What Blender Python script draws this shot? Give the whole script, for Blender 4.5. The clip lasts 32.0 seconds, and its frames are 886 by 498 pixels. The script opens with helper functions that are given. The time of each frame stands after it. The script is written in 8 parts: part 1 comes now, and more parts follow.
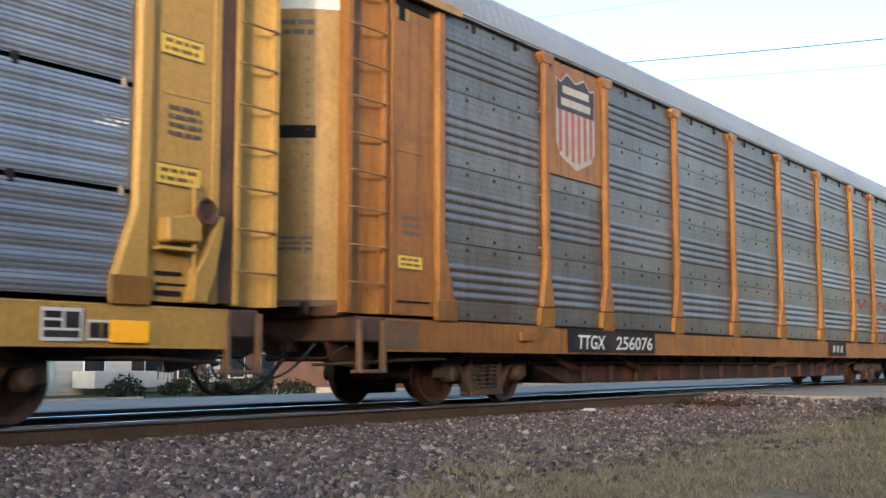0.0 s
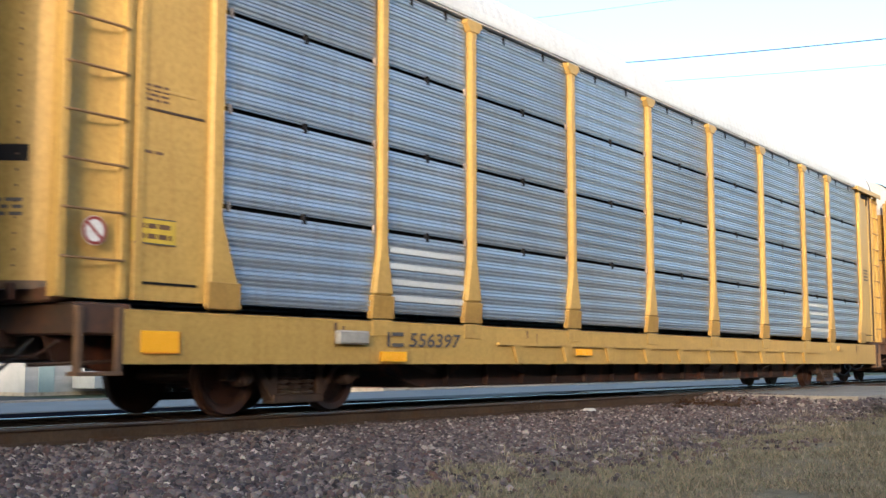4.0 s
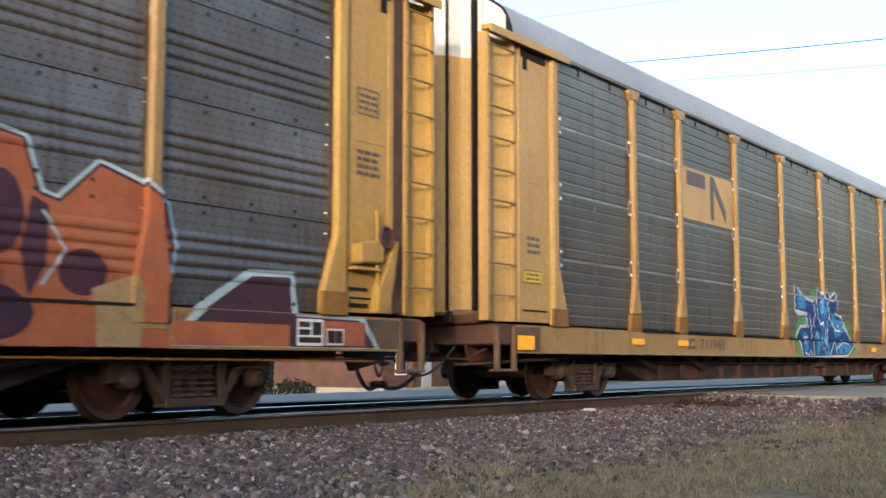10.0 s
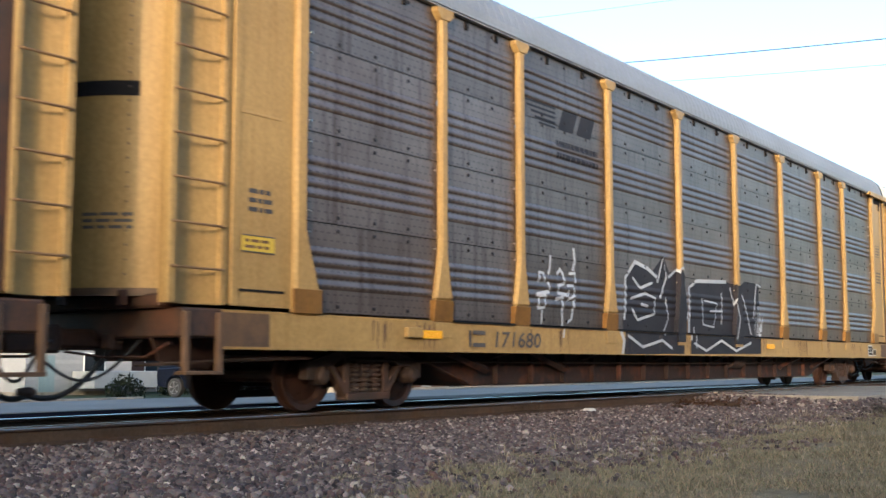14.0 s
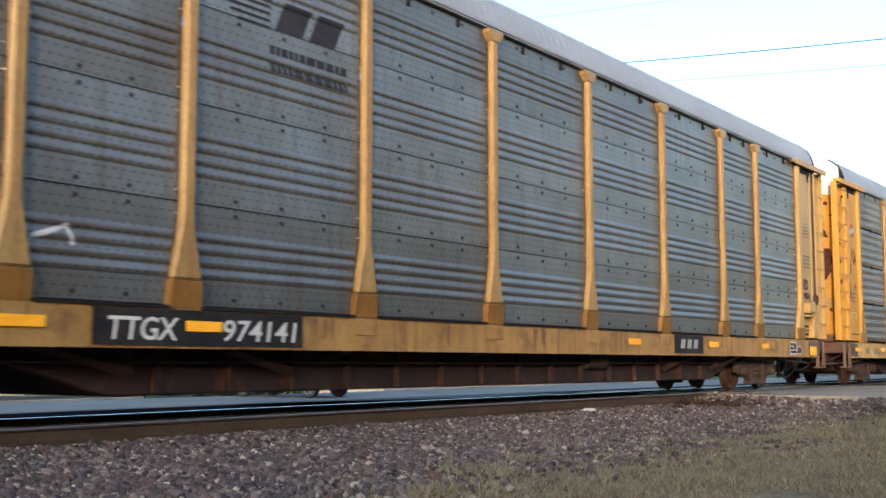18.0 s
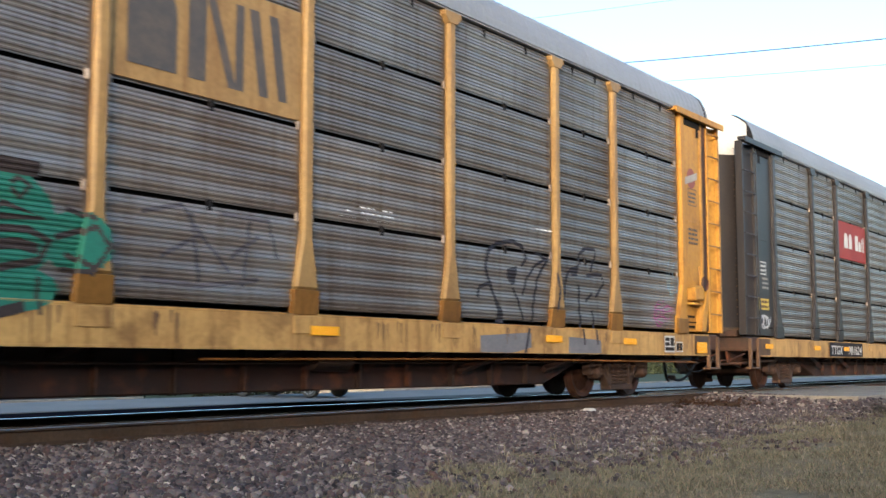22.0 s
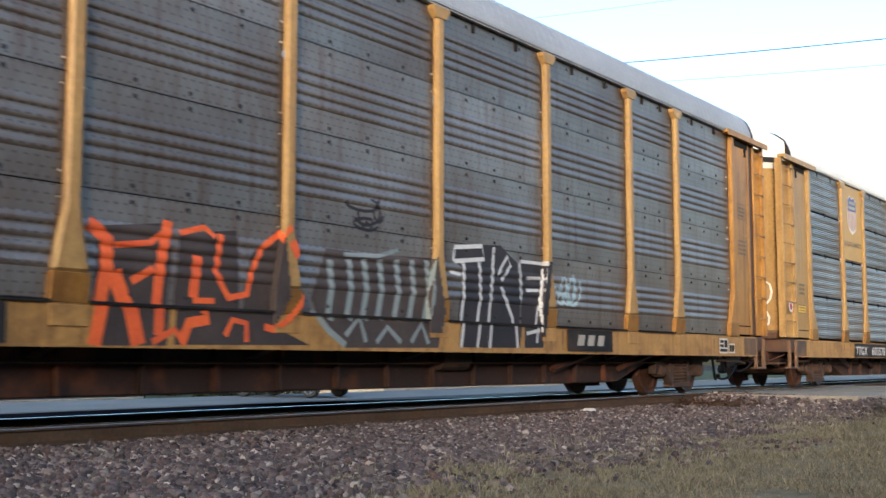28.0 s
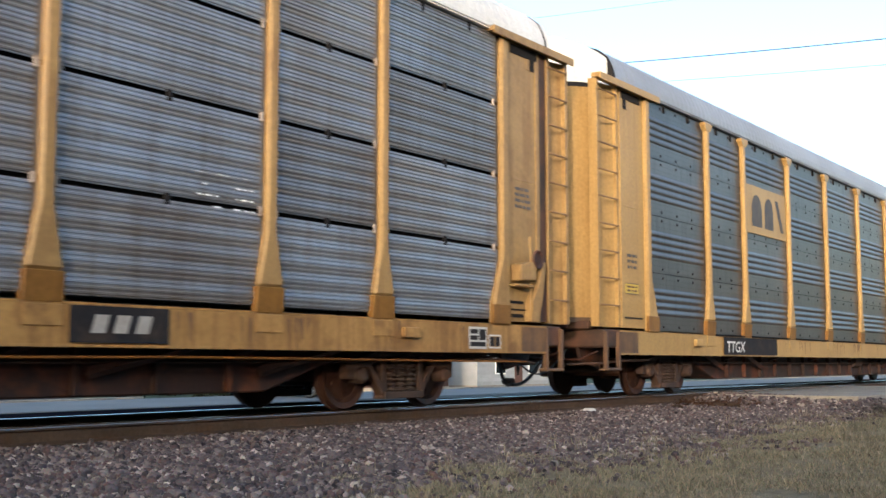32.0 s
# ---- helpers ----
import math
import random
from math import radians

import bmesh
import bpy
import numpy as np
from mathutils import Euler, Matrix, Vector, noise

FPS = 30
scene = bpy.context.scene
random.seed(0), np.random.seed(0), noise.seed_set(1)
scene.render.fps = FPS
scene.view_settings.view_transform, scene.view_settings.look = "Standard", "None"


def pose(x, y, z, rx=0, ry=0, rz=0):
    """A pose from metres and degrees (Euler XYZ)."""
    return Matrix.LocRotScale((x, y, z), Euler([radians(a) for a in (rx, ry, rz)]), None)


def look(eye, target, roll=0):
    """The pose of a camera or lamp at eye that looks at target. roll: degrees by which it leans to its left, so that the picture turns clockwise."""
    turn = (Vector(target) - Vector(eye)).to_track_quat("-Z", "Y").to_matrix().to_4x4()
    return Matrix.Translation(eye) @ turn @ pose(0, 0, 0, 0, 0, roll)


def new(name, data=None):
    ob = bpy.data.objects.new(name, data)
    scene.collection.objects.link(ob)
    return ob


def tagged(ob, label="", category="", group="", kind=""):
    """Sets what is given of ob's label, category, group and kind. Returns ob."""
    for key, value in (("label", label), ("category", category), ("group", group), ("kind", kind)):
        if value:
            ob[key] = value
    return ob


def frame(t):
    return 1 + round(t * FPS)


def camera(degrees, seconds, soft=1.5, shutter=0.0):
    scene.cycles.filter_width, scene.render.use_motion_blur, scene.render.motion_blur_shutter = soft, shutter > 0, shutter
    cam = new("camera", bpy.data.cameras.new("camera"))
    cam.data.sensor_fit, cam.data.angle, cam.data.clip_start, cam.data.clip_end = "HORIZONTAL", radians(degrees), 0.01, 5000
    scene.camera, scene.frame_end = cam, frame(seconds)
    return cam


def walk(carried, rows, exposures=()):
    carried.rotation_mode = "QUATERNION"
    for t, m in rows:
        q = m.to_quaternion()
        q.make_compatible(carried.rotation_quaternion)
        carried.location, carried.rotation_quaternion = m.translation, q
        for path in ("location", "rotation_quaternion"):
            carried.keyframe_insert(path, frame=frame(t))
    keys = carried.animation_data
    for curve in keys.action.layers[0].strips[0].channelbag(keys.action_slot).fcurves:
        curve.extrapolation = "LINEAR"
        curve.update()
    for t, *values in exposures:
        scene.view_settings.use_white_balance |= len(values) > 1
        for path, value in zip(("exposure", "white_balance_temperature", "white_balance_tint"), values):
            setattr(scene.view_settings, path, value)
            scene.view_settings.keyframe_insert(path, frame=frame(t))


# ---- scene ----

SECONDS = 32.0
cam = camera(42.8, SECONDS, soft=1.5, shutter=0.2)
EYE = pose(0, 0, 0.596, 95.78, 0, -54.37)
walk(cam, [(0.0, EYE), (SECONDS, EYE)])

# ---------------------------------------------------------------- light
SUN_AZ, SUN_EL = 205.0, 8.0      # degrees from +X towards +Y, and above the ground
world = bpy.data.worlds.new("sky")
scene.world = world
world.use_nodes = True
wn = world.node_tree.nodes
sky = wn.new("ShaderNodeTexSky")
sky.sky_type, sky.sun_disc = "NISHITA", False
sky.sun_elevation, sky.sun_rotation = radians(SUN_EL), radians(90 - SUN_AZ)
sky.dust_density, sky.air_density, sky.ozone_density = 4.0, 1.0, 1.0
world.node_tree.links.new(sky.outputs[0], wn["Background"].inputs[0])
wn["Background"].inputs[1].default_value = 0.15
sun = new("sun", bpy.data.lights.new("sun", "SUN"))
sun.data.energy, sun.data.angle, sun.data.color = 1.05, radians(3), (1.0, 0.68, 0.42)
toward = Vector((math.cos(radians(SUN_AZ)) * math.cos(radians(SUN_EL)), math.sin(radians(SUN_AZ)) * math.cos(radians(SUN_EL)), math.sin(radians(SUN_EL))))
sun.matrix_world = look(toward * 60, (0, 0, 0))
scene.view_settings.exposure = 2.24
scene.view_settings.use_white_balance = True
scene.view_settings.white_balance_temperature, scene.view_settings.white_balance_tint = 5200, 8

# ---------------------------------------------------------------- materials
MATS = {}


def surf(name, c1, c2, rough=0.6, metal=0.0, scale=1.2, fine=25.0, streak=None, amount=0.5, bump=0.15, vary=0.12, grime=None, grime_amount=0.0, squash=(1, 1, 1), grain=(1, 1, 1), tint=0.0, punched=False, gloss=0.5):
    """Paint or raw surface: two colours in large patches, fine grain, downward streaks and a second layer of dirt in blotches."""
    m = bpy.data.materials.new(name)
    m.use_nodes = True
    nt = m.node_tree
    N, L = nt.nodes.new, nt.links.new
    b = nt.nodes["Principled BSDF"]
    tc, info = N("ShaderNodeTexCoord"), N("ShaderNodeObjectInfo")
    shift = N("ShaderNodeVectorMath")
    shift.operation = "MULTIPLY_ADD"
    comb = N("ShaderNodeCombineXYZ")
    for k in range(3):
        L(info.outputs["Random"], comb.inputs[k])
    L(comb.outputs[0], shift.inputs[0])
    shift.inputs[1].default_value = (37, 23, 11)
    L(tc.outputs["Object"], shift.inputs[2])

    def noise_at(sc, detail, mul=(1, 1, 1)):
        mp = N("ShaderNodeMapping")
        mp.inputs["Scale"].default_value = mul
        L(shift.outputs[0], mp.inputs["Vector"])
        n = N("ShaderNodeTexNoise")
        n.inputs["Scale"].default_value, n.inputs["Detail"].default_value = sc, detail
        n.inputs["Roughness"].default_value = 0.6
        L(mp.outputs[0], n.inputs["Vector"])
        return n.outputs["Fac"]

    def ramp(src, lo, hi, top=1.0):
        r = N("ShaderNodeMapRange")
        r.inputs["From Min"].default_value, r.inputs["From Max"].default_value, r.inputs["To Max"].default_value = lo, hi, top
        L(src, r.inputs["Value"])
        return r.outputs[0]

    def mix(fac, a, c, kind="MIX"):
        x = N("ShaderNodeMix")
        x.data_type, x.blend_type = "RGBA", kind
        for sock, v in ((x.inputs[0], fac), (x.inputs[6], a), (x.inputs[7], c)):
            if isinstance(v, (tuple, float, int)):
                sock.default_value = (*v, 1) if isinstance(v, tuple) else v
            else:
                L(v, sock)
        return x.outputs[2]

    col = mix(ramp(noise_at(scale, 5, squash), 0.35, 0.68), c1, c2)
    if streak:
        col = mix(ramp(noise_at(1.0, 4, (9, 9, 0.45)), 0.5, 0.72, amount), col, streak)
    if grime:
        col = mix(ramp(noise_at(2.3, 6), 0.52, 0.66, grime_amount), col, grime)
    f = noise_at(fine, 3, grain)
    col = mix(0.35, col, mix(ramp(f, 0.3, 0.7), (0.35, 0.35, 0.35), (1.0, 1.0, 1.0)), "MULTIPLY")
    if punched:                                # rows of small punched slots
        sep, flat, br = N("ShaderNodeSeparateXYZ"), N("ShaderNodeCombineXYZ"), N("ShaderNodeTexBrick")
        L(tc.outputs["Object"], sep.inputs[0])
        L(sep.outputs["X"], flat.inputs["X"])
        L(sep.outputs["Z"], flat.inputs["Y"])
        L(flat.outputs[0], br.inputs["Vector"])
        for key, v in (("Scale", 1.0), ("Mortar Size", 0.038), ("Mortar Smooth", 0.15), ("Brick Width", 0.115), ("Row Height", 0.09)):
            br.inputs[key].default_value = v
        dots = N("ShaderNodeMath")
        dots.operation = "MULTIPLY_ADD"
        dots.inputs[1].default_value, dots.inputs[2].default_value = -0.55, 0.55
        L(br.outputs["Fac"], dots.inputs[0])
        col = mix(dots.outputs[0], col, (0.02, 0.016, 0.014))
    shade = N("ShaderNodeMapRange")
    shade.inputs["To Min"].default_value, shade.inputs["To Max"].default_value = 1 - vary, 1 + vary
    L(info.outputs["Random"], shade.inputs["Value"])
    cc = N("ShaderNodeCombineColor")
    for k in range(3):
        ch = N("ShaderNodeMapRange")           # warmer or cooler from piece to piece
        ch.inputs["To Min"].default_value, ch.inputs["To Max"].default_value = 1 + tint * (1 - k), 1 - tint * (1 - k)
        L(noise_at(0.13, 1), ch.inputs["Value"])
        both = N("ShaderNodeMath")
        both.operation = "MULTIPLY"
        L(shade.outputs[0], both.inputs[0])
        L(ch.outputs[0], both.inputs[1])
        L(both.outputs[0], cc.inputs[k])
    col = mix(1.0, col, cc.outputs[0], "MULTIPLY")
    L(col, b.inputs["Base Color"])
    b.inputs["Metallic"].default_value = metal
    rr = N("ShaderNodeMapRange")
    rr.inputs["To Min"].default_value, rr.inputs["To Max"].default_value = max(0.05, rough - 0.1), min(1, rough + 0.12)
    L(f, rr.inputs["Value"])
    L(rr.outputs[0], b.inputs["Roughness"])
    b.inputs["Specular IOR Level"].default_value = gloss
    if rough >= 0.8:
        b.inputs["Specular IOR Level"].default_value = 0.08
    if bump:
        bp = N("ShaderNodeBump")
        bp.inputs["Strength"].default_value, bp.inputs["Distance"].default_value = bump, 0.01
        L(f, bp.inputs["Height"])
        L(bp.outputs[0], b.inputs["Normal"])
    MATS[name] = m
    return m


YEL = dict(gloss=0.16, rough=0.38, scale=0.8, fine=18, bump=0.06, vary=0.05)
surf("yellow_clean", (0.36, 0.222, 0.056), (0.30, 0.186, 0.052), streak=(0.22, 0.120, 0.033), amount=0.35, **YEL)
surf("yellow_fresh", (0.46, 0.300, 0.082), (0.40, 0.258, 0.072), streak=(0.28, 0.155, 0.042), amount=0.3, **YEL)
surf("yellow_pale", (0.367, 0.240, 0.086), (0.306, 0.196, 0.070), streak=(0.224, 0.127, 0.040), amount=0.4, **YEL)
surf("yellow_worn", (0.300, 0.196, 0.074), (0.245, 0.155, 0.060), streak=(0.165, 0.082, 0.026), amount=0.6, grime=(0.145, 0.076, 0.030), grime_amount=0.3, **YEL)
surf("yellow_brown", (0.247, 0.114, 0.028), (0.180, 0.082, 0.023), streak=(0.103, 0.039, 0.014), amount=0.8, grime=(0.103, 0.047, 0.019), grime_amount=0.4, **YEL)
surf("yellow_soiled", (0.315, 0.168, 0.040), (0.225, 0.116, 0.030), streak=(0.10, 0.045, 0.016), amount=0.7, grime=(0.13, 0.062, 0.022), grime_amount=0.45, **YEL)
surf("yellow_sill", (0.365, 0.215, 0.068), (0.265, 0.150, 0.048), streak=(0.13, 0.062, 0.024), amount=0.6, grime=(0.13, 0.065, 0.026), grime_amount=0.55, gloss=0.18, rough=0.45, scale=1.6, fine=18, bump=0.08, vary=0.05)
surf("yellow_pale_sill", (0.510, 0.323, 0.110), (0.388, 0.230, 0.077), streak=(0.133, 0.064, 0.025), amount=0.7, grime=(0.122, 0.059, 0.025), grime_amount=0.6, gloss=0.18, rough=0.45, scale=1.6, fine=18, bump=0.08, vary=0.05)
# rusty brown of the post feet, with their underside's shade in the colour
surf("foot_brown_shade", (0.216, 0.112, 0.025), (0.154, 0.078, 0.020), streak=(0.093, 0.039, 0.012), amount=0.6, grime=(0.082, 0.039, 0.016), grime_amount=0.4, **YEL)
surf("yellow_rust", (0.453, 0.242, 0.035), (0.381, 0.194, 0.028), streak=(0.258, 0.097, 0.016), amount=0.5, grime=(0.065, 0.016, 0.008), grime_amount=0.35, gloss=0.22, rough=0.48, scale=0.8, fine=18, bump=0.06, vary=0.05)
surf("black_worn", (0.022, 0.022, 0.026), (0.035, 0.031, 0.030), gloss=0.3, rough=0.42, scale=0.8, streak=(0.075, 0.045, 0.026), amount=0.2, bump=0.06, vary=0.05)
PAN = dict(metal=0.6, rough=0.36, fine=30, bump=0.08, grain=(1.5, 1, 0.35), tint=0.14)
surf("steel_silver", (0.304, 0.331, 0.377), (0.23, 0.258, 0.304), scale=0.7, streak=(0.184, 0.184, 0.193), amount=0.45, vary=0.13, **PAN)
surf("steel_fresh", (0.375, 0.425, 0.49), (0.30, 0.345, 0.405), scale=0.7, streak=(0.25, 0.25, 0.25), amount=0.45, vary=0.12, **PAN)
surf("steel_pale", (0.285, 0.297, 0.318), (0.205, 0.198, 0.198), scale=0.7, streak=(0.145, 0.118, 0.10), amount=0.5, vary=0.2, **PAN)
surf("steel_grey", (0.285, 0.268, 0.250), (0.175, 0.148, 0.128), scale=0.7, streak=(0.125, 0.085, 0.062), amount=0.7, vary=0.2, **PAN)
surf("steel_brown", (0.192, 0.178, 0.168), (0.126, 0.102, 0.088), scale=0.7, streak=(0.110, 0.066, 0.046), amount=0.8, vary=0.2, punched=True, **PAN)
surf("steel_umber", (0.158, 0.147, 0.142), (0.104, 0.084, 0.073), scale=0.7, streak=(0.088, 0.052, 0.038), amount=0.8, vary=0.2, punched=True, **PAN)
surf("steel_drab", (0.195, 0.194, 0.184), (0.142, 0.130, 0.118), scale=0.7, streak=(0.120, 0.085, 0.062), amount=0.6, vary=0.16, punched=True, **PAN)
surf("steel_dark", (0.180, 0.147, 0.134), (0.128, 0.098, 0.086), scale=0.7, streak=(0.060, 0.040, 0.034), amount=0.85, vary=0.18, punched=True, **PAN)
surf("steel_slate", (0.172, 0.160, 0.146), (0.122, 0.112, 0.102), scale=0.7, streak=(0.075, 0.062, 0.054), amount=0.7, vary=0.16, punched=True, **PAN)
surf("steel_coal", (0.118, 0.110, 0.108), (0.085, 0.078, 0.076), scale=0.7, streak=(0.05, 0.044, 0.042), amount=0.7, vary=0.16, punched=True, **PAN)
# bright bolt steel, also the colour for daylight in the wall gaps
surf("steel_and_daylight", (0.615, 0.623, 0.607), (0.541, 0.549, 0.541), metal=0.2, rough=0.35, vary=0.05)
surf("roof_grey", (0.28, 0.287, 0.305), (0.23, 0.232, 0.24), metal=0.3, rough=0.5, scale=0.5, streak=(0.221, 0.202, 0.193), amount=0.3)
# near-white paint that stands for daylight in the punched slots
surf("slot_light", (0.84, 0.85, 0.86), (0.8, 0.81, 0.82), rough=0.4, vary=0.03)
surf("roof_white", (0.551, 0.551, 0.535), (0.474, 0.466, 0.444), rough=0.5, scale=0.5, streak=(0.345, 0.321, 0.291), amount=0.3)
surf("rust_frame", (0.036, 0.013, 0.007), (0.016, 0.008, 0.005), rough=0.7, scale=1.5, grime=(0.17, 0.048, 0.012), grime_amount=0.5, bump=0.3)
surf("truck_iron", (0.056, 0.030, 0.018), (0.028, 0.017, 0.011), rough=0.75, scale=3, grime=(0.10, 0.042, 0.019), grime_amount=0.55, bump=0.3)
surf("wheel_iron", (0.044, 0.020, 0.011), (0.066, 0.027, 0.013), rough=0.6, metal=0.3, scale=4, bump=0.2)
surf("bare_rust", (0.05, 0.018, 0.012), (0.075, 0.028, 0.017), rough=0.8, scale=5, bump=0.2)
surf("sill_soot", (0.045, 0.028, 0.018), (0.15, 0.08, 0.028), rough=0.6, scale=2.5, streak=(0.04, 0.022, 0.014), amount=0.6, bump=0.1)
surf("rust_wash", (0.11, 0.055, 0.024), (0.14, 0.075, 0.03), rough=0.6, scale=8, bump=0.05)
surf("step_brown", (0.13, 0.07, 0.03), (0.075, 0.04, 0.02), rough=0.6, scale=4)
# grimy iron of the ends; also the shade colour between panel and ladder
surf("end_grime_shade", (0.028, 0.018, 0.012), (0.085, 0.036, 0.016), rough=0.7, scale=2.5, grime=(0.13, 0.05, 0.018), grime_amount=0.4, bump=0.2)
surf("rung_steel", (0.20, 0.115, 0.04), (0.14, 0.075, 0.03), rough=0.6, scale=5)
surf("clamp_zinc", (0.34, 0.30, 0.26), (0.20, 0.14, 0.10), rough=0.5, scale=9, vary=0.3)
# near-black for joints and seals, and for shade painted into gaps
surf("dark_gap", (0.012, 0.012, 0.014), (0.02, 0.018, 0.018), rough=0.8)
surf("black_rubber", (0.02, 0.02, 0.02), (0.03, 0.03, 0.03), rough=0.6)
surf("deck_steel", (0.06, 0.055, 0.05), (0.09, 0.07, 0.05), rough=0.8, metal=0.2)
surf("paint_black", (0.016, 0.015, 0.017), (0.028, 0.025, 0.025), rough=0.7, gloss=0.12, grime=(0.09, 0.06, 0.04), grime_amount=0.3)
surf("paint_white", (0.64, 0.631, 0.607), (0.541, 0.533, 0.508), rough=0.5, scale=6, bump=0.03)
surf("paint_faded", (0.344, 0.328, 0.295), (0.279, 0.254, 0.221), rough=0.6, scale=6, bump=0.03)
surf("paint_ink", (0.055, 0.05, 0.05), (0.09, 0.075, 0.06), rough=0.6, scale=6, bump=0.03)
surf("paint_red", (0.27, 0.035, 0.026), (0.21, 0.03, 0.024), rough=0.6, gloss=0.3)
surf("paint_red_faded", (0.26, 0.075, 0.055), (0.20, 0.06, 0.045), rough=0.6)
surf("paint_blue", (0.03, 0.06, 0.22), (0.04, 0.08, 0.26), rough=0.5)
surf("sign_yellow", (0.576, 0.4, 0.024), (0.48, 0.336, 0.024), rough=0.4, vary=0.03)
surf("reflector", (1.0, 0.50, 0.015), (0.95, 0.42, 0.01), rough=0.25, fine=90, bump=0.05, vary=0.05)
surf("reflector_orange", (0.9, 0.30, 0.02), (0.8, 0.25, 0.02), rough=0.3, fine=90, bump=0.05, vary=0.05)
SPRAY = dict(gloss=0.2, rough=0.6, scale=2.0, bump=0.03, vary=0.04)
surf("spray_blue", (0.013, 0.06, 0.26), (0.02, 0.09, 0.32), **SPRAY)
surf("spray_sky", (0.09, 0.20, 0.38), (0.13, 0.27, 0.45), **SPRAY)
surf("spray_navy", (0.0123, 0.0328, 0.131), (0.0164, 0.0574, 0.197), **SPRAY)
surf("spray_orange", (0.34, 0.11, 0.04), (0.24, 0.075, 0.035), **SPRAY)
surf("spray_rust", (0.24, 0.08, 0.036), (0.31, 0.115, 0.05), **SPRAY)
surf("spray_lake", (0.041, 0.164, 0.344), (0.0574, 0.213, 0.41), **SPRAY)
surf("spray_plum", (0.0369, 0.018, 0.0328), (0.0656, 0.0246, 0.0328), **SPRAY)
surf("spray_ice", (0.34, 0.43, 0.46), (0.27, 0.36, 0.41), **SPRAY)
surf("spray_white", (0.508, 0.525, 0.541), (0.394, 0.41, 0.435), **SPRAY)
surf("spray_green", (0.0902, 0.246, 0.0492), (0.0574, 0.18, 0.0492), **SPRAY)
surf("spray_teal", (0.040, 0.20, 0.145), (0.035, 0.15, 0.115), **SPRAY)
surf("spray_teal_old", (0.10, 0.19, 0.12), (0.19, 0.16, 0.07), grime=(0.26, 0.17, 0.06), grime_amount=0.8, **SPRAY)
surf("spray_black", (0.0164, 0.0164, 0.0205), (0.0287, 0.0246, 0.0287), **SPRAY)
surf("spray_grey", (0.197, 0.197, 0.213), (0.139, 0.139, 0.156), **SPRAY)
surf("spray_fire", (0.615, 0.115, 0.0246), (0.492, 0.082, 0.0246), **SPRAY)
surf("spray_lilac", (0.135, 0.128, 0.145), (0.10, 0.095, 0.108), grime=(0.05, 0.045, 0.045), grime_amount=0.6, **SPRAY)
surf("spray_ink", (0.0246, 0.0246, 0.0369), (0.0492, 0.0451, 0.0533), **SPRAY)
surf("spray_soot", (0.0369, 0.0287, 0.0287), (0.0615, 0.0492, 0.0451), **SPRAY)
surf("spray_steel", (0.164, 0.205, 0.221), (0.213, 0.246, 0.254), **SPRAY)
surf("spray_red", (0.312, 0.0328, 0.041), (0.23, 0.0246, 0.0328), **SPRAY)
surf("spray_cream", (0.30, 0.215, 0.105), (0.24, 0.165, 0.08), grime=(0.15, 0.08, 0.04), grime_amount=0.5, **SPRAY)
surf("spray_pink", (0.394, 0.148, 0.295), (0.312, 0.115, 0.246), **SPRAY)
surf("rail_side", (0.082, 0.055, 0.038), (0.062, 0.042, 0.030), rough=0.85, scale=2, grime=(0.0832, 0.0416, 0.0224), grime_amount=0.5, bump=0.25)
surf("rail_top", (0.85, 0.84, 0.82), (0.75, 0.74, 0.73), rough=0.22, metal=1.0, bump=0.0)
surf("tie_wood", (0.05, 0.037, 0.03), (0.08, 0.06, 0.045), rough=0.9, scale=3)
# ground colour taken down to near-black for the train's shadow
surf("ditch_shade", (0.005, 0.005, 0.007), (0.009, 0.009, 0.012), rough=0.85, scale=0.6, bump=0.6, fine=40)
surf("road_pale", (0.20, 0.198, 0.19), (0.165, 0.164, 0.158), rough=0.85, scale=0.5, bump=0.2, fine=40)
surf("road_dark", (0.05, 0.05, 0.047), (0.038, 0.038, 0.036), rough=0.85, scale=0.5, bump=0.2, fine=40)
surf("crossing_slab", (0.28, 0.245, 0.20), (0.225, 0.20, 0.165), rough=0.8, scale=0.4, bump=0.3, fine=30, grime=(0.10, 0.086, 0.07), grime_amount=0.6)
surf("grass_far", (0.040, 0.055, 0.026), (0.055, 0.062, 0.034), rough=0.95, scale=0.5)
surf("siding_white", (0.30, 0.31, 0.32), (0.25, 0.26, 0.27), rough=0.7)
surf("siding_teal", (0.22, 0.29, 0.31), (0.18, 0.25, 0.27), rough=0.7)
surf("wall_brown", (0.072, 0.044, 0.036), (0.104, 0.06, 0.048), rough=0.85)
surf("roof_red", (0.16, 0.05, 0.045), (0.12, 0.04, 0.035), rough=0.85)
surf("shrub_dark", (0.012, 0.016, 0.010), (0.018, 0.022, 0.013), rough=0.95, scale=2.0)
surf("fence_black", (0.02, 0.02, 0.022), (0.03, 0.03, 0.03), rough=0.6)
surf("car_navy", (0.003, 0.0045, 0.012), (0.004, 0.006, 0.014), rough=0.3, gloss=0.2, bump=0.0)
surf("car_glass", (0.012, 0.018, 0.024), (0.018, 0.024, 0.03), rough=0.08, gloss=0.35, bump=0.0)
surf("alloy", (0.36, 0.37, 0.38), (0.30, 0.31, 0.32), rough=0.3, metal=0.9, bump=0.0)
surf("chrome_white", (0.85, 0.85, 0.83), (0.8, 0.8, 0.8), rough=0.2, bump=0.0)
surf("wire_grey", (0.02, 0.022, 0.026), (0.03, 0.032, 0.036), rough=0.5)
surf("pole_wood", (0.12, 0.085, 0.06), (0.09, 0.065, 0.045), rough=0.9)
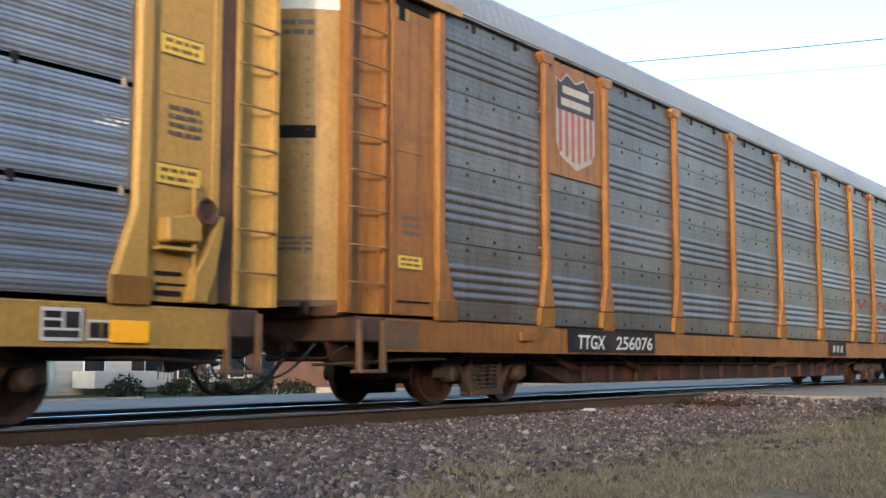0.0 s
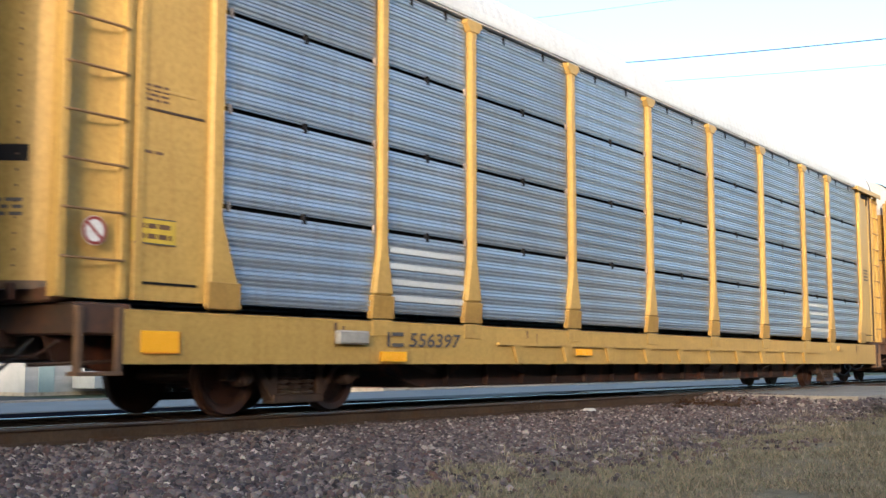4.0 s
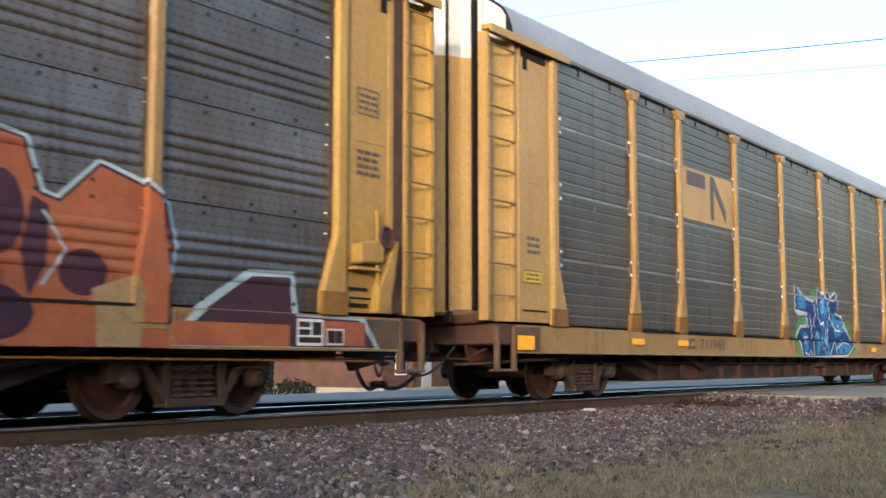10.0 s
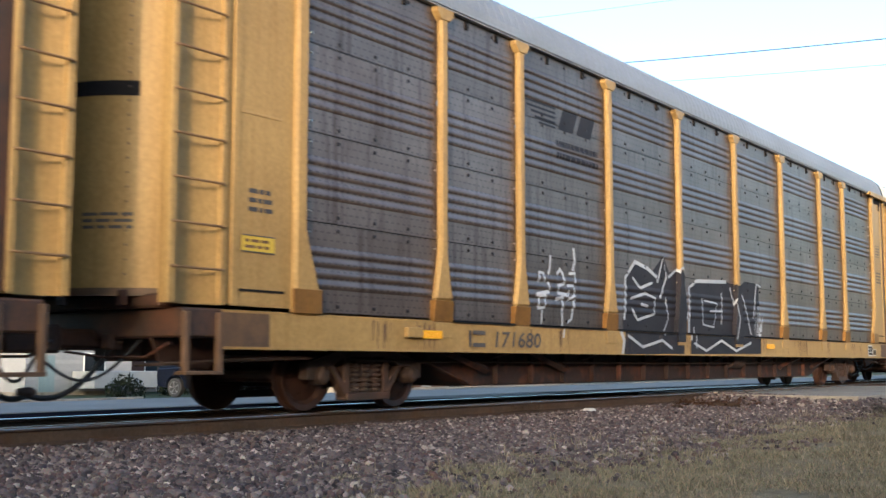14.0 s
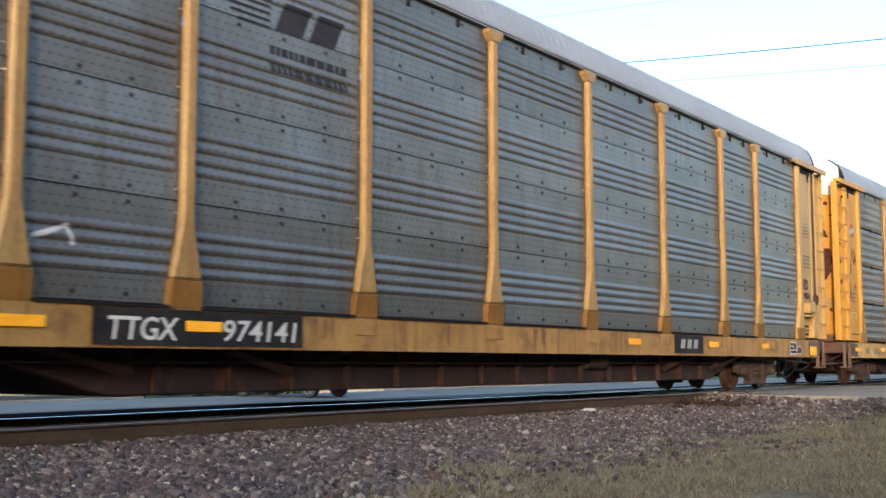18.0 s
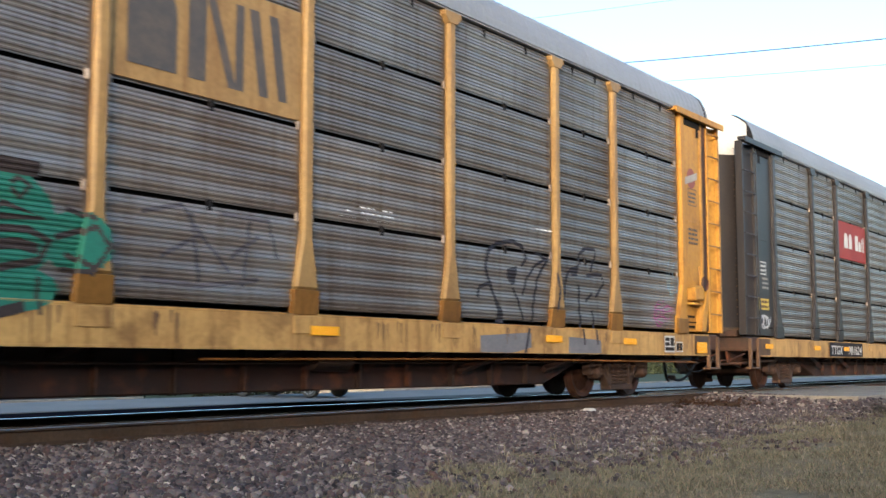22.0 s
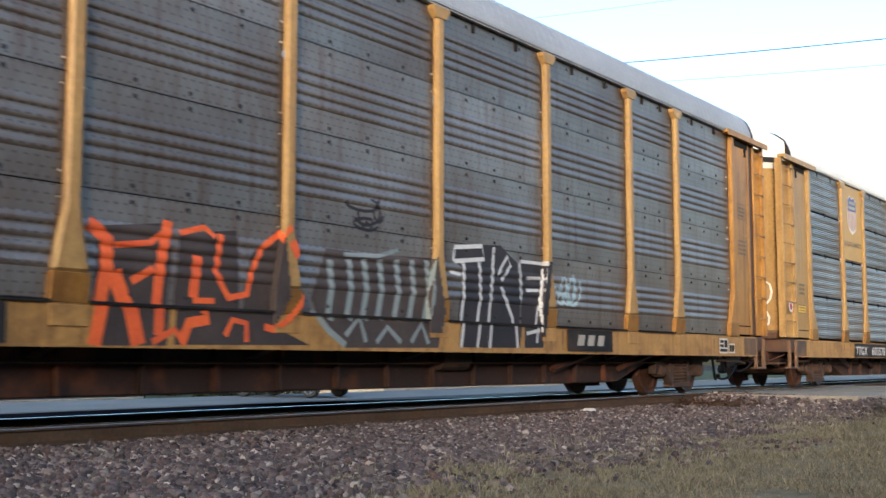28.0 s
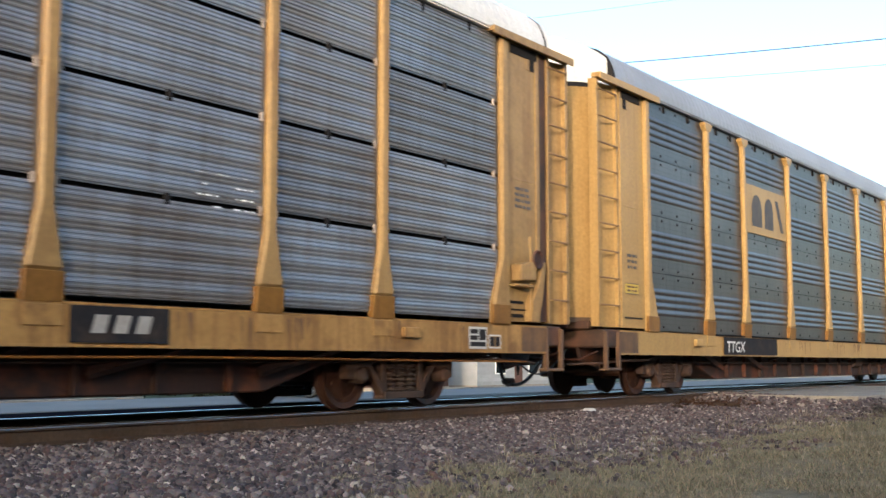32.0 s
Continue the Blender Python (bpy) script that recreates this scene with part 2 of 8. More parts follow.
surf("bark_debris", (0.05, 0.032, 0.02), (0.032, 0.022, 0.015), rough=0.95, scale=8)
surf("shrub_brown", (0.09, 0.065, 0.035), (0.06, 0.05, 0.028), rough=0.95, scale=8)
lamp = surf("headlamp_glow", (0.9, 0.9, 0.85), (0.9, 0.9, 0.85), rough=0.2, bump=0.0)
lamp.node_tree.nodes["Principled BSDF"].inputs["Emission Color"].default_value = (1.0, 0.93, 0.8, 1)
lamp.node_tree.nodes["Principled BSDF"].inputs["Emission Strength"].default_value = 2.0


MATS["ditch_shade"].node_tree.nodes["Principled BSDF"].inputs["Specular IOR Level"].default_value = 0.0


def island_material(name, ramp_colours, rough):
    """Loose pieces of one mesh, each in its own shade."""
    m = bpy.data.materials.new(name)
    m.use_nodes = True
    nt = m.node_tree
    g, r = nt.nodes.new("ShaderNodeNewGeometry"), nt.nodes.new("ShaderNodeValToRGB")
    nt.links.new(g.outputs["Random Per Island"], r.inputs[0])
    el = r.color_ramp.elements
    for k, c in enumerate(ramp_colours):
        e = el[k] if k < 2 else el.new(1.0)
        e.position, e.color = k / (len(ramp_colours) - 1), (*c, 1)
    b = nt.nodes["Principled BSDF"]
    tc, n, x = nt.nodes.new("ShaderNodeTexCoord"), nt.nodes.new("ShaderNodeTexNoise"), nt.nodes.new("ShaderNodeMix")
    n.inputs["Scale"].default_value = 60
    nt.links.new(tc.outputs["Object"], n.inputs["Vector"])
    x.data_type, x.blend_type = "RGBA", "MULTIPLY"
    x.inputs[0].default_value = 0.5
    nt.links.new(r.outputs[0], x.inputs[6])
    nt.links.new(n.outputs["Color"], x.inputs[7])
    nt.links.new(x.outputs[2], b.inputs["Base Color"])
    b.inputs["Roughness"].default_value, b.inputs["Specular IOR Level"].default_value = rough, 0.15
    MATS[name] = m


island_material("ballast_stone", [(0.031, 0.024, 0.023), (0.082, 0.066, 0.067), (0.126, 0.076, 0.064), (0.094, 0.078, 0.081), (0.165, 0.130, 0.122), (0.048, 0.038, 0.039), (0.24, 0.19, 0.16), (0.098, 0.078, 0.080), (0.46, 0.39, 0.33)], 0.9)
island_material("dry_grass", [(0.22, 0.18, 0.115), (0.31, 0.255, 0.165), (0.11, 0.105, 0.062), (0.42, 0.35, 0.23), (0.16, 0.132, 0.088)], 0.8)
island_material("dead_leaf", [(0.045, 0.022, 0.012), (0.075, 0.038, 0.02), (0.028, 0.017, 0.012)], 0.9)


def ground_material():
    """Earth, grey ballast dust and dead grass, which meet along a ragged line beside the track."""
    m = bpy.data.materials.new("trackside_ground")
    m.use_nodes = True
    nt = m.node_tree
    N, L = nt.nodes.new, nt.links.new
    b = nt.nodes["Principled BSDF"]
    tc = N("ShaderNodeTexCoord")
    sep = N("ShaderNodeSeparateXYZ")
    L(tc.outputs["Object"], sep.inputs[0])
    n1, n2, n3 = N("ShaderNodeTexNoise"), N("ShaderNodeTexNoise"), N("ShaderNodeTexNoise")
    for n, sc in ((n1, 0.9), (n2, 14.0), (n3, 2.5)):
        n.inputs["Scale"].default_value, n.inputs["Detail"].default_value = sc, 6
        L(tc.outputs["Object"], n.inputs["Vector"])
    edge = N("ShaderNodeMath")
    edge.operation = "MULTIPLY_ADD"
    edge.inputs[1].default_value, edge.inputs[2].default_value = 1.6, -0.8
    L(n1.outputs["Fac"], edge.inputs[0])
    add = N("ShaderNodeMath")
    L(edge.outputs[0], add.inputs[0])
    L(sep.outputs["Y"], add.inputs[1])
    mr = N("ShaderNodeMapRange")
    mr.inputs["From Min"].default_value, mr.inputs["From Max"].default_value = 4.9, 5.7
    L(add.outputs[0], mr.inputs["Value"])

    def two(fac, a, c):
        x = N("ShaderNodeMix")
        x.data_type = "RGBA"
        L(fac, x.inputs[0])
        for sock, v in ((x.inputs[6], a), (x.inputs[7], c)):
            if isinstance(v, tuple):
                sock.default_value = (*v, 1)
            else:
                L(v, sock)
        return x.outputs[2]

    grass = two(n2.outputs["Fac"], (0.052, 0.042, 0.026), (0.24, 0.195, 0.12))
    stone = two(n2.outputs["Fac"], (0.00975, 0.00825, 0.00825), (0.0338, 0.0277, 0.027))
    L(two(mr.outputs[0], grass, stone), b.inputs["Base Color"])
    b.inputs["Roughness"].default_value, b.inputs["Specular IOR Level"].default_value = 0.95, 0.08
    bp = N("ShaderNodeBump")
    bp.inputs["Distance"].default_value, bp.inputs["Strength"].default_value = 0.04, 0.8
    L(n2.outputs["Fac"], bp.inputs["Height"])
    L(bp.outputs[0], b.inputs["Normal"])
    MATS["trackside_ground"] = m


ground_material()


# ---------------------------------------------------------------- mesh tools
class Mesh:
    """Collects points and faces; done() gives the mesh."""

    def __init__(self):
        self.v, self.f = [], []

    def add(self, pts, faces):
        n = len(self.v)
        self.v.extend(pts)
        self.f.extend([tuple(n + i for i in q) for q in faces])
        return self

    def box(self, x0, x1, y0, y1, z0, z1):
        return self.add([(x, y, z) for x in (x0, x1) for y in (y0, y1) for z in (z0, z1)],
                        [(0, 1, 3, 2), (4, 6, 7, 5), (0, 4, 5, 1), (2, 3, 7, 6), (0, 2, 6, 4), (1, 5, 7, 3)])

    def prism(self, outline, y0, y1):
        """outline of (x, z), or of (x, z, front y), carried back from y0 to y1"""
        n = len(outline)
        front = [(p[0], p[2] if len(p) > 2 else y0, p[1]) for p in outline]
        return self.add(front + [(p[0], y1, p[1]) for p in outline],
                        [tuple(range(n)), tuple(range(2 * n - 1, n - 1, -1))] + [(i, i + n, (i + 1) % n + n, (i + 1) % n) for i in range(n)])

    def lathe(self, profile, n=28, axis="y", at=(0, 0, 0)):
        """profile of (radius, along)"""
        pts, faces, k = [], [], len(profile)
        for i in range(n):
            a = 2 * math.pi * i / n
            for r, h in profile:
                p = {"y": (r * math.cos(a), h, r * math.sin(a)), "x": (h, r * math.cos(a), r * math.sin(a)), "z": (r * math.cos(a), r * math.sin(a), h)}[axis]
                pts.append((p[0] + at[0], p[1] + at[1], p[2] + at[2]))
        for i in range(n):
            for j in range(k - 1):
                a, c = i * k + j, (i + 1) % n * k + j
                faces.append((a, c, c + 1, a + 1))
        faces += [tuple(i * k for i in range(n)), tuple(i * k + k - 1 for i in range(n))]
        return self.add(pts, faces)

    def tube(self, path, r, n=6):
        pts, faces = [], []
        for i, p in enumerate(path):
            p = Vector(p)
            d = (Vector(path[min(i + 1, len(path) - 1)]) - Vector(path[max(i - 1, 0)])).normalized()
            u = d.orthogonal().normalized() if abs(d.z) > 0.95 else d.cross(Vector((0, 0, 1))).normalized()
            w = d.cross(u)
            pts += [tuple(p + r * (math.cos(2 * math.pi * k / n) * u + math.sin(2 * math.pi * k / n) * w)) for k in range(n)]
        for i in range(len(path) - 1):
            for k in range(n):
                a, c = i * n + k, i * n + (k + 1) % n
                faces.append((a, c, c + n, a + n))
        faces += [tuple(range(n)), tuple(len(pts) - 1 - k for k in range(n))]
        return self.add(pts, faces)

    def sheet(self, rows):
        """a grid of points, row by row"""
        w = len(rows[0])
        return self.add([p for r in rows for p in r], [(i * w + j, i * w + j + 1, (i + 1) * w + j + 1, (i + 1) * w + j) for i in range(len(rows) - 1) for j in range(w - 1)])

    def done(self, material, smooth=False, bevel=0.0):
        me = bpy.data.meshes.new("piece")
        me.from_pydata(self.v, [], self.f)
        bm = bmesh.new()
        bm.from_mesh(me)
        bmesh.ops.recalc_face_normals(bm, faces=bm.faces)
        if bevel:
            bmesh.ops.bevel(bm, geom=list(bm.edges), offset=bevel, segments=1, affect="EDGES", clamp_overlap=True)
        bm.to_mesh(me)
        bm.free()
        me.materials.append(MATS[material])
        if smooth:
            me.polygons.foreach_set("use_smooth", [True] * len(me.polygons))
        return me


def part(name, mesh, parent=None, at=(0, 0, 0), label=""):
    ob = new(name, mesh)
    ob.location = at
    if parent is not None:
        ob.parent = parent
    if label:
        ob["label"] = label
    return ob


def thing(name, label, category, group="", kind="", at=(0, 0, 0), mesh=None):
    ob = new(name, mesh)
    ob.location = at
    return tagged(ob, label, category, group, kind)


FONT_CACHE = {}


def letters(body, x0, x1, z0, z1, fat=0.0, lean=0.0):
    """Flat letters of the built-in font, fitted to a box in the xz plane; returns points (x, z) and triangles or polygons."""
    key = (body, round(fat, 3), lean)
    if key not in FONT_CACHE:
        cu = bpy.data.curves.new("letters", "FONT")
        cu.body, cu.size, cu.offset, cu.shear, cu.resolution_u = body, 1.0, fat, lean, 3
        ob = bpy.data.objects.new("letters", cu)
        scene.collection.objects.link(ob)
        bpy.context.view_layer.update()
        me = bpy.data.meshes.new_from_object(ob.evaluated_get(bpy.context.evaluated_depsgraph_get()))
        FONT_CACHE[key] = ([tuple(v.co[:2]) for v in me.vertices], [tuple(p.vertices) for p in me.polygons])
        bpy.data.objects.remove(ob)
        bpy.data.curves.remove(cu)
        bpy.data.meshes.remove(me)
    pts, faces = FONT_CACHE[key]
    ax, bx = min(p[0] for p in pts), max(p[0] for p in pts)
    az, bz = min(p[1] for p in pts), max(p[1] for p in pts)
    return [(x0 + (p[0] - ax) / (bx - ax) * (x1 - x0), z0 + (p[1] - az) / (bz - az) * (z1 - z0)) for p in pts], faces


def decal(flat, material, y, relief=None):
    """A skin of paint on a side wall: flat shapes in the xz plane at depth y, or laid over the ribs that relief(z) describes."""
    pts, faces = flat
    me = bpy.data.meshes.new("paint")
    me.from_pydata([(p[0], y, p[1]) for p in pts], [], faces)
    if relief:
        bm = bmesh.new()
        bm.from_mesh(me)
        lo, hi = min(p[1] for p in pts), max(p[1] for p in pts)
        for z in relief.levels(lo, hi):
            bmesh.ops.bisect_plane(bm, geom=list(bm.verts) + list(bm.edges) + list(bm.faces), plane_co=(0, 0, z), plane_no=(0, 0, 1))
        for v in bm.verts:
            v.co.y = y + relief.depth(v.co.z)
        bm.to_mesh(me)
        bm.free()
    me.materials.append(MATS[material])
    return me


def poly(*pts):
    return list(pts), [tuple(range(len(pts)))]


def rect(x0, x1, z0, z1):
    return poly((x0, z0), (x1, z0), (x1, z1), (x0, z1))


def frame_rect(x0, x1, z0, z1, w):
    return ([(x0, z0), (x1, z0), (x1, z1), (x0, z1), (x0 + w, z0 + w), (x1 - w, z0 + w), (x1 - w, z1 - w), (x0 + w, z1 - w)],
            [(0, 1, 5, 4), (1, 2, 6, 5), (2, 3, 7, 6), (3, 0, 4, 7)])


def join(*flats):
    pts, faces = [], []
    for p, f in flats:
        n = len(pts)
        pts += p
        faces += [tuple(n + i for i in q) for q in f]
    return pts, faces


def ribbon(path, w, closed=False):
    """A brush stroke of width w along (x, z) points."""
    n = len(path)
    pts, faces = [], []
    for i, (x, z) in enumerate(path):
        a = path[(i - 1) % n] if closed or i else path[0]
        b = path[(i + 1) % n] if closed or i < n - 1 else path[-1]
        dx, dz = b[0] - a[0], b[1] - a[1]
        d = math.hypot(dx, dz) or 1
        pts += [(x - dz / d * w / 2, z + dx / d * w / 2), (x + dz / d * w / 2, z - dx / d * w / 2)]
    m = n if closed else n - 1
    for i in range(m):
        j = (i + 1) % n
        faces.append((2 * i, 2 * i + 1, 2 * j + 1, 2 * j))
    return pts, faces


def disc(x, z, r, n=20, squeeze=1.0):
    return poly(*[(x + r * math.cos(2 * math.pi * k / n), z + squeeze * r * math.sin(2 * math.pi * k / n)) for k in range(n)])


def bars(x0, x1, z0, z1, rows, seed=1):
    """Unreadable stencil lines."""
    rnd = random.Random(seed)
    out = []
    step = (z1 - z0) / rows
    for r in range(rows):
        z = z1 - (r + 0.75) * step
        x = x0
        while x < x1 - 0.03:
            w = min(rnd.uniform(0.05, 0.16), x1 - x)
            out.append(rect(x, x + w, z, z + step * 0.5))
            x += w + 0.025
    return join(*out)


# ---------------------------------------------------------------- the place
RAIL_Y, GAUGE = 9.452, 1.51
TRACK_Y = RAIL_Y + GAUGE / 2
CROSS = (22.3, 33.0)            # the level crossing, along the track


def ground_z(x, y):
    steps = ((-900, -0.42), (0, -0.34), (5.0, -0.31), (8.4, -0.235), (9.1, -0.205), (11.6, -0.2), (13.0, -0.32), (22, -0.57), (29.3, -0.57), (36, -0.85), (44, -1.2), (1500, -1.2))
    for (a, za), (b, zb) in zip(steps, steps[1:]):
        if y <= b:
            z = za + (zb - za) * (y - a) / (b - a)
            break
    else:
        z = -1.2
    if 0 < x < 21 and 2 < y < 9:
        z += 0.02 * noise.noise((x * 0.9, y * 0.9, 0))
    return z


def build_ground():
    xs = [-900, -300, -100, -40, -10] + [k * 0.5 for k in range(0, 44)] + [22, 26, 33, 36, 40, 60, 100, 300, 900]
    ys = [-900, -300, -80, -20, -5] + [k * 0.5 for k in range(0, 19)] + [9.1, 11.6, 13, 17, 22, 29.3, 36, 44, 80, 300, 1500]
    m = Mesh().sheet([[(x, y, ground_z(x, y)) for x in xs] for y in ys])
    thing("ground", "stony earth with dead grass beside the railway track", "ground", kind="structure", mesh=m.done("trackside_ground", smooth=True))
    # ground strip that carries the train's shadow in its colour
    m = Mesh().sheet([[(x, y, ground_z(x, y) + 0.012) for x in (-160, -40, 0, 20, 60, 220)] for y in (11.7, 13, 17, 22, 23.7)])
    thing("ditch", "near-black strip painted as the train's shade between the track and the street", "ground", kind="structure", mesh=m.done("ditch_shade"))
    m = Mesh().box(-200, 260, 23.4, 29.2, -0.72, -0.53)
    thing("road", "pale worn asphalt street running beside the railway", "road", kind="structure", mesh=m.done("road_pale", bevel=0.02))
    for x0, x1 in ((-200, 24.2), (36.6, 260)):
        m = Mesh().box(x0, x1, 29.2, 29.4, -0.72, -0.47)
        thing("kerb", "pale concrete kerb along the far side of the street", "kerb", kind="structure", mesh=m.done("crossing_slab", bevel=0.02))
    m = Mesh().sheet([[(x, y, ground_z(x, y) + 0.02) for x in (-200, 0, 260)] for y in (29.41, 36, 44, 140)])
    thing("verge", "dull green grass verge across the street", "grass", kind="structure", mesh=m.done("grass_far"))
    m = Mesh().sheet([[(x, y, ground_z(x, y) + 0.045) for x in (25.0, 30.0, 35.6)] for y in (29.22, 36, 44, 90, 140)])
    thing("side_road", "dark worn asphalt road leading to the crossing", "road", kind="structure", mesh=m.done("road_dark"))
    m = Mesh().sheet([[(x, y, z) for x in (22.5, 27.5, 32.8)] for y, z in ((12.31, -0.035), (15, -0.2), (23.39, -0.53))])
    thing("crossing_ramp", "worn asphalt ramp from the street up to the crossing", "road", kind="structure", mesh=m.done("road_dark"))
    # unseen wall, added to hold back sky light from behind the camera
    m = Mesh().box(-45, 20, -15.4, -15, -0.6, 7.5)
    thing("shade_wall_behind", "unseen dark brown wall added to block light from behind", "wall", kind="structure", mesh=m.done("wall_brown"))
    # unseen wall, its height set to shade the train's lower part
    m = Mesh().box(-61, -60, -90, 6, -0.6, 12.2)
    thing("shade_wall_end", "unseen tall dark brown wall added to block the low sun", "wall", kind="structure", mesh=m.done("wall_brown"))
    # the crossing: slabs before, between and behind the rails
    cross = thing("level_crossing", "beige concrete slabs of a level crossing, flush with the rails", "crossing", kind="structure")
    for y0, y1 in ((-60, 3.2), (3.22, 6.2), (6.22, RAIL_Y - 0.09), (RAIL_Y + 0.12, TRACK_Y + GAUGE / 2 - 0.12), (TRACK_Y + GAUGE / 2 + 0.09, 12.3)):
        for k in range(3):
            a = CROSS[0] + (CROSS[1] - CROSS[0]) * k / 3
            skew = 0.0 if y0 > 6 else 0.55 * (RAIL_Y - 0.5 * (max(y0, 0) + y1)) * 0.4
            z = -0.03 if y0 > 6 else -0.27
            part("slab", Mesh().box(a + 0.01 - skew, a + (CROSS[1] - CROSS[0]) / 3 - 0.01 - skew, y0, y1, -0.5, z).done("crossing_slab", bevel=0.012), cross)


def rail_profile():
    return [(-0.075, -0.185), (0.075, -0.185), (0.075, -0.172), (0.012, -0.145), (0.01, -0.05), (0.036, -0.035), (0.036, -0.008), (0.028, 0.0), (-0.028, 0.0), (-0.036, -0.008), (-0.036, -0.035), (-0.01, -0.05), (-0.012, -0.145), (-0.075, -0.172)]


def build_track():
    for y, lab in ((RAIL_Y, "rusty steel rail with a polished top, near side of the track"), (RAIL_Y + GAUGE, "rusty steel rail with a polished top, far side of the track")):
        rail = thing("rail", lab, "rail", "rails of the track", at=(0, y, 0))
        prof = rail_profile()
        n = len(prof)
        x0, x1 = -120.0, 330.0
        m = Mesh().add([(x0, p[0], p[1]) for p in prof] + [(x1, p[0], p[1]) for p in prof],
                       [(i, (i + 1) % n, n + (i + 1) % n, n + i) for i in range(n)] + [tuple(range(n)), tuple(range(2 * n - 1, n - 1, -1))])
        part("rail_body", m.done("rail_side"), rail)
        part("running_surface", Mesh().sheet([[(x, y, z) for y, z in ((-0.037, -0.014), (-0.034, -0.006), (-0.027, 0.0), (-0.015, 0.004), (0.015, 0.004), (0.027, 0.0), (0.034, -0.006), (0.037, -0.014))] for x in (x0, 0, 20, x1)]).done("rail_top", smooth=True), rail, label="polished bright running surface")
    tie = Mesh().box(-0.11, 0.11, -1.28, 1.28, -0.36, -0.19).done("tie_wood", bevel=0.01)
    for k in range(90):
        ob = thing("tie", "dark creosoted wooden tie sunk in the ballast", "railway tie", "ties of the track", at=(-4 + 0.52 * k, TRACK_Y, 0.004 * math.sin(k * 7.3)), mesh=tie)
    # two joint bars on the near rail
    for x in (3.55, 15.4):
        bar = thing("joint_bar", "rusty bolted joint bar on the rail", "rail joint", "joint bars", at=(x, RAIL_Y - 0.022, -0.095))
        part("bar", Mesh().box(-0.42, 0.42, -0.018, 0.0, -0.045, 0.04).done("rail_side", bevel=0.006), bar)
        for b in (-0.32, -0.11, 0.11, 0.32):
            part("bolt", Mesh().lathe([(0.0, -0.036), (0.018, -0.034), (0.02, -0.018)], n=6, at=(b, 0, 0)).done("rail_side"), bar)


def build_ballast():
    """Loose crushed stone between the rail and the grass."""
    rnd = np.random.default_rng(7)
    g = (1 + 5 ** 0.5) / 2
    base = np.array([(-1, g, 0), (1, g, 0), (-1, -g, 0), (1, -g, 0), (0, -1, g), (0, 1, g), (0, -1, -g), (0, 1, -g), (g, 0, -1), (g, 0, 1), (-g, 0, -1), (-g, 0, 1)]) / 1.902
    tri = np.array([(0, 11, 5), (0, 5, 1), (0, 1, 7), (0, 7, 10), (0, 10, 11), (1, 5, 9), (5, 11, 4), (11, 10, 2), (10, 7, 6), (7, 1, 8), (3, 9, 4), (3, 4, 2), (3, 2, 6), (3, 6, 8), (3, 8, 9), (4, 9, 5), (2, 4, 11), (6, 2, 10), (8, 6, 7), (9, 8, 1)])
    verts, faces, total = [], [], 0

    def scatter(count, xr, yr, size, bare, heap=0.0):
        nonlocal total
        spots = []
        for x, y, q in zip(rnd.uniform(*xr, count), rnd.uniform(*yr, count), rnd.random(count)):
            edge = 5.15 + 0.05 * (x - 5) + 0.7 * noise.noise((x * 0.7, y * 0.7, 3))
            if bare and y < edge and q < min(0.93, (edge - y) * 0.9 + 0.3):
                continue
            spots.append((x, y, ground_z(x, y) + heap * max(0.0, min(1.0, (x - xr[0]) / (xr[1] - xr[0]) * 1.3))))
        n = len(spots)
        r = size * rnd.uniform(0.6, 1.35, (n, 1, 1))
        p = base[None] * rnd.uniform(0.72, 1.18, (n, 12, 1)) * np.stack([np.ones(n), rnd.uniform(0.6, 1, n), rnd.uniform(0.45, 0.85, n)], 1)[:, None, :] * r
        turn = np.linalg.qr(rnd.normal(size=(n, 3, 3)))[0]
        p = np.einsum("nij,nkj->nki", turn, p) + np.array(spots)[:, None, :]
        p[:, :, 2] += r[:, :, 0] * 0.3
        verts.append(p.reshape(-1, 3))
        faces.append((tri[None] + 12 * np.arange(n)[:, None, None]).reshape(-1, 3) + total)
        total += 12 * n

    scatter(34000, (2.5, 14), (4.0, 9.32), 0.033, True)
    scatter(2600, (2.5, 12), (4.2, 9.32), 0.045, True)
    scatter(12000, (14, 22.3), (4.6, 9.32), 0.033, True)
    scatter(2600, (21.2, 22.9), (4.5, 9.3), 0.045, False, 0.17)
    scatter(5000, (5, 22), (9.6, 10.85), 0.045, False)
    scatter(3000, (6, 22), (11.1, 12.6), 0.05, False)
    V, F = np.concatenate(verts), np.concatenate(faces)
    me = bpy.data.meshes.new("ballast")
    me.vertices.add(len(V))
    me.vertices.foreach_set("co", V.ravel())
    me.loops.add(F.size)
    me.loops.foreach_set("vertex_index", F.ravel())
    me.polygons.add(len(F))
    me.polygons.foreach_set("loop_start", np.arange(0, F.size, 3))
    me.update(calc_edges=True)
    me.materials.append(MATS["ballast_stone"])
    thing("ballast", "reddish grey crushed stone ballast beside the rail", "gravel", kind="stuff", mesh=me)


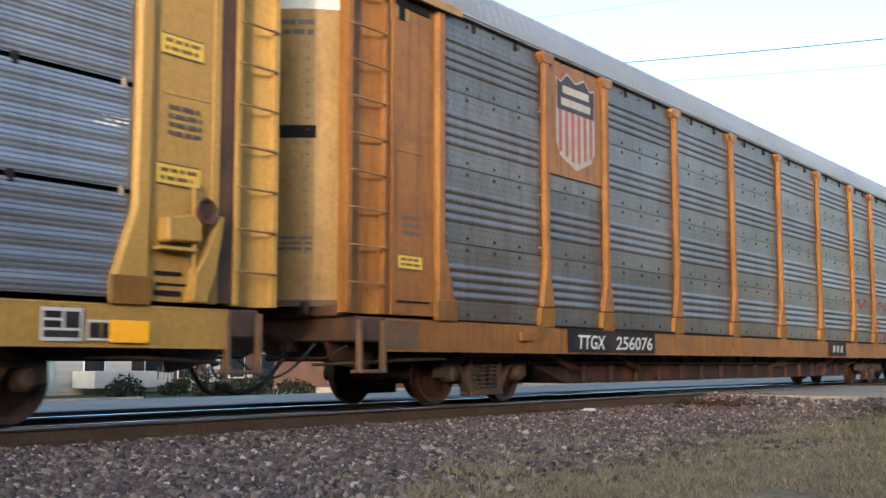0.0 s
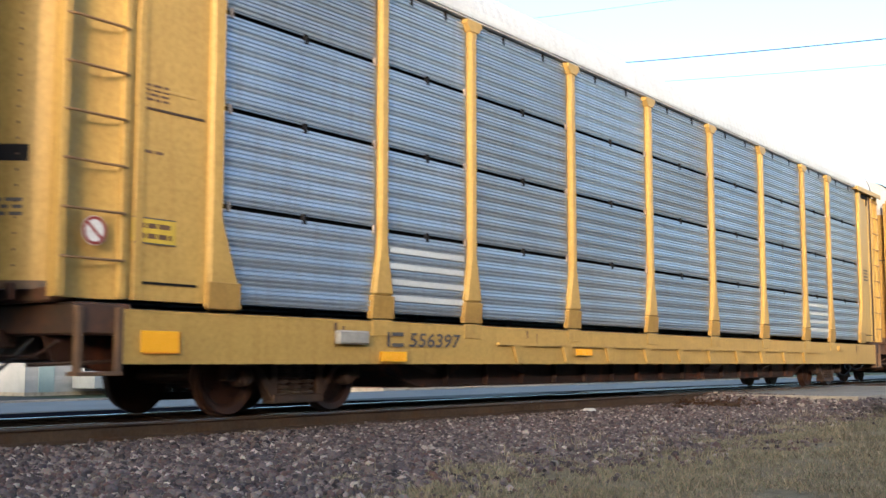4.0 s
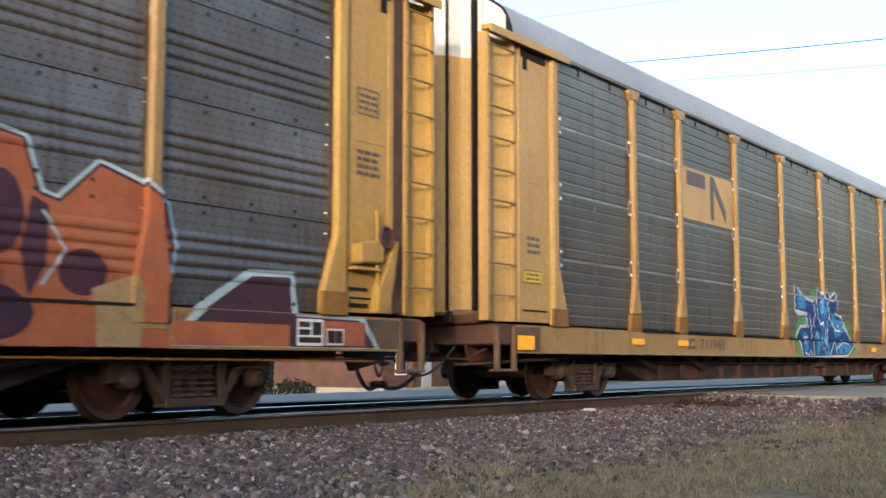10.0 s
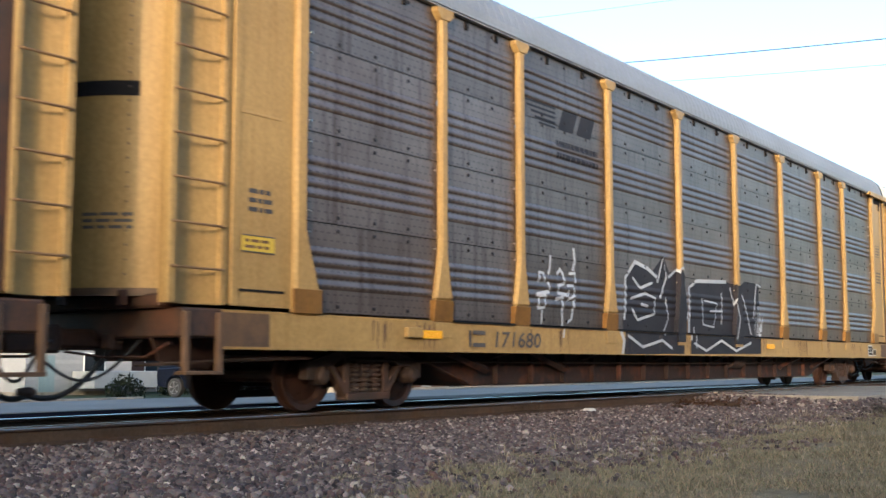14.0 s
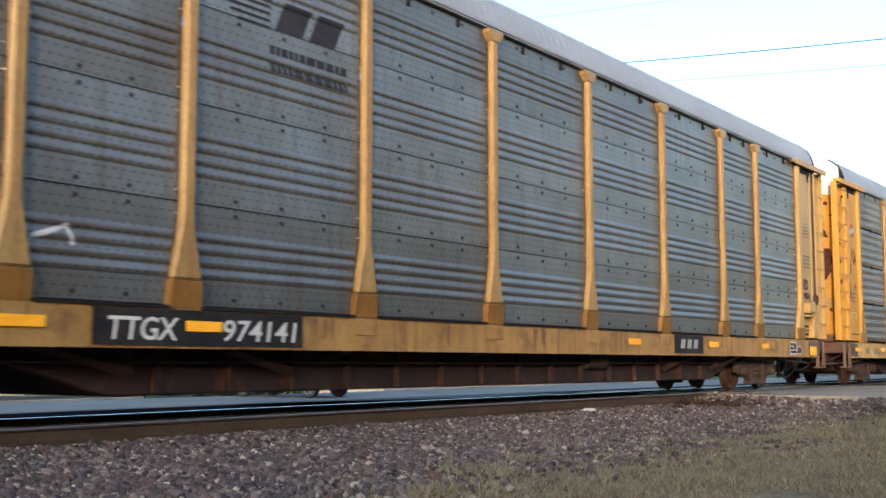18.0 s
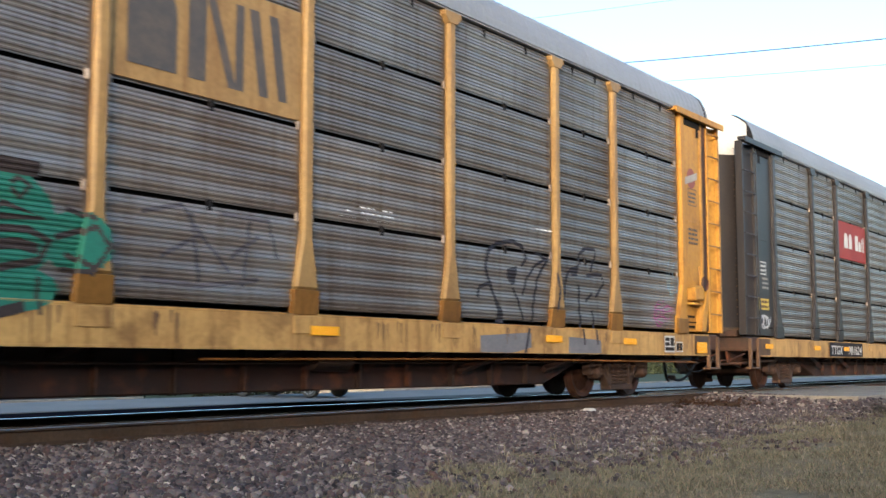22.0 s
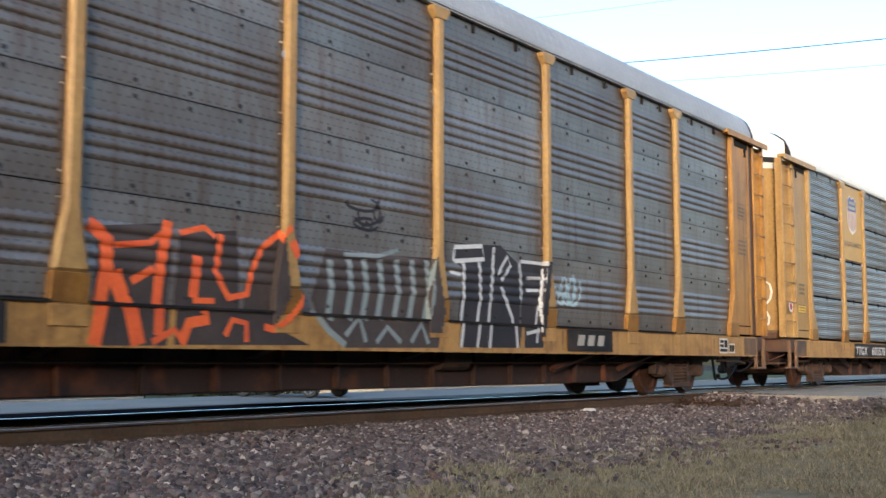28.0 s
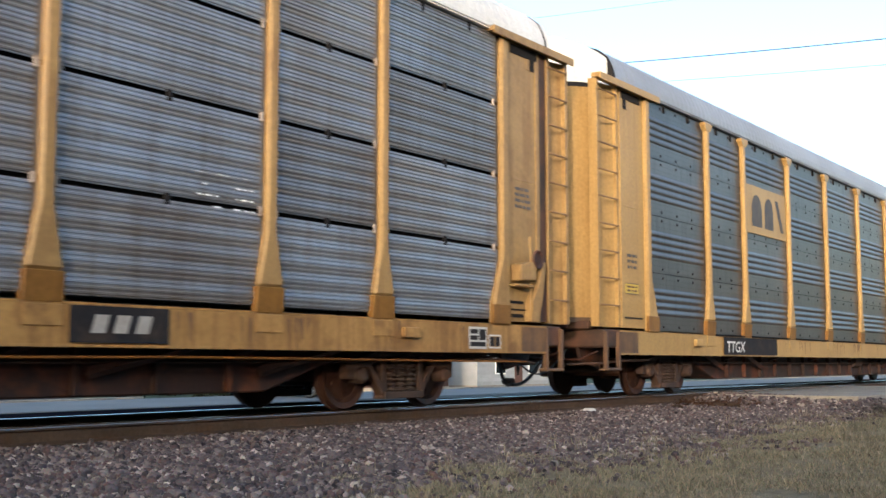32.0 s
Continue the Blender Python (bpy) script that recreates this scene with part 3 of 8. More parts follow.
def build_grass():
    rnd = np.random.default_rng(11)
    V, F = [], []

    def blade(x, y, h, w, lean):
        a = rnd.uniform(0, 6.28)
        dx, dy = math.cos(a), math.sin(a)
        b = rnd.uniform(0, 6.28)
        lx, ly = math.cos(b) * lean * h, math.sin(b) * lean * h
        z = ground_z(x, y) - 0.01
        n = len(V)
        V.extend([(x - dx * w, y - dy * w, z), (x + dx * w, y + dy * w, z), (x + dx * w * 0.7 + lx * 0.4, y + dy * w * 0.7 + ly * 0.4, z + h * 0.6),
                  (x - dx * w * 0.7 + lx * 0.4, y - dy * w * 0.7 + ly * 0.4, z + h * 0.6), (x + lx, y + ly, z + h * (1 - 0.3 * lean))])
        F.extend([(n, n + 1, n + 2, n + 3), (n + 3, n + 2, n + 4)])

    made = 0
    while made < 125000:
        x = 4.2 + 18 * rnd.random() ** 1.3
        y = rnd.uniform(0.8, 7.0)
        if y < (x - 4.5) * 0.2:
            continue
        edge = 5.25 + 0.05 * (x - 5) + 1.1 * noise.noise((x * 0.6, y * 0.6, 3))
        if y > edge and rnd.random() > 0.035:
            continue
        thick = noise.noise((x * 1.6, y * 1.6, 8))
        if rnd.random() > 0.5 + 1.0 * thick:
            continue
        blade(x, y, rnd.uniform(0.02, 0.075) * (1.6 if thick > 0.25 else 1.0), rnd.uniform(0.002, 0.0055), rnd.uniform(0.3, 1.6))
        made += 1
    for _ in range(150):           # taller dead stalks in tufts
        x, y = rnd.uniform(6, 19), rnd.uniform(3.0, 6.3)
        for _ in range(9):
            blade(x + rnd.normal(0, 0.05), y + rnd.normal(0, 0.05), rnd.uniform(0.08, 0.2), 0.004, rnd.uniform(0.1, 0.8))
    me = bpy.data.meshes.new("grass")
    me.from_pydata(V, [], F)
    me.materials.append(MATS["dry_grass"])
    thing("grass", "short dead straw-coloured grass with a few green blades", "grass", kind="stuff", mesh=me)


def build_debris():
    """Leaves and bark raked up against the crossing, and weeds beside it."""
    rnd = np.random.default_rng(5)
    V, F = [], []
    for _ in range(650):
        t = rnd.random()
        x, y = 20.6 + 2.2 * t + rnd.normal(0, 0.45), 8.8 - 0.9 * t + rnd.normal(0, 0.3)
        if x > 22.6 or y > 9.3:
            continue
        z = ground_z(x, y) + abs(rnd.normal(0, 0.05)) + 0.02
        n = len(V)
        s = rnd.uniform(0.02, 0.06)
        V.extend([(x + rnd.normal(0, s), y + rnd.normal(0, s), z + rnd.normal(0, s * 0.6)) for _ in range(4)])
        F.extend([(n, n + 1, n + 2), (n, n + 2, n + 3)])
    me = bpy.data.meshes.new("leaves")
    me.from_pydata(V, [], F)
    me.materials.append(MATS["dead_leaf"])
    thing("leaf_litter", "brown dead leaves and bark heaped against the crossing", "leaves", kind="stuff", mesh=me)
    for x, y, s in ((19.3, 8.6, 0.10), (20.6, 8.2, 0.13), (21.4, 8.7, 0.09)):
        m = Mesh().lathe([(0.0, -0.5 * s * 4), (s * 0.4, -0.5 * s * 4), (s * 0.42, 0.4 * s * 4), (0.0, 0.5 * s * 4)], n=8, axis="x")
        ob = thing("log", "short rotten brown log lying in the leaves", "log", "logs by the crossing", at=(x, y, ground_z(x, y) + s * 0.35), mesh=m.done("bark_debris"))
        ob.rotation_euler = (0, 0, 0.3 + x)
    m = Mesh().box(-0.11, 0.11, -0.08, 0.08, 0, 0.09).done("paint_white", bevel=0.03)
    thing("stone", "pale stone lying on the ballast", "stone", at=(16.7, 9.0, -0.23), mesh=m)
    weeds = ((20.3, 5.2), (21.4, 5.6), (19.4, 4.6), (22.0, 5.1), (20.9, 4.5))
    for x, y in weeds:
        V, F = [], []
        for _ in range(160):
            a, r, h = rnd.uniform(0, 6.28), abs(rnd.normal(0, 0.22)), rnd.uniform(0.08, 0.34)
            px, py = r * math.cos(a), r * math.sin(a)
            n = len(V)
            V.extend([(px, py, -0.05), (px + 0.012, py, -0.05), (px * 1.5 + rnd.normal(0, 0.05), py * 1.5 + rnd.normal(0, 0.05), h)])
            F.append((n, n + 1, n + 2))
            V.extend([(px * 1.3, py * 1.3, h * 0.7), (px * 1.3 + 0.04, py * 1.3 + 0.02, h * 0.75), (px * 1.3 + 0.02, py * 1.3 + 0.04, h * 0.85)])
            F.append((n + 3, n + 4, n + 5))
        me = bpy.data.meshes.new("weed")
        me.from_pydata(V, [], F)
        me.materials.append(MATS["shrub_brown"])
        thing("weed_clump", "low brown dead weeds at the edge of the crossing", "weeds", "weeds by the crossing", at=(x, y, ground_z(x, y)), mesh=me)


def build_wires():
    """Power lines high over the far side, hung between wooden poles."""
    poles = []
    for x, y, h in ((44.6, 33.9, 18.6), (54.2, 1.8, 19.4)):
        pole = thing("utility_pole", "tall weathered wooden utility pole with a crossarm", "utility pole", "poles of the power line", at=(x, y, -0.6))
        part("pole", Mesh().lathe([(0.17, 0), (0.11, h)], n=10, axis="z").done("pole_wood", smooth=True), pole)
        for z in (h - 0.9, h - 3.3, h - 4.2):
            part("crossarm", Mesh().box(-0.9, 0.9, -0.06, 0.06, z - 0.15, z).done("pole_wood", bevel=0.01), pole)
            for dx in (-0.8, 0.8):
                part("insulator", Mesh().lathe([(0.0, z), (0.05, z + 0.03), (0.04, z + 0.13), (0.0, z + 0.16)], n=8, axis="z", at=(dx, 0, 0)).done("chrome_white"), pole)
        poles.append((x, y))
    (xa, ya), (xb, yb) = poles
    for za, zb, thick in ((14.75, 14.95, 0.026), (13.85, 13.65, 0.012), (17.1, 18.5, 0.009)):
        path = []
        for k in range(25):
            t = k / 24
            path.append((xa + (xb - xa) * t, ya + (yb - ya) * t, za + (zb - za) * t - 1.0 * t * (1 - t) + 0.2))
        thing("power_line", "thin grey overhead power line", "cable", "power lines", mesh=Mesh().tube(path, thick, 5).done("wire_grey"))


def house(x0, x1, y0, y1, h, wall, roof, label, windows, door=None, pitch=1.6):
    ob = thing("house", label, "house", "houses across the street", at=(x0, y0, ground_z(x0, y0)))
    w, d = x1 - x0, y1 - y0
    part("wall", Mesh().box(0, w, 0, d, 0, h).done(wall), ob)
    for k in range(9):        # clapboards on the street side
        part("clapboard", Mesh().box(-0.02, w + 0.02, -0.025, 0.0, 0.25 + k * 0.22, 0.25 + k * 0.22 + 0.2).done(wall), ob)
    part("foundation", Mesh().box(-0.04, w + 0.04, -0.05, d + 0.04, -0.2, 0.22).done("crossing_slab"), ob)
    part("roof", Mesh().add([(-0.3, -0.4, h), (w + 0.3, -0.4, h), (w + 0.3, d + 0.4, h), (-0.3, d + 0.4, h), (-0.3, d / 2, h + pitch), (w + 0.3, d / 2, h + pitch)],
                            [(0, 1, 5, 4), (2, 3, 4, 5), (0, 4, 3), (1, 2, 5), (0, 3, 2, 1)]).done(roof), ob)
    for a, b, c, e in windows:
        win = part("window", Mesh().box(a, b, -0.07, -0.026, c, e).done("chrome_white", bevel=0.01), ob)
        part("pane", Mesh().box(a + 0.07, b - 0.07, -0.085, -0.072, c + 0.07, e - 0.07).done("car_glass"), win)
    if door:
        part("door", Mesh().box(door[0], door[1], -0.08, -0.026, 0.22, 2.25).done(door[2], bevel=0.01), ob)
    return ob


def build_street():
    house(36.9, 44.0, 54.3, 64, 3.6, "siding_white", "roof_red", "white clapboard house with a dark red roof", [(3.7, 5.2, 1.1, 2.4)], (0.8, 1.8, "siding_teal"), 2.4)
    house(46.0, 60.6, 57.0, 68, 4.0, "wall_brown", "roof_grey", "dark brown house with white window frames", [(1.2, 2.7, 0.8, 2.5), (3.9, 5.4, 0.8, 2.5), (8.4, 9.9, 0.8, 2.5), (11.4, 12.9, 0.8, 2.5)], (6.4, 7.6, "siding_white"), 2.4)
    house(47.5, 53.5, 38.0, 46, 2.8, "wall_brown", "roof_grey", "small dark brown clapboard cottage", [(1.0, 2.0, 0.9, 2.0)], (3.4, 4.3, "siding_white"))
    house(58, 70, 39, 50, 3.0, "siding_white", "roof_grey", "long low white clapboard house", [(2, 3.2, 0.9, 2.0), (6, 7.2, 0.9, 2.0)], (4.3, 5.2, "wall_brown"))
    house(12, 22, 38, 47, 3.0, "siding_white", "roof_grey", "white clapboard house with a grey roof", [(2, 3.2, 0.9, 2.0), (6, 7.2, 0.9, 2.0)], (4.3, 5.2, "wall_brown"))
    # a porch fence before the dark house
    fence = thing("fence", "black metal fence with thin bars along the verge", "fence", at=(45.3, 53.4, -1.2))
    for z in (0.3, 1.35):
        part("fence_rail", Mesh().box(0, 18, -0.03, 0.03, z, z + 0.06).done("fence_black"), fence)
    post = Mesh().box(-0.035, 0.035, -0.035, 0.035, 0, 1.6).done("fence_black")
    bar = Mesh().box(-0.012, 0.012, -0.016, 0.016, 0.25, 1.45).done("fence_black")
    for k in range(10):
        part("post", post, fence, (k * 2.0, 0, 0))
    for k in range(60):
        part("bar", bar, fence, (0.15 + k * 0.3, 0, 0))
    for x, w, h in ((46.8, 1.0, 1.25), (49.6, 1.3, 1.05), (54.6, 0.9, 1.3), (56.4, 0.75, 1.1), (62.2, 1.2, 0.9)):
        bin_ = thing("bin", "pale plastic bin standing behind the fence", "bin", "bins by the houses", at=(x, 54.9, -1.2))
        part("body", Mesh().add([(0.06, 0.06, 0), (w - 0.06, 0.06, 0), (w - 0.06, 0.5, 0), (0.06, 0.5, 0), (0, 0, h), (w, 0, h), (w, 0.56, h), (0, 0.56, h)],
                                [(0, 1, 2, 3), (4, 5, 6, 7), (0, 1, 5, 4), (1, 2, 6, 5), (2, 3, 7, 6), (3, 0, 4, 7)]).done("siding_white"), bin_)
        part("lid", Mesh().box(-0.03, w + 0.03, -0.03, 0.6, h, h + 0.06).done("fence_black", bevel=0.015), bin_)
    # a white box trailer on the verge
    tr = thing("trailer", "low white utility trailer parked on the verge", "trailer", at=(39.6, 51.9, -1.19))
    part("box", Mesh().box(0, 4.4, 0, 2.0, 0.4, 1.35).done("siding_white", bevel=0.04), tr)
    part("step", Mesh().box(4.4, 5.3, 0.1, 1.9, 0.5, 0.85).done("siding_white", bevel=0.02), tr)
    for x in (1.5, 2.4):
        part("wheel", Mesh().lathe([(0.0, -0.09), (0.33, -0.09), (0.36, -0.05), (0.36, 0.05), (0.0, 0.06)], n=20, at=(x, 0.0, 0.36)).done("black_rubber"), tr)
    # dark shrubs scattered on the verge
    rnd = np.random.default_rng(29)
    for x, y, h, w in ((37.4, 46.5, 1.3, 1.0), (42.6, 49.0, 0.9, 0.8), (45.6, 50.2, 1.7, 1.2), (48.4, 48.0, 1.1, 1.3), (51.5, 50.0, 1.5, 0.9), (36.8, 39.5, 0.8, 0.9), (40.2, 41.0, 1.0, 1.1), (46.5, 43.5, 0.9, 1.2), (53.0, 44.0, 1.2, 1.4)):
        V, F = [], []
        for _ in range(420):
            a, r = rnd.uniform(0, 6.28), w * rnd.random() ** 0.5
            c = np.array([r * math.cos(a), r * math.sin(a), h * (1 - (r / w) ** 2 * 0.6) * rnd.random() ** 0.6])
            n = len(V)
            V.extend([tuple(c + rnd.normal(0, 0.09, 3)) for _ in range(3)])
            F.append((n, n + 1, n + 2))
        me = bpy.data.meshes.new("shrub")
        me.from_pydata(V, [], F)
        me.materials.append(MATS["shrub_dark"])
        thing("shrub", "dark leafy shrub growing on the verge", "shrub", "shrubs on the verge", at=(x, y, ground_z(x, y)), mesh=me)
    # tall unseen hedge, added behind the camera's place to block horizon light
    rnd = np.random.default_rng(13)
    for hx in range(-8, 62, 10):
        V, F = [], []
        for _ in range(2600):
            c = np.array([rnd.uniform(0, 10.5), rnd.normal(0, 1.0), 7.5 * rnd.random() ** 0.8])
            n = len(V)
            V.extend([tuple(c + rnd.normal(0, 0.3, 3)) for _ in range(3)])
            F.append((n, n + 1, n + 2))
        me = bpy.data.meshes.new("hedge")
        me.from_pydata(V, [], F)
        me.materials.append(MATS["grass_far"])
        thing("hedge", "unseen tall dark hedge added to block light from behind", "hedge", "hedges along the lot", at=(hx, -13, -0.4), mesh=me)
    # dark hedge closing the view
    rnd = np.random.default_rng(3)
    for hx in [q for q in range(-40, 190, 10) if not 22 <= q <= 42]:
        V, F = [], []
        for _ in range(1500):
            c = np.array([rnd.uniform(0, 10.5), rnd.normal(0, 0.9), abs(rnd.normal(0, 1.8))])
            n = len(V)
            V.extend([tuple(c + rnd.normal(0, 0.16, 3)) for _ in range(3)])
            F.append((n, n + 1, n + 2))
        me = bpy.data.meshes.new("hedge")
        me.from_pydata(V, [], F)
        me.materials.append(MATS["grass_far"])
        thing("hedge", "dark overgrown hedge behind the houses", "hedge", "hedges behind the houses", at=(hx, 84, -1.2), mesh=me)


def build_suv():
    """Heads towards +X; its origin lies on the road under its middle."""
    s = thing("car", "dark blue sport utility car with silver wheels and lit headlamps", "car", at=(28.6, 76.0, -1.15))
    lower = [(-2.3, 0.42), (-2.34, 0.8), (-2.28, 1.05), (1.05, 1.1), (2.0, 1.0), (2.25, 0.85), (2.3, 0.45), (2.15, 0.32), (1.83, 0.32), (1.78, 0.58), (1.58, 0.74), (1.22, 0.74), (1.02, 0.58), (0.97, 0.3),
             (-0.97, 0.3), (-1.02, 0.58), (-1.22, 0.74), (-1.58, 0.74), (-1.78, 0.58), (-1.83, 0.34)]
    part("body", Mesh().prism(lower, -0.9, 0.9).done("car_navy", bevel=0.04), s)
    part("cabin", Mesh().add([(x, y * w, z) for y in (-1, 1) for x, w, z in ((-2.26, 0.86, 1.05), (1.08, 0.86, 1.08), (0.25, 0.7, 1.68), (-0.2, 0.68, 1.74), (-1.7, 0.68, 1.74), (-2.08, 0.7, 1.62))],
                             [(0, 1, 2, 3, 4, 5), (11, 10, 9, 8, 7, 6)] + [(i, (i + 1) % 6, (i + 1) % 6 + 6, i + 6) for i in range(6)]).done("car_navy", bevel=0.03), s)
    for y in (-1, 1):
        for a, b, c, d in ((-2.0, -1.4, -1.48, -1.9), (-1.3, -0.35, -0.4, -1.36), (-0.26, 0.82, 0.2, -0.28)):
            part("side_window", Mesh().add([(x, y * (w + q), z) for q in (0.0, 0.012) for x, w, z in ((a, 0.85, 1.14), (b, 0.85, 1.14), (c, 0.735, 1.6), (d, 0.735, 1.6))],
                                           [(0, 1, 2, 3), (7, 6, 5, 4), (0, 4, 5, 1), (1, 5, 6, 2), (2, 6, 7, 3), (3, 7, 4, 0)]).done("car_glass"), s)
        part("roof_rail", Mesh().tube([(-1.8, y * 0.6, 1.76), (-1.6, y * 0.6, 1.82), (-0.3, y * 0.6, 1.82), (-0.1, y * 0.6, 1.76)], 0.02, 6).done("alloy"), s)
        part("headlamp", Mesh().box(2.06, 2.30, y * 0.64 - 0.2, y * 0.64 + 0.2, 0.78, 0.93).done("headlamp_glow", bevel=0.03), s, label="lit headlamp")
        part("fog_lamp", Mesh().box(2.2, 2.34, y * 0.62 - 0.09, y * 0.62 + 0.09, 0.46, 0.54).done("headlamp_glow", bevel=0.02), s)
        part("mirror", Mesh().box(0.66, 0.84, y * 1.0 - 0.11, y * 1.0 + 0.11, 1.08, 1.24).done("car_navy", bevel=0.03), s)
    part("windscreen", Mesh().add([(1.04, -0.78, 1.12), (1.04, 0.78, 1.12), (0.34, 0.64, 1.64), (0.34, -0.64, 1.64)], [(0, 1, 2, 3)]).done("car_glass"), s).location = (0.02, 0, 0.03)
    part("grille", Mesh().box(2.15, 2.31, -0.42, 0.42, 0.66, 0.9).done("alloy", bevel=0.01), s)
    part("plate", Mesh().box(2.26, 2.37, -0.2, 0.2, 0.5, 0.62).done("paint_white"), s)
    part("bumper", Mesh().box(2.12, 2.35, -0.86, 0.86, 0.36, 0.64).done("car_navy", bevel=0.05), s)
    for x in (-1.4, 1.4):
        for y in (-0.82, 0.82):
            q = -1 if y < 0 else 1
            w = part("wheel", Mesh().lathe([(0.22, -0.11), (0.32, -0.11), (0.345, -0.08), (0.345, 0.08), (0.32, 0.11), (0.22, 0.11)], n=24).done("black_rubber"), s, (x, y, 0.345))
            rim = Mesh().lathe([(0.0, q * 0.09), (0.05, q * 0.11), (0.06, q * 0.085)], n=10).lathe([(0.2, q * 0.105), (0.225, q * 0.115), (0.225, -q * 0.09), (0.2, -q * 0.08)], n=24)
            for k in range(5):
                a = 2 * math.pi * k / 5
                rim.add([(r * math.cos(a + d), y_, r * math.sin(a + d)) for y_ in (q * 0.11, q * 0.08) for r, d in ((0.03, -0.6), (0.03, 0.6), (0.21, 0.14), (0.21, -0.14))],
                        [(0, 1, 2, 3), (4, 7, 6, 5), (0, 4, 5, 1), (1, 5, 6, 2), (2, 6, 7, 3), (3, 7, 4, 0)])
            part("rim", rim.done("alloy"), w)
            WHEELS_CAR.append(w)
    return s


WHEELS_CAR = []
build_ground()
build_track()
build_wires()
build_street()
SUV = build_suv()

# ---------------------------------------------------------------- the train
PITCH_LEN, HEAD_X = 28.6, 23.86        # coupled length of a car; middle of the second car at the start
ROW_Z, ROW_H, EAVE = 1.17, 1.0475, 5.38
POSTS = (-9.07, -7.1, -4.27, -1.43, 1.43, 4.27, 7.1, 9.07)
BAYS = [(a + 0.07, b - 0.07) for a, b in zip((-11.82,) + POSTS, POSTS + (11.82,))]
SILL_Y, WALL_Y = -1.532, -1.478


class Relief:
    """The ribs of a side wall, as depth over height; negative stands out."""

    def __init__(self, style):
        gap = {"wide": 0.012, "lip": 0.02, "fine": 0.05}[style]
        ribs, deep = {"wide": (6, 0.02), "lip": (6, 0.024), "fine": (20, 0.014)}[style]
        self.gap = gap
        p = (ROW_H - gap) / ribs
        if style == "wide":
            self.nodes = [(gap, 0.0), (0.15, 0.0)]
            for k in range(4):
                z = 0.27 + k * 0.128
                self.nodes += [(z + 0.008, 0.0), (z + 0.024, -0.012), (z + 0.042, -0.019), (z + 0.062, -0.020), (z + 0.084, -0.014), (z + 0.105, -0.005), (z + 0.118, 0.0)]
            self.nodes += [(0.885, 0.0), (ROW_H - 0.001, 0.0)]
        else:
            shape = ((0.0, 0.0), (0.2, 0.0), (0.38, -deep), (0.72, -deep), (0.92, 0.0)) if style == "fine" else ((0.0, 0.0), (0.1, -deep * 0.5), (0.78, -deep), (0.88, 0.0))
            self.nodes = [(gap + (k + a) * p, y) for k in range(ribs) for a, y in shape] + [(ROW_H - 0.001, 0.0)]
            if style == "fine":          # the fine ribs ride on five broad swells
                self.nodes = [(z, y - 0.007 + 0.007 * math.cos(2 * math.pi * 5 * (z - gap) / (ROW_H - gap))) for z, y in self.nodes]

    def levels(self, lo, hi):
        out = [1.145, 1.16]
        for r in range(4):
            out += [ROW_Z + r * ROW_H + z for z, _ in self.nodes]
        return [z for z in out if lo < z < hi]

    def depth(self, z):
        if z <= 1.15:
            return SILL_Y - 0.003
        q = (z - ROW_Z) % ROW_H
        if z < ROW_Z or q <= self.nodes[0][0]:
            return WALL_Y - 0.003
        for (a, ya), (b, yb) in zip(self.nodes, self.nodes[1:]):
            if q <= b:
                return WALL_Y - 0.003 + ya + (yb - ya) * (q - a) / max(b - a, 1e-6)
        return WALL_Y - 0.003


RELIEFS = {k: Relief(k) for k in ("wide", "lip", "fine")}
CACHE = {}


def cached(key, make):
    if key not in CACHE:
        CACHE[key] = make()
    return CACHE[key]


def panel_mesh(style, width, mat):
    def make():
        rel = RELIEFS[style]
        m = Mesh()
        e = 0.045 if style == "wide" else 0.03
        rows = [[(0.0, 0.0, z), (e, 0.0, z), (e + 0.05, y, z), (width - e - 0.05, y, z), (width - e, 0.0, z), (width, 0.0, z)] for z, y in rel.nodes]
        m.sheet(rows)
        m.sheet([[(0.0, 0.02, z), (width, 0.02, z)] for z in (rel.nodes[0][0], rel.nodes[-1][0])])
        return m.done(mat)
    return cached(("panel", style, round(width, 2), mat), make)


def post_mesh(mat, flare, cap=True):
    def make():
        w = 0.085
        m = Mesh().prism([(-w, 5.3), (-w, flare), (-0.205, 1.42), (0.205, 1.42), (w, flare), (w, 5.3)][::-1], -1.57, -1.47)
        return m.done(mat, bevel=0.032)
    return cached(("post", mat, flare), make)


def foot_mesh(mat):
    def make():
        m = Mesh().prism([(-0.205, 1.42, -1.57), (-0.215, 1.14, SILL_Y - 0.012), (0.215, 1.14, SILL_Y - 0.012), (0.205, 1.42, -1.57)][::-1], -1.57, -1.47)
        return m.done(mat, bevel=0.006)
    return cached(("foot", mat), make)


DOOR_W, DOOR_X, BULGE = 1.46, 13.0, 1.04     # half width of an end door, where it starts and how far it bulges
ROOF_END = 13.05
ROOF_PROFILE = ((-1.545, 5.40), (-1.525, 5.56), (-1.48, 5.70), (-1.40, 5.86), (-1.22, 6.01), (-0.85, 6.15), (-0.4, 6.22), (0.0, 6.24))


def roof_mesh(mat):
    def make():
        prof = list(ROOF_PROFILE) + [(-y, z) for y, z in ROOF_PROFILE[-2::-1]]
        rows = []
        x = -ROOF_END
        while x < ROOF_END - 0.05:
            for a, lift in ((0.0, 0.0), (0.09, 0.0), (0.11, 0.006), (0.19, 0.006), (0.21, 0.0)):
                rows.append([(x + a, y * (1 + lift * 0.4), z + lift * (0.5 if z < 5.6 else 1)) for y, z in prof])
            x += 0.21
        m = Mesh().sheet(rows)
        return m.done(mat)
    return cached(("roof", mat), make)


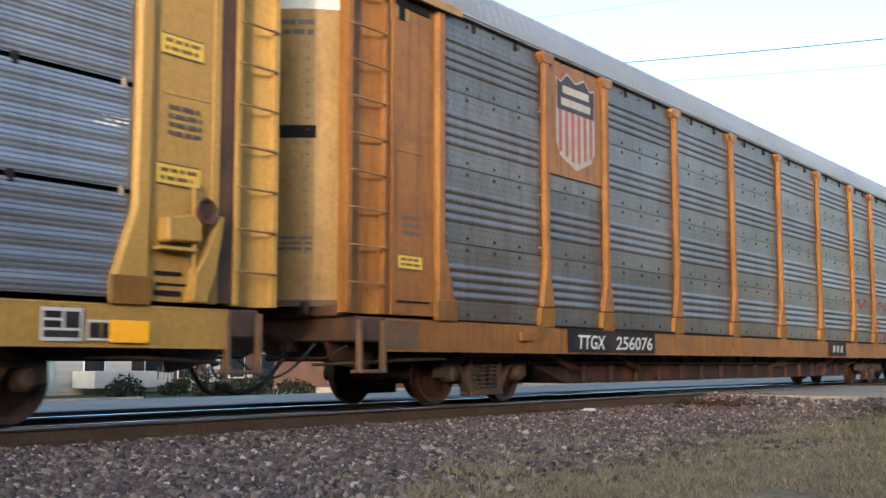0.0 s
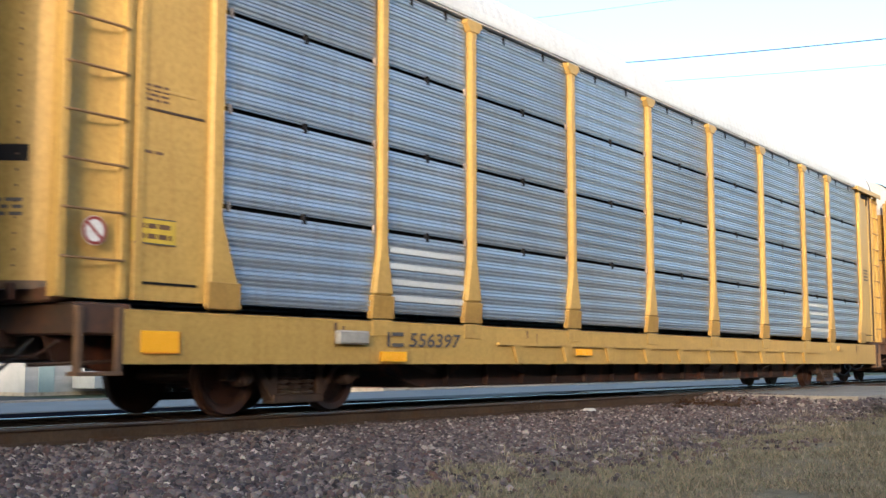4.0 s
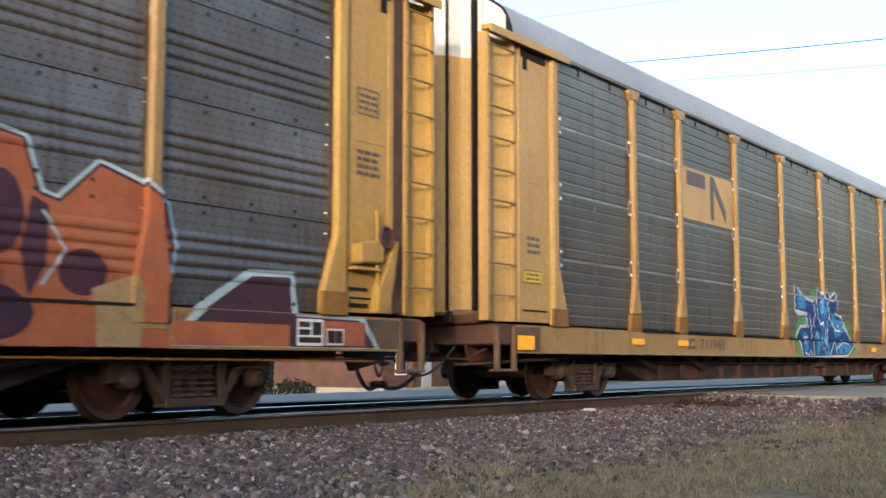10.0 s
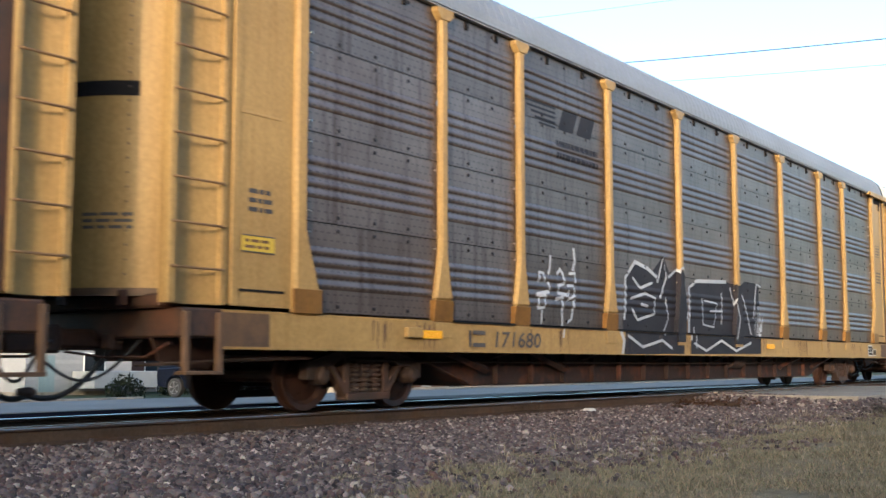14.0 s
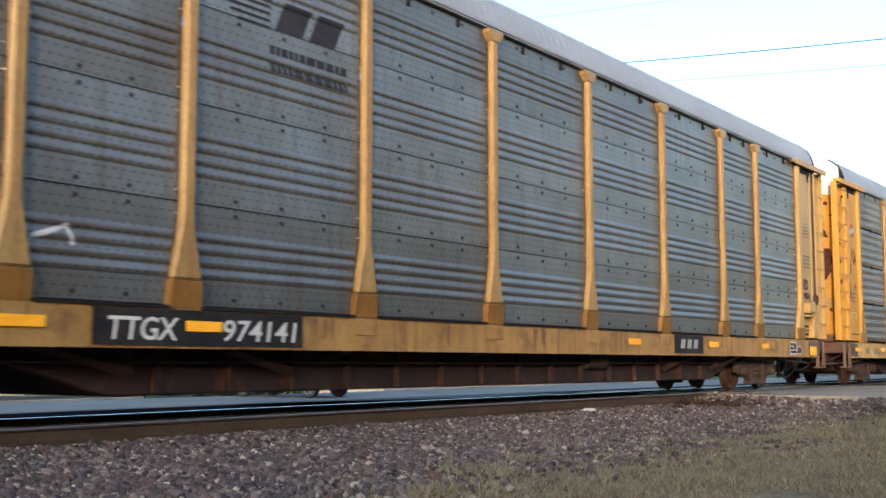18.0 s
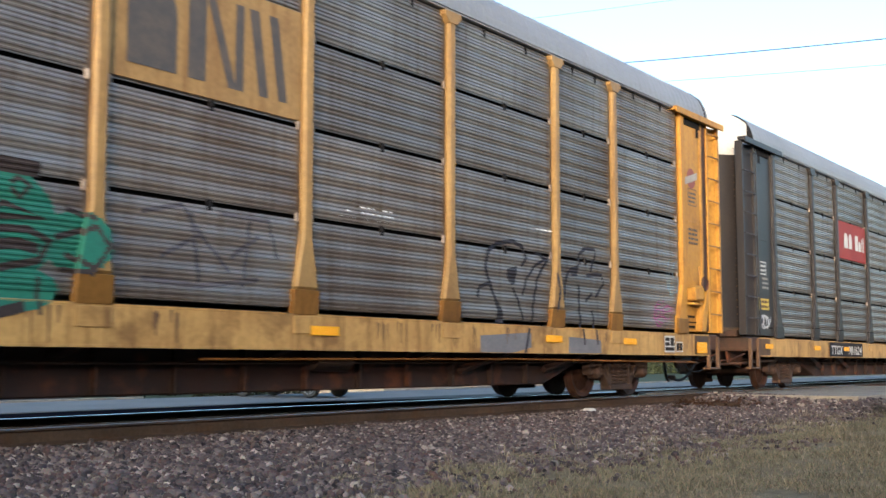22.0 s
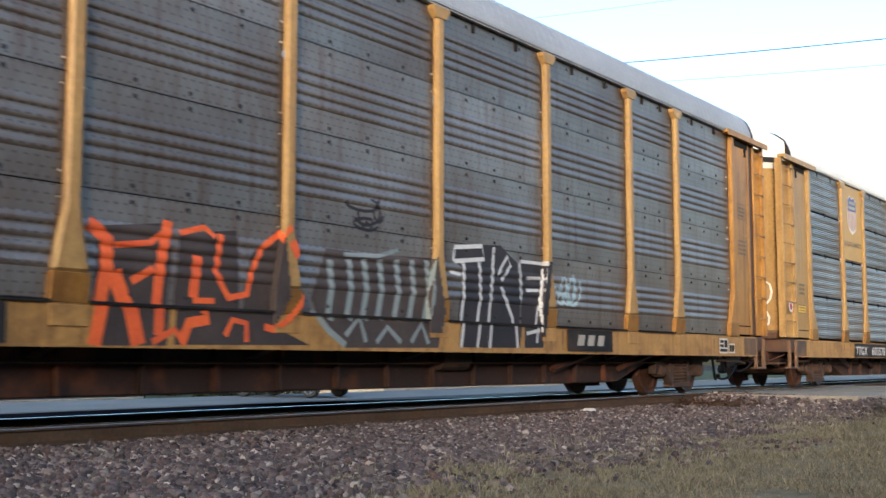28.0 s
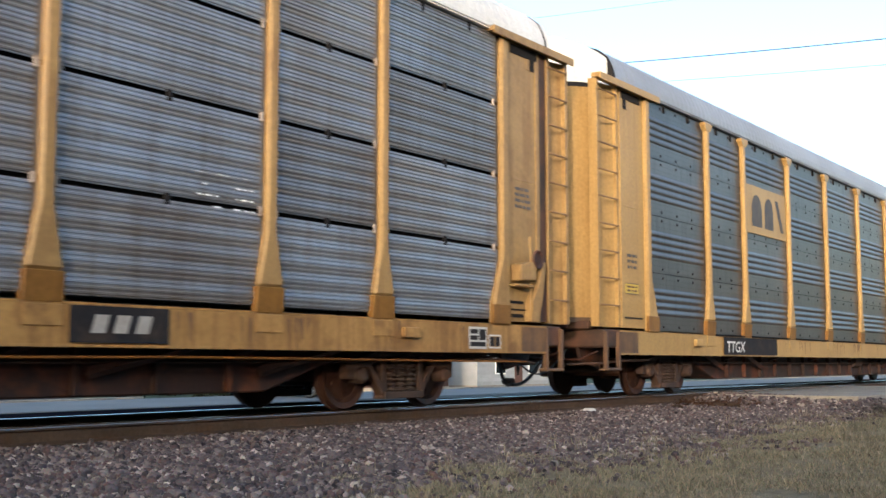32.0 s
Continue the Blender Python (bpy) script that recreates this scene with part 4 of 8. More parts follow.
def bow(y):
    """How far the end door stands out at y."""
    return -BULGE * (1 - (min(abs(y), DOOR_W) / DOOR_W) ** 2.6)


def arch(y):
    """Height of the roof's arch over y."""
    return float(np.interp(-abs(y), [p[0] for p in ROOF_PROFILE], [p[1] for p in ROOF_PROFILE])) - 0.03


def gable_mesh(mat):
    """Dark bulkhead that closes the roof behind the end door, with a rounded seal along its edge."""
    def make():
        prof = list(ROOF_PROFILE) + [(-y, z) for y, z in ROOF_PROFILE[-2::-1]]
        n = len(prof)
        pts = [(0.0, y * 0.995, z - 0.012) for y, z in prof] + [(0.06, y * 0.995, z - 0.012) for y, z in prof]
        m = Mesh().add(pts, [tuple(range(n)), tuple(range(2 * n - 1, n - 1, -1))] + [(i, i + 1, n + i + 1, n + i) for i in range(n - 1)] + [(0, n, 2 * n - 1, n - 1)])
        return m.tube([(0.03, y * 0.99, z - 0.02) for y, z in prof], 0.035, 6).done(mat)
    return cached(("gable", mat), make)


def door_rows(style, lo, hi, lift):
    """Rows of points up the end door, across its whole width."""
    n, rows = 44, []
    for k in range(n + 1):
        y = -DOOR_W + 2 * DOOR_W * k / n
        x = bow(y) - lift
        if style == "folded":
            x += 0.06 if (k // 4) % 2 else -0.06
        rows.append([(x, y, z if z is not None else arch(y)) for z in (lo, hi)])
    return rows


def door_mesh(mat, style, top):
    """Curved end door, bulging outward along -x; both leaves."""
    return cached(("door", mat, style, top), lambda: Mesh().sheet(door_rows(style, 1.32, top, 0.0)).done(mat, smooth=style != "folded"))


def door_top_mesh(style, top):
    """Painted top of the door, up to the arch, with the lid that runs back under the roof."""
    def make():
        rows = door_rows(style, top, None, 0.0)
        m = Mesh().sheet(rows)
        m.sheet([[r[1], (0.05, r[1][1], r[1][2])] for r in rows])
        return m.done("roof_white", smooth=False)
    return cached(("door_top", style, top), make)


def seam_mesh():
    return cached("seam", lambda: Mesh().box(-0.012, 0.012, -0.012, 0.012, 1.32, 5.36).done("dark_gap"))


def build_truck(name_parent, x):
    t = part("truck", None, name_parent, (x, 0, 0))
    for side in (-1, 1):
        def frame_shape(side=side):
            y0, y1 = (side * 1.08, side * 0.93) if side < 0 else (0.93, 1.08)
            m = Mesh()
            m.prism([(-1.12, 0.40), (-1.12, 0.62), (-0.75, 0.70), (-0.42, 0.80), (0.42, 0.80), (0.75, 0.70), (1.12, 0.62), (1.12, 0.40), (0.98, 0.40), (0.92, 0.55), (0.68, 0.55), (0.44, 0.68), (-0.44, 0.68), (-0.68, 0.55), (-0.92, 0.55), (-0.98, 0.40)], y0, y1)
            for s in (-1, 1):
                m.prism([(s * 0.72, 0.56), (s * 0.62, 0.56), (s * 0.28, 0.2), (s * 0.40, 0.16)], y0, y1)
                m.prism([(s * 0.44, 0.7), (s * 0.33, 0.7), (s * 0.33, 0.22), (s * 0.44, 0.22)], y0, y1)
            m.box(-0.42, 0.42, y0 - 0.03, y1 + 0.03, 0.14, 0.24)
            return m.done("truck_iron", bevel=0.012)
        part("side_frame", cached(("frame", side), frame_shape), t)
        for dx in (-0.21, 0.0, 0.21):
            def coil():
                m = Mesh()
                m.lathe([(r, 0.24 + k * 0.062 + h) for k in range(6) for r, h in ((0.055, 0.0), (0.093, 0.012), (0.093, 0.036), (0.055, 0.048))], n=12, axis="z")
                return m.done("truck_iron")
            part("spring", cached("coil", coil), t, (dx, side * 1.0, 0))
        for ax in (-0.88, 0.88):
            part("bearing_cap", cached("cap", lambda: Mesh().lathe([(0.0, -0.09), (0.06, -0.09), (0.10, -0.06), (0.115, 0.0), (0.115, 0.12), (0.0, 0.12)], n=16).done("truck_iron", smooth=False)), t, (ax, side * 1.07, 0.45))
    part("bolster", cached("bolster", lambda: Mesh().box(-0.2, 0.2, -1.05, 1.05, 0.42, 0.72).done("truck_iron", bevel=0.02)), t)
    for ax in (-0.88, 0.88):
        part("brake_beam", cached("beam", lambda: Mesh().box(-0.05, 0.05, -0.85, 0.85, 0.30, 0.40).done("truck_iron")), t, (ax - math.copysign(0.52, ax), 0, 0))

        def wheels():
            m = Mesh()
            for s in (-1, 1):
                prof = [(0.0, 0.0), (0.10, -0.02), (0.14, 0.0), (0.30, 0.045), (0.345, 0.0), (0.415, -0.02), (0.42, 0.08), (0.445, 0.095), (0.445, 0.12), (0.36, 0.125), (0.0, 0.12)]
                m.lathe([(r, s * (0.81 - h)) for r, h in prof], n=32)
            m.lathe([(0.085, -0.75), (0.085, 0.75)], n=12)
            for k in range(5):
                a = 2 * math.pi * k / 5
                m.lathe([(0.022, -0.80), (0.022, -0.775)], n=6, at=(0.22 * math.cos(a), 0, 0.22 * math.sin(a)))
            return m.done("wheel_iron")
        w = part("wheelset", cached("wheels", wheels), t)
        w.matrix_parent_inverse = Matrix.Translation((ax, 0, 0.445))
        WHEELSETS.append(w)
    return t


WHEELSETS = []


def build_end(car, s, spec):
    """One end of a car; s is -1 at the leading end, towards -x, and 1 at the other."""
    end, key = spec["end"], spec["end"]

    def X(a, b):
        return (s * a, s * b) if s > 0 else (s * b, s * a)

    def panel():
        x0, x1 = X(11.9, 12.86)
        m = Mesh().box(x0, x1, -1.505, -1.46, 1.2, 5.34)
        lo, hi = X(12.76, 12.86)
        m.box(lo, hi, -1.522, -1.50, 1.2, 5.34)
        lo, hi = X(12.12, 12.74)
        m.box(lo, hi, -1.512, -1.50, 3.28, 3.31)
        return m.done(end, bevel=0.004)
    part("end_panel", cached(("endpanel", s, key), panel), car)

    def corner():
        x0, x1 = X(11.74, 11.94)
        f0, f1 = X(11.5, 11.98)
        m = Mesh().prism([(x0, 5.34), (x0, 2.1), (f0 if s > 0 else x0 - 0.0, 1.4), (f0 if s > 0 else x0, 1.14), (x1 if s > 0 else f1, 1.14), (x1 if s > 0 else f1, 1.4), (x1, 2.1), (x1, 5.34)][::-1], -1.572, -1.465)
        return m.done(end, bevel=0.035)
    part("corner_post", cached(("corner", s, key), corner), car)

    part("corner_foot", cached(("corner_foot", s, spec.get("foot", "foot_brown_shade")), lambda: Mesh().box(*X(11.492, 11.952), -1.578, -1.53, 1.15, 1.43).done(spec.get("foot", "foot_brown_shade"), bevel=0.008)), car)
    in_x = 13.08 if s > 0 else 12.96        # room between panel and ladder at the trailing end, filled below in a shade colour

    def ladder():
        x0, x1 = X(in_x, 13.72)
        front = [(x0 + (x1 - x0) * q / 14, -1.505 + 0.11 * math.sin(math.pi * q / 14)) for q in range(15)]
        loop = front + [(x1, -1.38), (x0, -1.38), front[0]]
        return Mesh().sheet([[(x, y, z) for x, y in loop] for z in (1.2, 5.34)]).done(end)
    lad = part("ladder", cached(("ladder", s, key), ladder), car)
    for a, b in ((in_x, in_x + 0.07), (13.64, 13.72)):
        part("stile", cached(("stile", s, key, a), lambda: Mesh().box(*X(a, b), -1.535, -1.45, 1.2, 5.34).done(end, bevel=0.005)), lad)

    def rung():
        x0, x1 = X(in_x + 0.02, 13.70)
        return Mesh().tube([(x0, -1.52, 0.012), (x0 + 0.05, -1.56, 0.008), (0.5 * (x0 + x1), -1.57, 0.004), (x1 - 0.05, -1.56, 0.008), (x1, -1.52, 0.012)], 0.014, 6).done("rung_steel" if end != "black_worn" else end)
    for k in range(9):
        part("rung", cached(("rung", s, key), rung), lad, (0, 0, 1.55 + k * 0.45))

    part("panel_joint", cached(("joint", s), lambda: Mesh().box(*X(12.06, 12.76), -1.516, -1.504, 1.36, 1.385).done("dark_gap")), car, label="dark joint across the end panel")

    # filler nearly flush; at the trailing end its dark colour paints the slot's shade
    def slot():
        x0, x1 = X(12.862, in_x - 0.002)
        return Mesh().box(x0, x1, -1.498 if s > 0 else -1.485, -1.36, 1.22, 5.33).done("end_grime_shade" if s > 0 else end)
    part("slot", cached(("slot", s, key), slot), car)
    fold, cap = spec.get("door_style", "curved"), spec.get("door_cap", 5.05)
    d = part("end_door", door_mesh(spec.get("door", end), fold, cap), car, (s * DOOR_X, 0, 0))
    if s > 0:
        d.rotation_euler = (0, 0, math.pi)
    part("door_edge", seam_mesh(), d, (-BULGE - 0.005, 0, 0), "dark joint between the leaves")
    part("door_top", door_top_mesh(fold, cap), d, label="white painted top of the door")
    if spec.get("door_style") != "folded":
        def door_rivets():
            m = Mesh()
            for y in (-1.22, -0.9):
                for q in range(26):
                    m.lathe([(0.0, -0.012), (0.012, -0.010), (0.014, 0.004)], n=5, axis="x", at=(bow(y), y, 1.5 + 0.15 * q))
            return m.done("sill_soot")
        part("door_rivets", cached("door_rivets", door_rivets), d)["kind"] = "stuff"
    else:
        for q in range(1, 11):
            y = -DOOR_W + 2 * DOOR_W * (q * 4 + 0.5) / 44
            part("fold_joint", cached(("fold_joint", q), lambda: Mesh().box(bow(y) - 0.075, bow(y) + 0.04, y - 0.022, y + 0.022, 1.34, arch(y) - 0.02).done("dark_gap")), d, label="dark fold between the door leaves")
    part("door_rail", cached("door_rail", lambda: Mesh().sheet([[(bow(y) - o, y, z) for o, z in ((0.0, 1.36), (0.03, 1.36), (0.03, 1.28), (0.0, 1.28))] for y in np.linspace(-DOOR_W, DOOR_W, 25)]).done("sill_soot")), d, label="dirty rail along the foot of the door")
    for y in (-0.9, -0.3):
        part("hinge", cached(("hinge", y), lambda: Mesh().box(bow(y) - 0.06, bow(y), y - 0.06, y + 0.06, 1.18, 1.34).done("rust_frame", bevel=0.01)), d)
    if s < 0:
        for z in spec.get("slots", (3.3,)):
            part("door_opening", cached(("opening", z), lambda: Mesh().sheet([[(bow(y) - 0.006, y, zz) for zz in (z, z + 0.16)] for y in np.linspace(-0.98, -0.2, 13)]).done("dark_gap")), d, label="dark slot in the door")
        for z in spec.get("seams", ()):
            part("door_seam", cached(("door_seam", z), lambda: Mesh().sheet([[(bow(y) - 0.012, y, zz) for zz in (z - 0.02, z + 0.02)] for y in np.linspace(-1.38, -0.1, 17)]).done("sill_soot")), d, label="dark seam across the door")
        for za, zb in spec.get("bands", ()):
            part("door_band", Mesh().sheet([[(bow(y) - 0.014, y, zz) for zz in (za, zb)] for y in np.linspace(-1.3, -0.1, 17)]).done("dark_gap"), d, label="black band across the top of the door")
        part("door_stencil", decal_on_door(spec["seed"], spec.get("ink", "paint_ink")), d)["kind"] = "stuff"
    part("gable", gable_mesh("dark_gap"), car, (s * ROOF_END - 0.03, 0, 0), "black seal between roof and end door")

    def header():
        x0, x1 = X(11.46, 13.76)
        m = Mesh().box(x0, x1, -1.625, -1.46, 5.345, 5.42)
        m.box(x0, x1, -1.64, -1.61, 5.30, 5.42)
        a, b = X(12.5, 12.86)
        m.box(a, b, -1.515, -1.47, 5.0, 5.3)
        return m.done(spec.get("header", end), bevel=0.006)
    part("header", cached(("header", s, spec.get("header", end)), header), car)
    # near-black patch: vent, with the header's shade painted in
    part("vent_shade", cached(("vent_shade", s), lambda: Mesh().box(*X(12.06, 12.8), -1.524, -1.505, 5.17, 5.30).box(*X(12.6, 12.72), -1.522, -1.505, 5.0, 5.17).done("dark_gap")), car, label="dark patch for a vent and the shade under the header")

    # floor end, step and coupler
    def sill():
        x0, x1 = X(12.85, 13.5)
        m = Mesh().box(x0, x1, -1.5, 1.5, 0.86, 1.16)
        a, b = X(13.3, 13.62)
        m.box(a, b, -1.28, 1.28, 1.16, 1.3)
        return m.done("end_grime_shade", bevel=0.02)
    part("end_sill", cached(("endsill", s), sill), car)

    def step():
        x0, x1 = X(12.98, 13.5)
        m = Mesh()
        m.box(x0, x0 + 0.07, -1.55, -1.48, 0.5, 1.12).box(x1 - 0.07, x1, -1.55, -1.48, 0.5, 1.12).box(x0, x1, -1.56, -1.40, 0.48, 0.52)
        return m.done("step_brown", bevel=0.008)
    part("step", cached(("step", s), step), car, label="step below the ladder")
    part("coupler", cached(("coupler", s), lambda: Mesh().box(*X(13.3, 14.0), -0.12, 0.12, 0.76, 0.96).box(*X(13.95, 14.32), -0.2, 0.14, 0.70, 1.0).box(*X(14.15, 14.34), 0.1, 0.26, 0.72, 0.98).done("end_grime_shade", bevel=0.03)), car)

    def hose():
        path = [(s * (13.45 + 0.85 * q), -0.35 + 0.25 * q, 0.86 - 0.62 * math.sin(math.pi * min(1, q * 0.62 + 0.02)) ** 0.8) for q in [k / 14 for k in range(15)]]
        return Mesh().tube(path, 0.03, 7).done("black_rubber", smooth=True)
    part("air_hose", cached(("hose", s), hose), car)
    part("trainline", cached(("trainline", s), lambda: Mesh().tube([(s * 11.4, -1.3, 0.66), (s * 12.4, -1.34, 0.64), (s * 13.2, -1.2, 0.6), (s * 13.5, -0.8, 0.58)], 0.022, 6).done("truck_iron")), car)
    part("angle_cock", cached(("cock", s), lambda: Mesh().box(*X(13.35, 13.55), -0.44, -0.28, 0.74, 0.92).box(*X(13.42, 13.46), -0.52, -0.4, 0.8, 0.84).done("truck_iron", bevel=0.02)), car)
    part("glad_hand", cached(("glad", s), lambda: Mesh().lathe([(0.0, -0.09), (0.05, -0.08), (0.06, 0.03), (0.035, 0.09), (0.0, 0.1)], n=10, axis="x", at=(s * 14.28, -0.1, 0.3)).done("truck_iron")), car)
    part("electric_cable", cached(("cable", s), lambda: Mesh().tube([(s * (13.4 + 0.9 * q), -0.75 + 0.5 * q, 0.84 - 0.42 * math.sin(math.pi * q * 0.9)) for q in [n / 12 for n in range(13)]], 0.018, 6).done("black_rubber")), car)
    part("draft_plate", cached(("draft", s), lambda: Mesh().prism([(s * 12.5, 0.86), (s * 13.45, 0.86), (s * 13.35, 0.62), (s * 12.7, 0.5)], -1.0, -0.94).done("rust_frame")), car)
    part("uncoupling_lever", cached(("lever", s), lambda: Mesh().tube([(s * 13.62, -1.45, 0.80), (s * 13.62, -1.1, 0.66), (s * 13.66, -0.5, 0.66), (s * 13.9, -0.15, 0.72)], 0.016, 6).done("rust_frame")), car)
    if s > 0 and spec.get("brake"):
        b = part("hand_brake", Mesh().prism([(12.06, 1.78), (12.06, 2.02), (12.4, 2.08), (12.5, 2.0), (12.5, 1.8)], -1.68, -1.5).done(end, bevel=0.02), car)
        part("brake_shelf", Mesh().box(12.0, 12.46, -1.66, -1.5, 1.70, 1.74).done(end, bevel=0.008), b)
        part("brake_wheel", Mesh().lathe([(0.09, -1.66), (0.13, -1.685), (0.145, -1.66), (0.13, -1.635), (0.09, -1.66)], n=18, at=(12.56, 0, 2.12)).done("rust_frame"), b)
        part("wheel_hub", Mesh().box(12.44, 12.68, -1.665, -1.645, 2.105, 2.135).box(12.545, 12.575, -1.665, -1.64, 2.0, 2.24).done("rust_frame"), b)
        part("bracket", Mesh().prism([(12.42, 1.2), (12.62, 1.2), (12.74, 1.55), (12.84, 2.1), (12.76, 2.1), (12.62, 1.75), (12.46, 1.5)], -1.64, -1.5).done(end, bevel=0.01), b)
        part("brake_rod", Mesh().tube([(12.44, -1.6, 2.45), (12.44, -1.62, 2.0), (12.46, -1.6, 1.3)], 0.02, 6).done(end), b)
        part("step_slot", Mesh().box(12.04, 12.38, -1.518, -1.506, 1.46, 1.5).done("dark_gap"), b, label="dark slot")
        part("step_slot", Mesh().box(12.04, 12.38, -1.518, -1.506, 1.26, 1.31).done("dark_gap"), b, label="dark slot")


def decal_on_door(seed, mat):
    """Small unreadable stencil lines on the curved door."""
    pts, faces = [], []
    for blk, (z0, z1, y0, y1, rows) in enumerate(((4.62, 4.87, -0.95, -0.45, 2), (1.95, 2.15, -0.95, -0.5, 3))):
        p, f = bars(y0, y1, z0, z1, rows, seed + blk)
        n = len(pts)
        pts += [(bow(y) - 0.007, y, z) for y, z in p]
        faces += [tuple(n + i for i in q) for q in f]
    me = bpy.data.meshes.new("stencil")
    me.from_pydata(pts, [], faces)
    me.materials.append(MATS[mat])
    return me


def build_car(k, spec):
    car = thing("rail_car", spec["label"], "rail car", "cars of the freight train")
    style, wall, post = spec["style"], spec["wall"], spec.get("post", spec["end"])
    rel = RELIEFS[style]
    z0, z1 = spec.get("sill_z", (0.755, 1.145))
    # floor and underframe
    part("deck", cached("deck", lambda: Mesh().box(-13.3, 13.3, -1.44, 1.44, 1.02, 1.12).done("deck_steel")), car)
    part("middle_deck", cached("mid", lambda: Mesh().box(-13.2, 13.2, -1.4, 1.4, 3.16, 3.24).done("deck_steel")), car)

    def belly():
        m = Mesh().prism([(-13.1, 1.0), (-13.1, 0.62), (-9.0, 0.62), (-8.0, 0.45), (8.0, 0.45), (9.0, 0.62), (13.1, 0.62), (13.1, 1.0)][::-1], -0.42, 0.42)
        return m.done("rust_frame", bevel=0.02)
    part("centre_sill", cached("belly", belly), car)
    part("well_girder", cached("well", lambda: Mesh().prism([(-8.7, 1.0), (-8.7, 0.6), (-7.6, 0.27), (7.6, 0.27), (8.7, 0.6), (8.7, 1.0)][::-1], -0.98, 0.98).done("rust_frame", bevel=0.02)), car)
    for x in np.arange(-7.0, 7.1, 1.0):
        part("girder_rib", cached("girder_rib", lambda: Mesh().box(-0.03, 0.03, -1.06, -0.98, 0.29, 0.98).done("rust_frame")), car, (x, 0, 0))
    for x in (-7.1, -4.27, -1.43, 1.43, 4.27, 7.1):
        part("cross_bearer", cached("bearer", lambda: Mesh().add([(-0.08, -1.48, 0.80), (-0.08, -0.42, 0.48), (-0.08, -0.42, 1.02), (-0.08, -1.48, 1.02), (0.08, -1.48, 0.80), (0.08, -0.42, 0.48), (0.08, -0.42, 1.02), (0.08, -1.48, 1.02)],
             [(0, 1, 2, 3), (4, 7, 6, 5), (0, 4, 5, 1), (1, 5, 6, 2), (2, 6, 7, 3), (3, 7, 4, 0)]).done("rust_frame")), car, (x, 0, 0))
    for x in (-8.3, -6.0, 6.0, 8.3):
        part("brace", cached(("brace", x > 0), lambda: Mesh().tube([(-0.9 if x > 0 else 0.9, -1.1, 0.5), (0.9 if x > 0 else -0.9, -1.25, 0.92)], 0.06, 4).done("rust_frame")), car, (x, 0, 0))
    part("brake_pipe", cached("pipe", lambda: Mesh().tube([(-12.8, -0.9, 0.7), (-9, -1.12, 0.62), (0, -1.1, 0.6), (9, -1.12, 0.62), (12.8, -0.9, 0.7)], 0.02, 6).done("truck_iron")), car)
    part("brake_cylinder", cached("cyl", lambda: Mesh().lathe([(0.0, -0.35), (0.16, -0.33), (0.17, 0.3), (0.0, 0.34)], n=16, axis="x").done("truck_iron")), car, (2.4, -1.02, 0.66))
    if spec.get("rod"):
        part("brake_rod", cached("rod", lambda: Mesh().tube([(0.0, -1.40, 0.64), (6.0, -1.42, 0.66), (12.6, -1.42, 0.62)], 0.014, 6).done("yellow_brown")), car)
    # side sill: channel with flanges
    def side_sill():
        loop = [(SILL_Y + 0.08, z0 - 0.012), (SILL_Y - 0.002, z0 - 0.012), (SILL_Y - 0.002, z0 + 0.012), (SILL_Y, z0 + 0.014), (SILL_Y, z1 - 0.016), (SILL_Y - 0.004, z1 - 0.014),
                (SILL_Y - 0.004, z1 + 0.008), (-1.42, z1 + 0.008), (-1.42, z1 - 0.014), (SILL_Y + 0.03, z1 - 0.016), (SILL_Y + 0.03, z0 + 0.014), (SILL_Y + 0.08, z0 + 0.012), (SILL_Y + 0.08, z0 - 0.012)]
        return Mesh().sheet([[(x, y, z) for y, z in loop] for x in (-13.0, -6, 0, 6, 13.0)]).done(spec["sill"])
    part("side_sill", cached(("sill", spec["sill"], z0), side_sill), car)
    # dark strip painting the shade between the sill and the wall, bay by bay
    for xa, xb in zip(POSTS, POSTS[1:]) if spec["style"] != "fine" else ():
        w = round(xb - xa - 0.44, 2)
        part("sill_shade_strip", cached(("sill_shade_strip", w, z1), lambda: Mesh().box(0, w, SILL_Y - 0.03, SILL_Y + 0.02, z1 - 0.006, z1 + 0.022).done("dark_gap")), car, (xa + 0.22, 0, 0), label="dark strip painted as shade between sill and wall")
    if spec.get("fold"):
        part("sill_ledge", Mesh().box(-6.5, 8.0, SILL_Y - 0.05, SILL_Y - 0.002, z0 + 0.25, z0 + 0.29).done(spec["sill"]), car)
        for x in np.arange(-6.0, 8.0, 1.42):
            part("sill_rib", Mesh().prism([(x, z0 + 0.02), (x + 0.05, z0 + 0.02), (x + 0.16, z0 + 0.25), (x - 0.11, z0 + 0.25)], SILL_Y - 0.045, SILL_Y - 0.002).done(spec["sill"]), car)
    # dirt and rust on the sill's ends, below the feet and round the steps
    rd = random.Random(900 + k)
    for s in (-1, 1):
        if spec["sill"] not in ("yellow_clean", "yellow_fresh"):
            part("sill_end", cached(("sill_end", s, z0), lambda: Mesh().box(min(s * 12.3, s * 13.02), max(s * 12.3, s * 13.02), SILL_Y - 0.004, SILL_Y + 0.02, z0 + 0.016, z1 - 0.02).done("sill_soot")), car, label="sooty rusted end of the sill")
    for i in range(4 if spec["sill"] in ("yellow_clean", "yellow_fresh") else 16):
        x, flow = rd.uniform(-11.5, 11.5), []
        for q in range(rd.randint(3, 7)):
            xq, w, top = x + rd.uniform(-0.22, 0.22), rd.uniform(0.006, 0.022), z1 - 0.02 - rd.uniform(0, 0.05)
            low = max(z0 + 0.02, top - rd.uniform(0.08, 0.36))
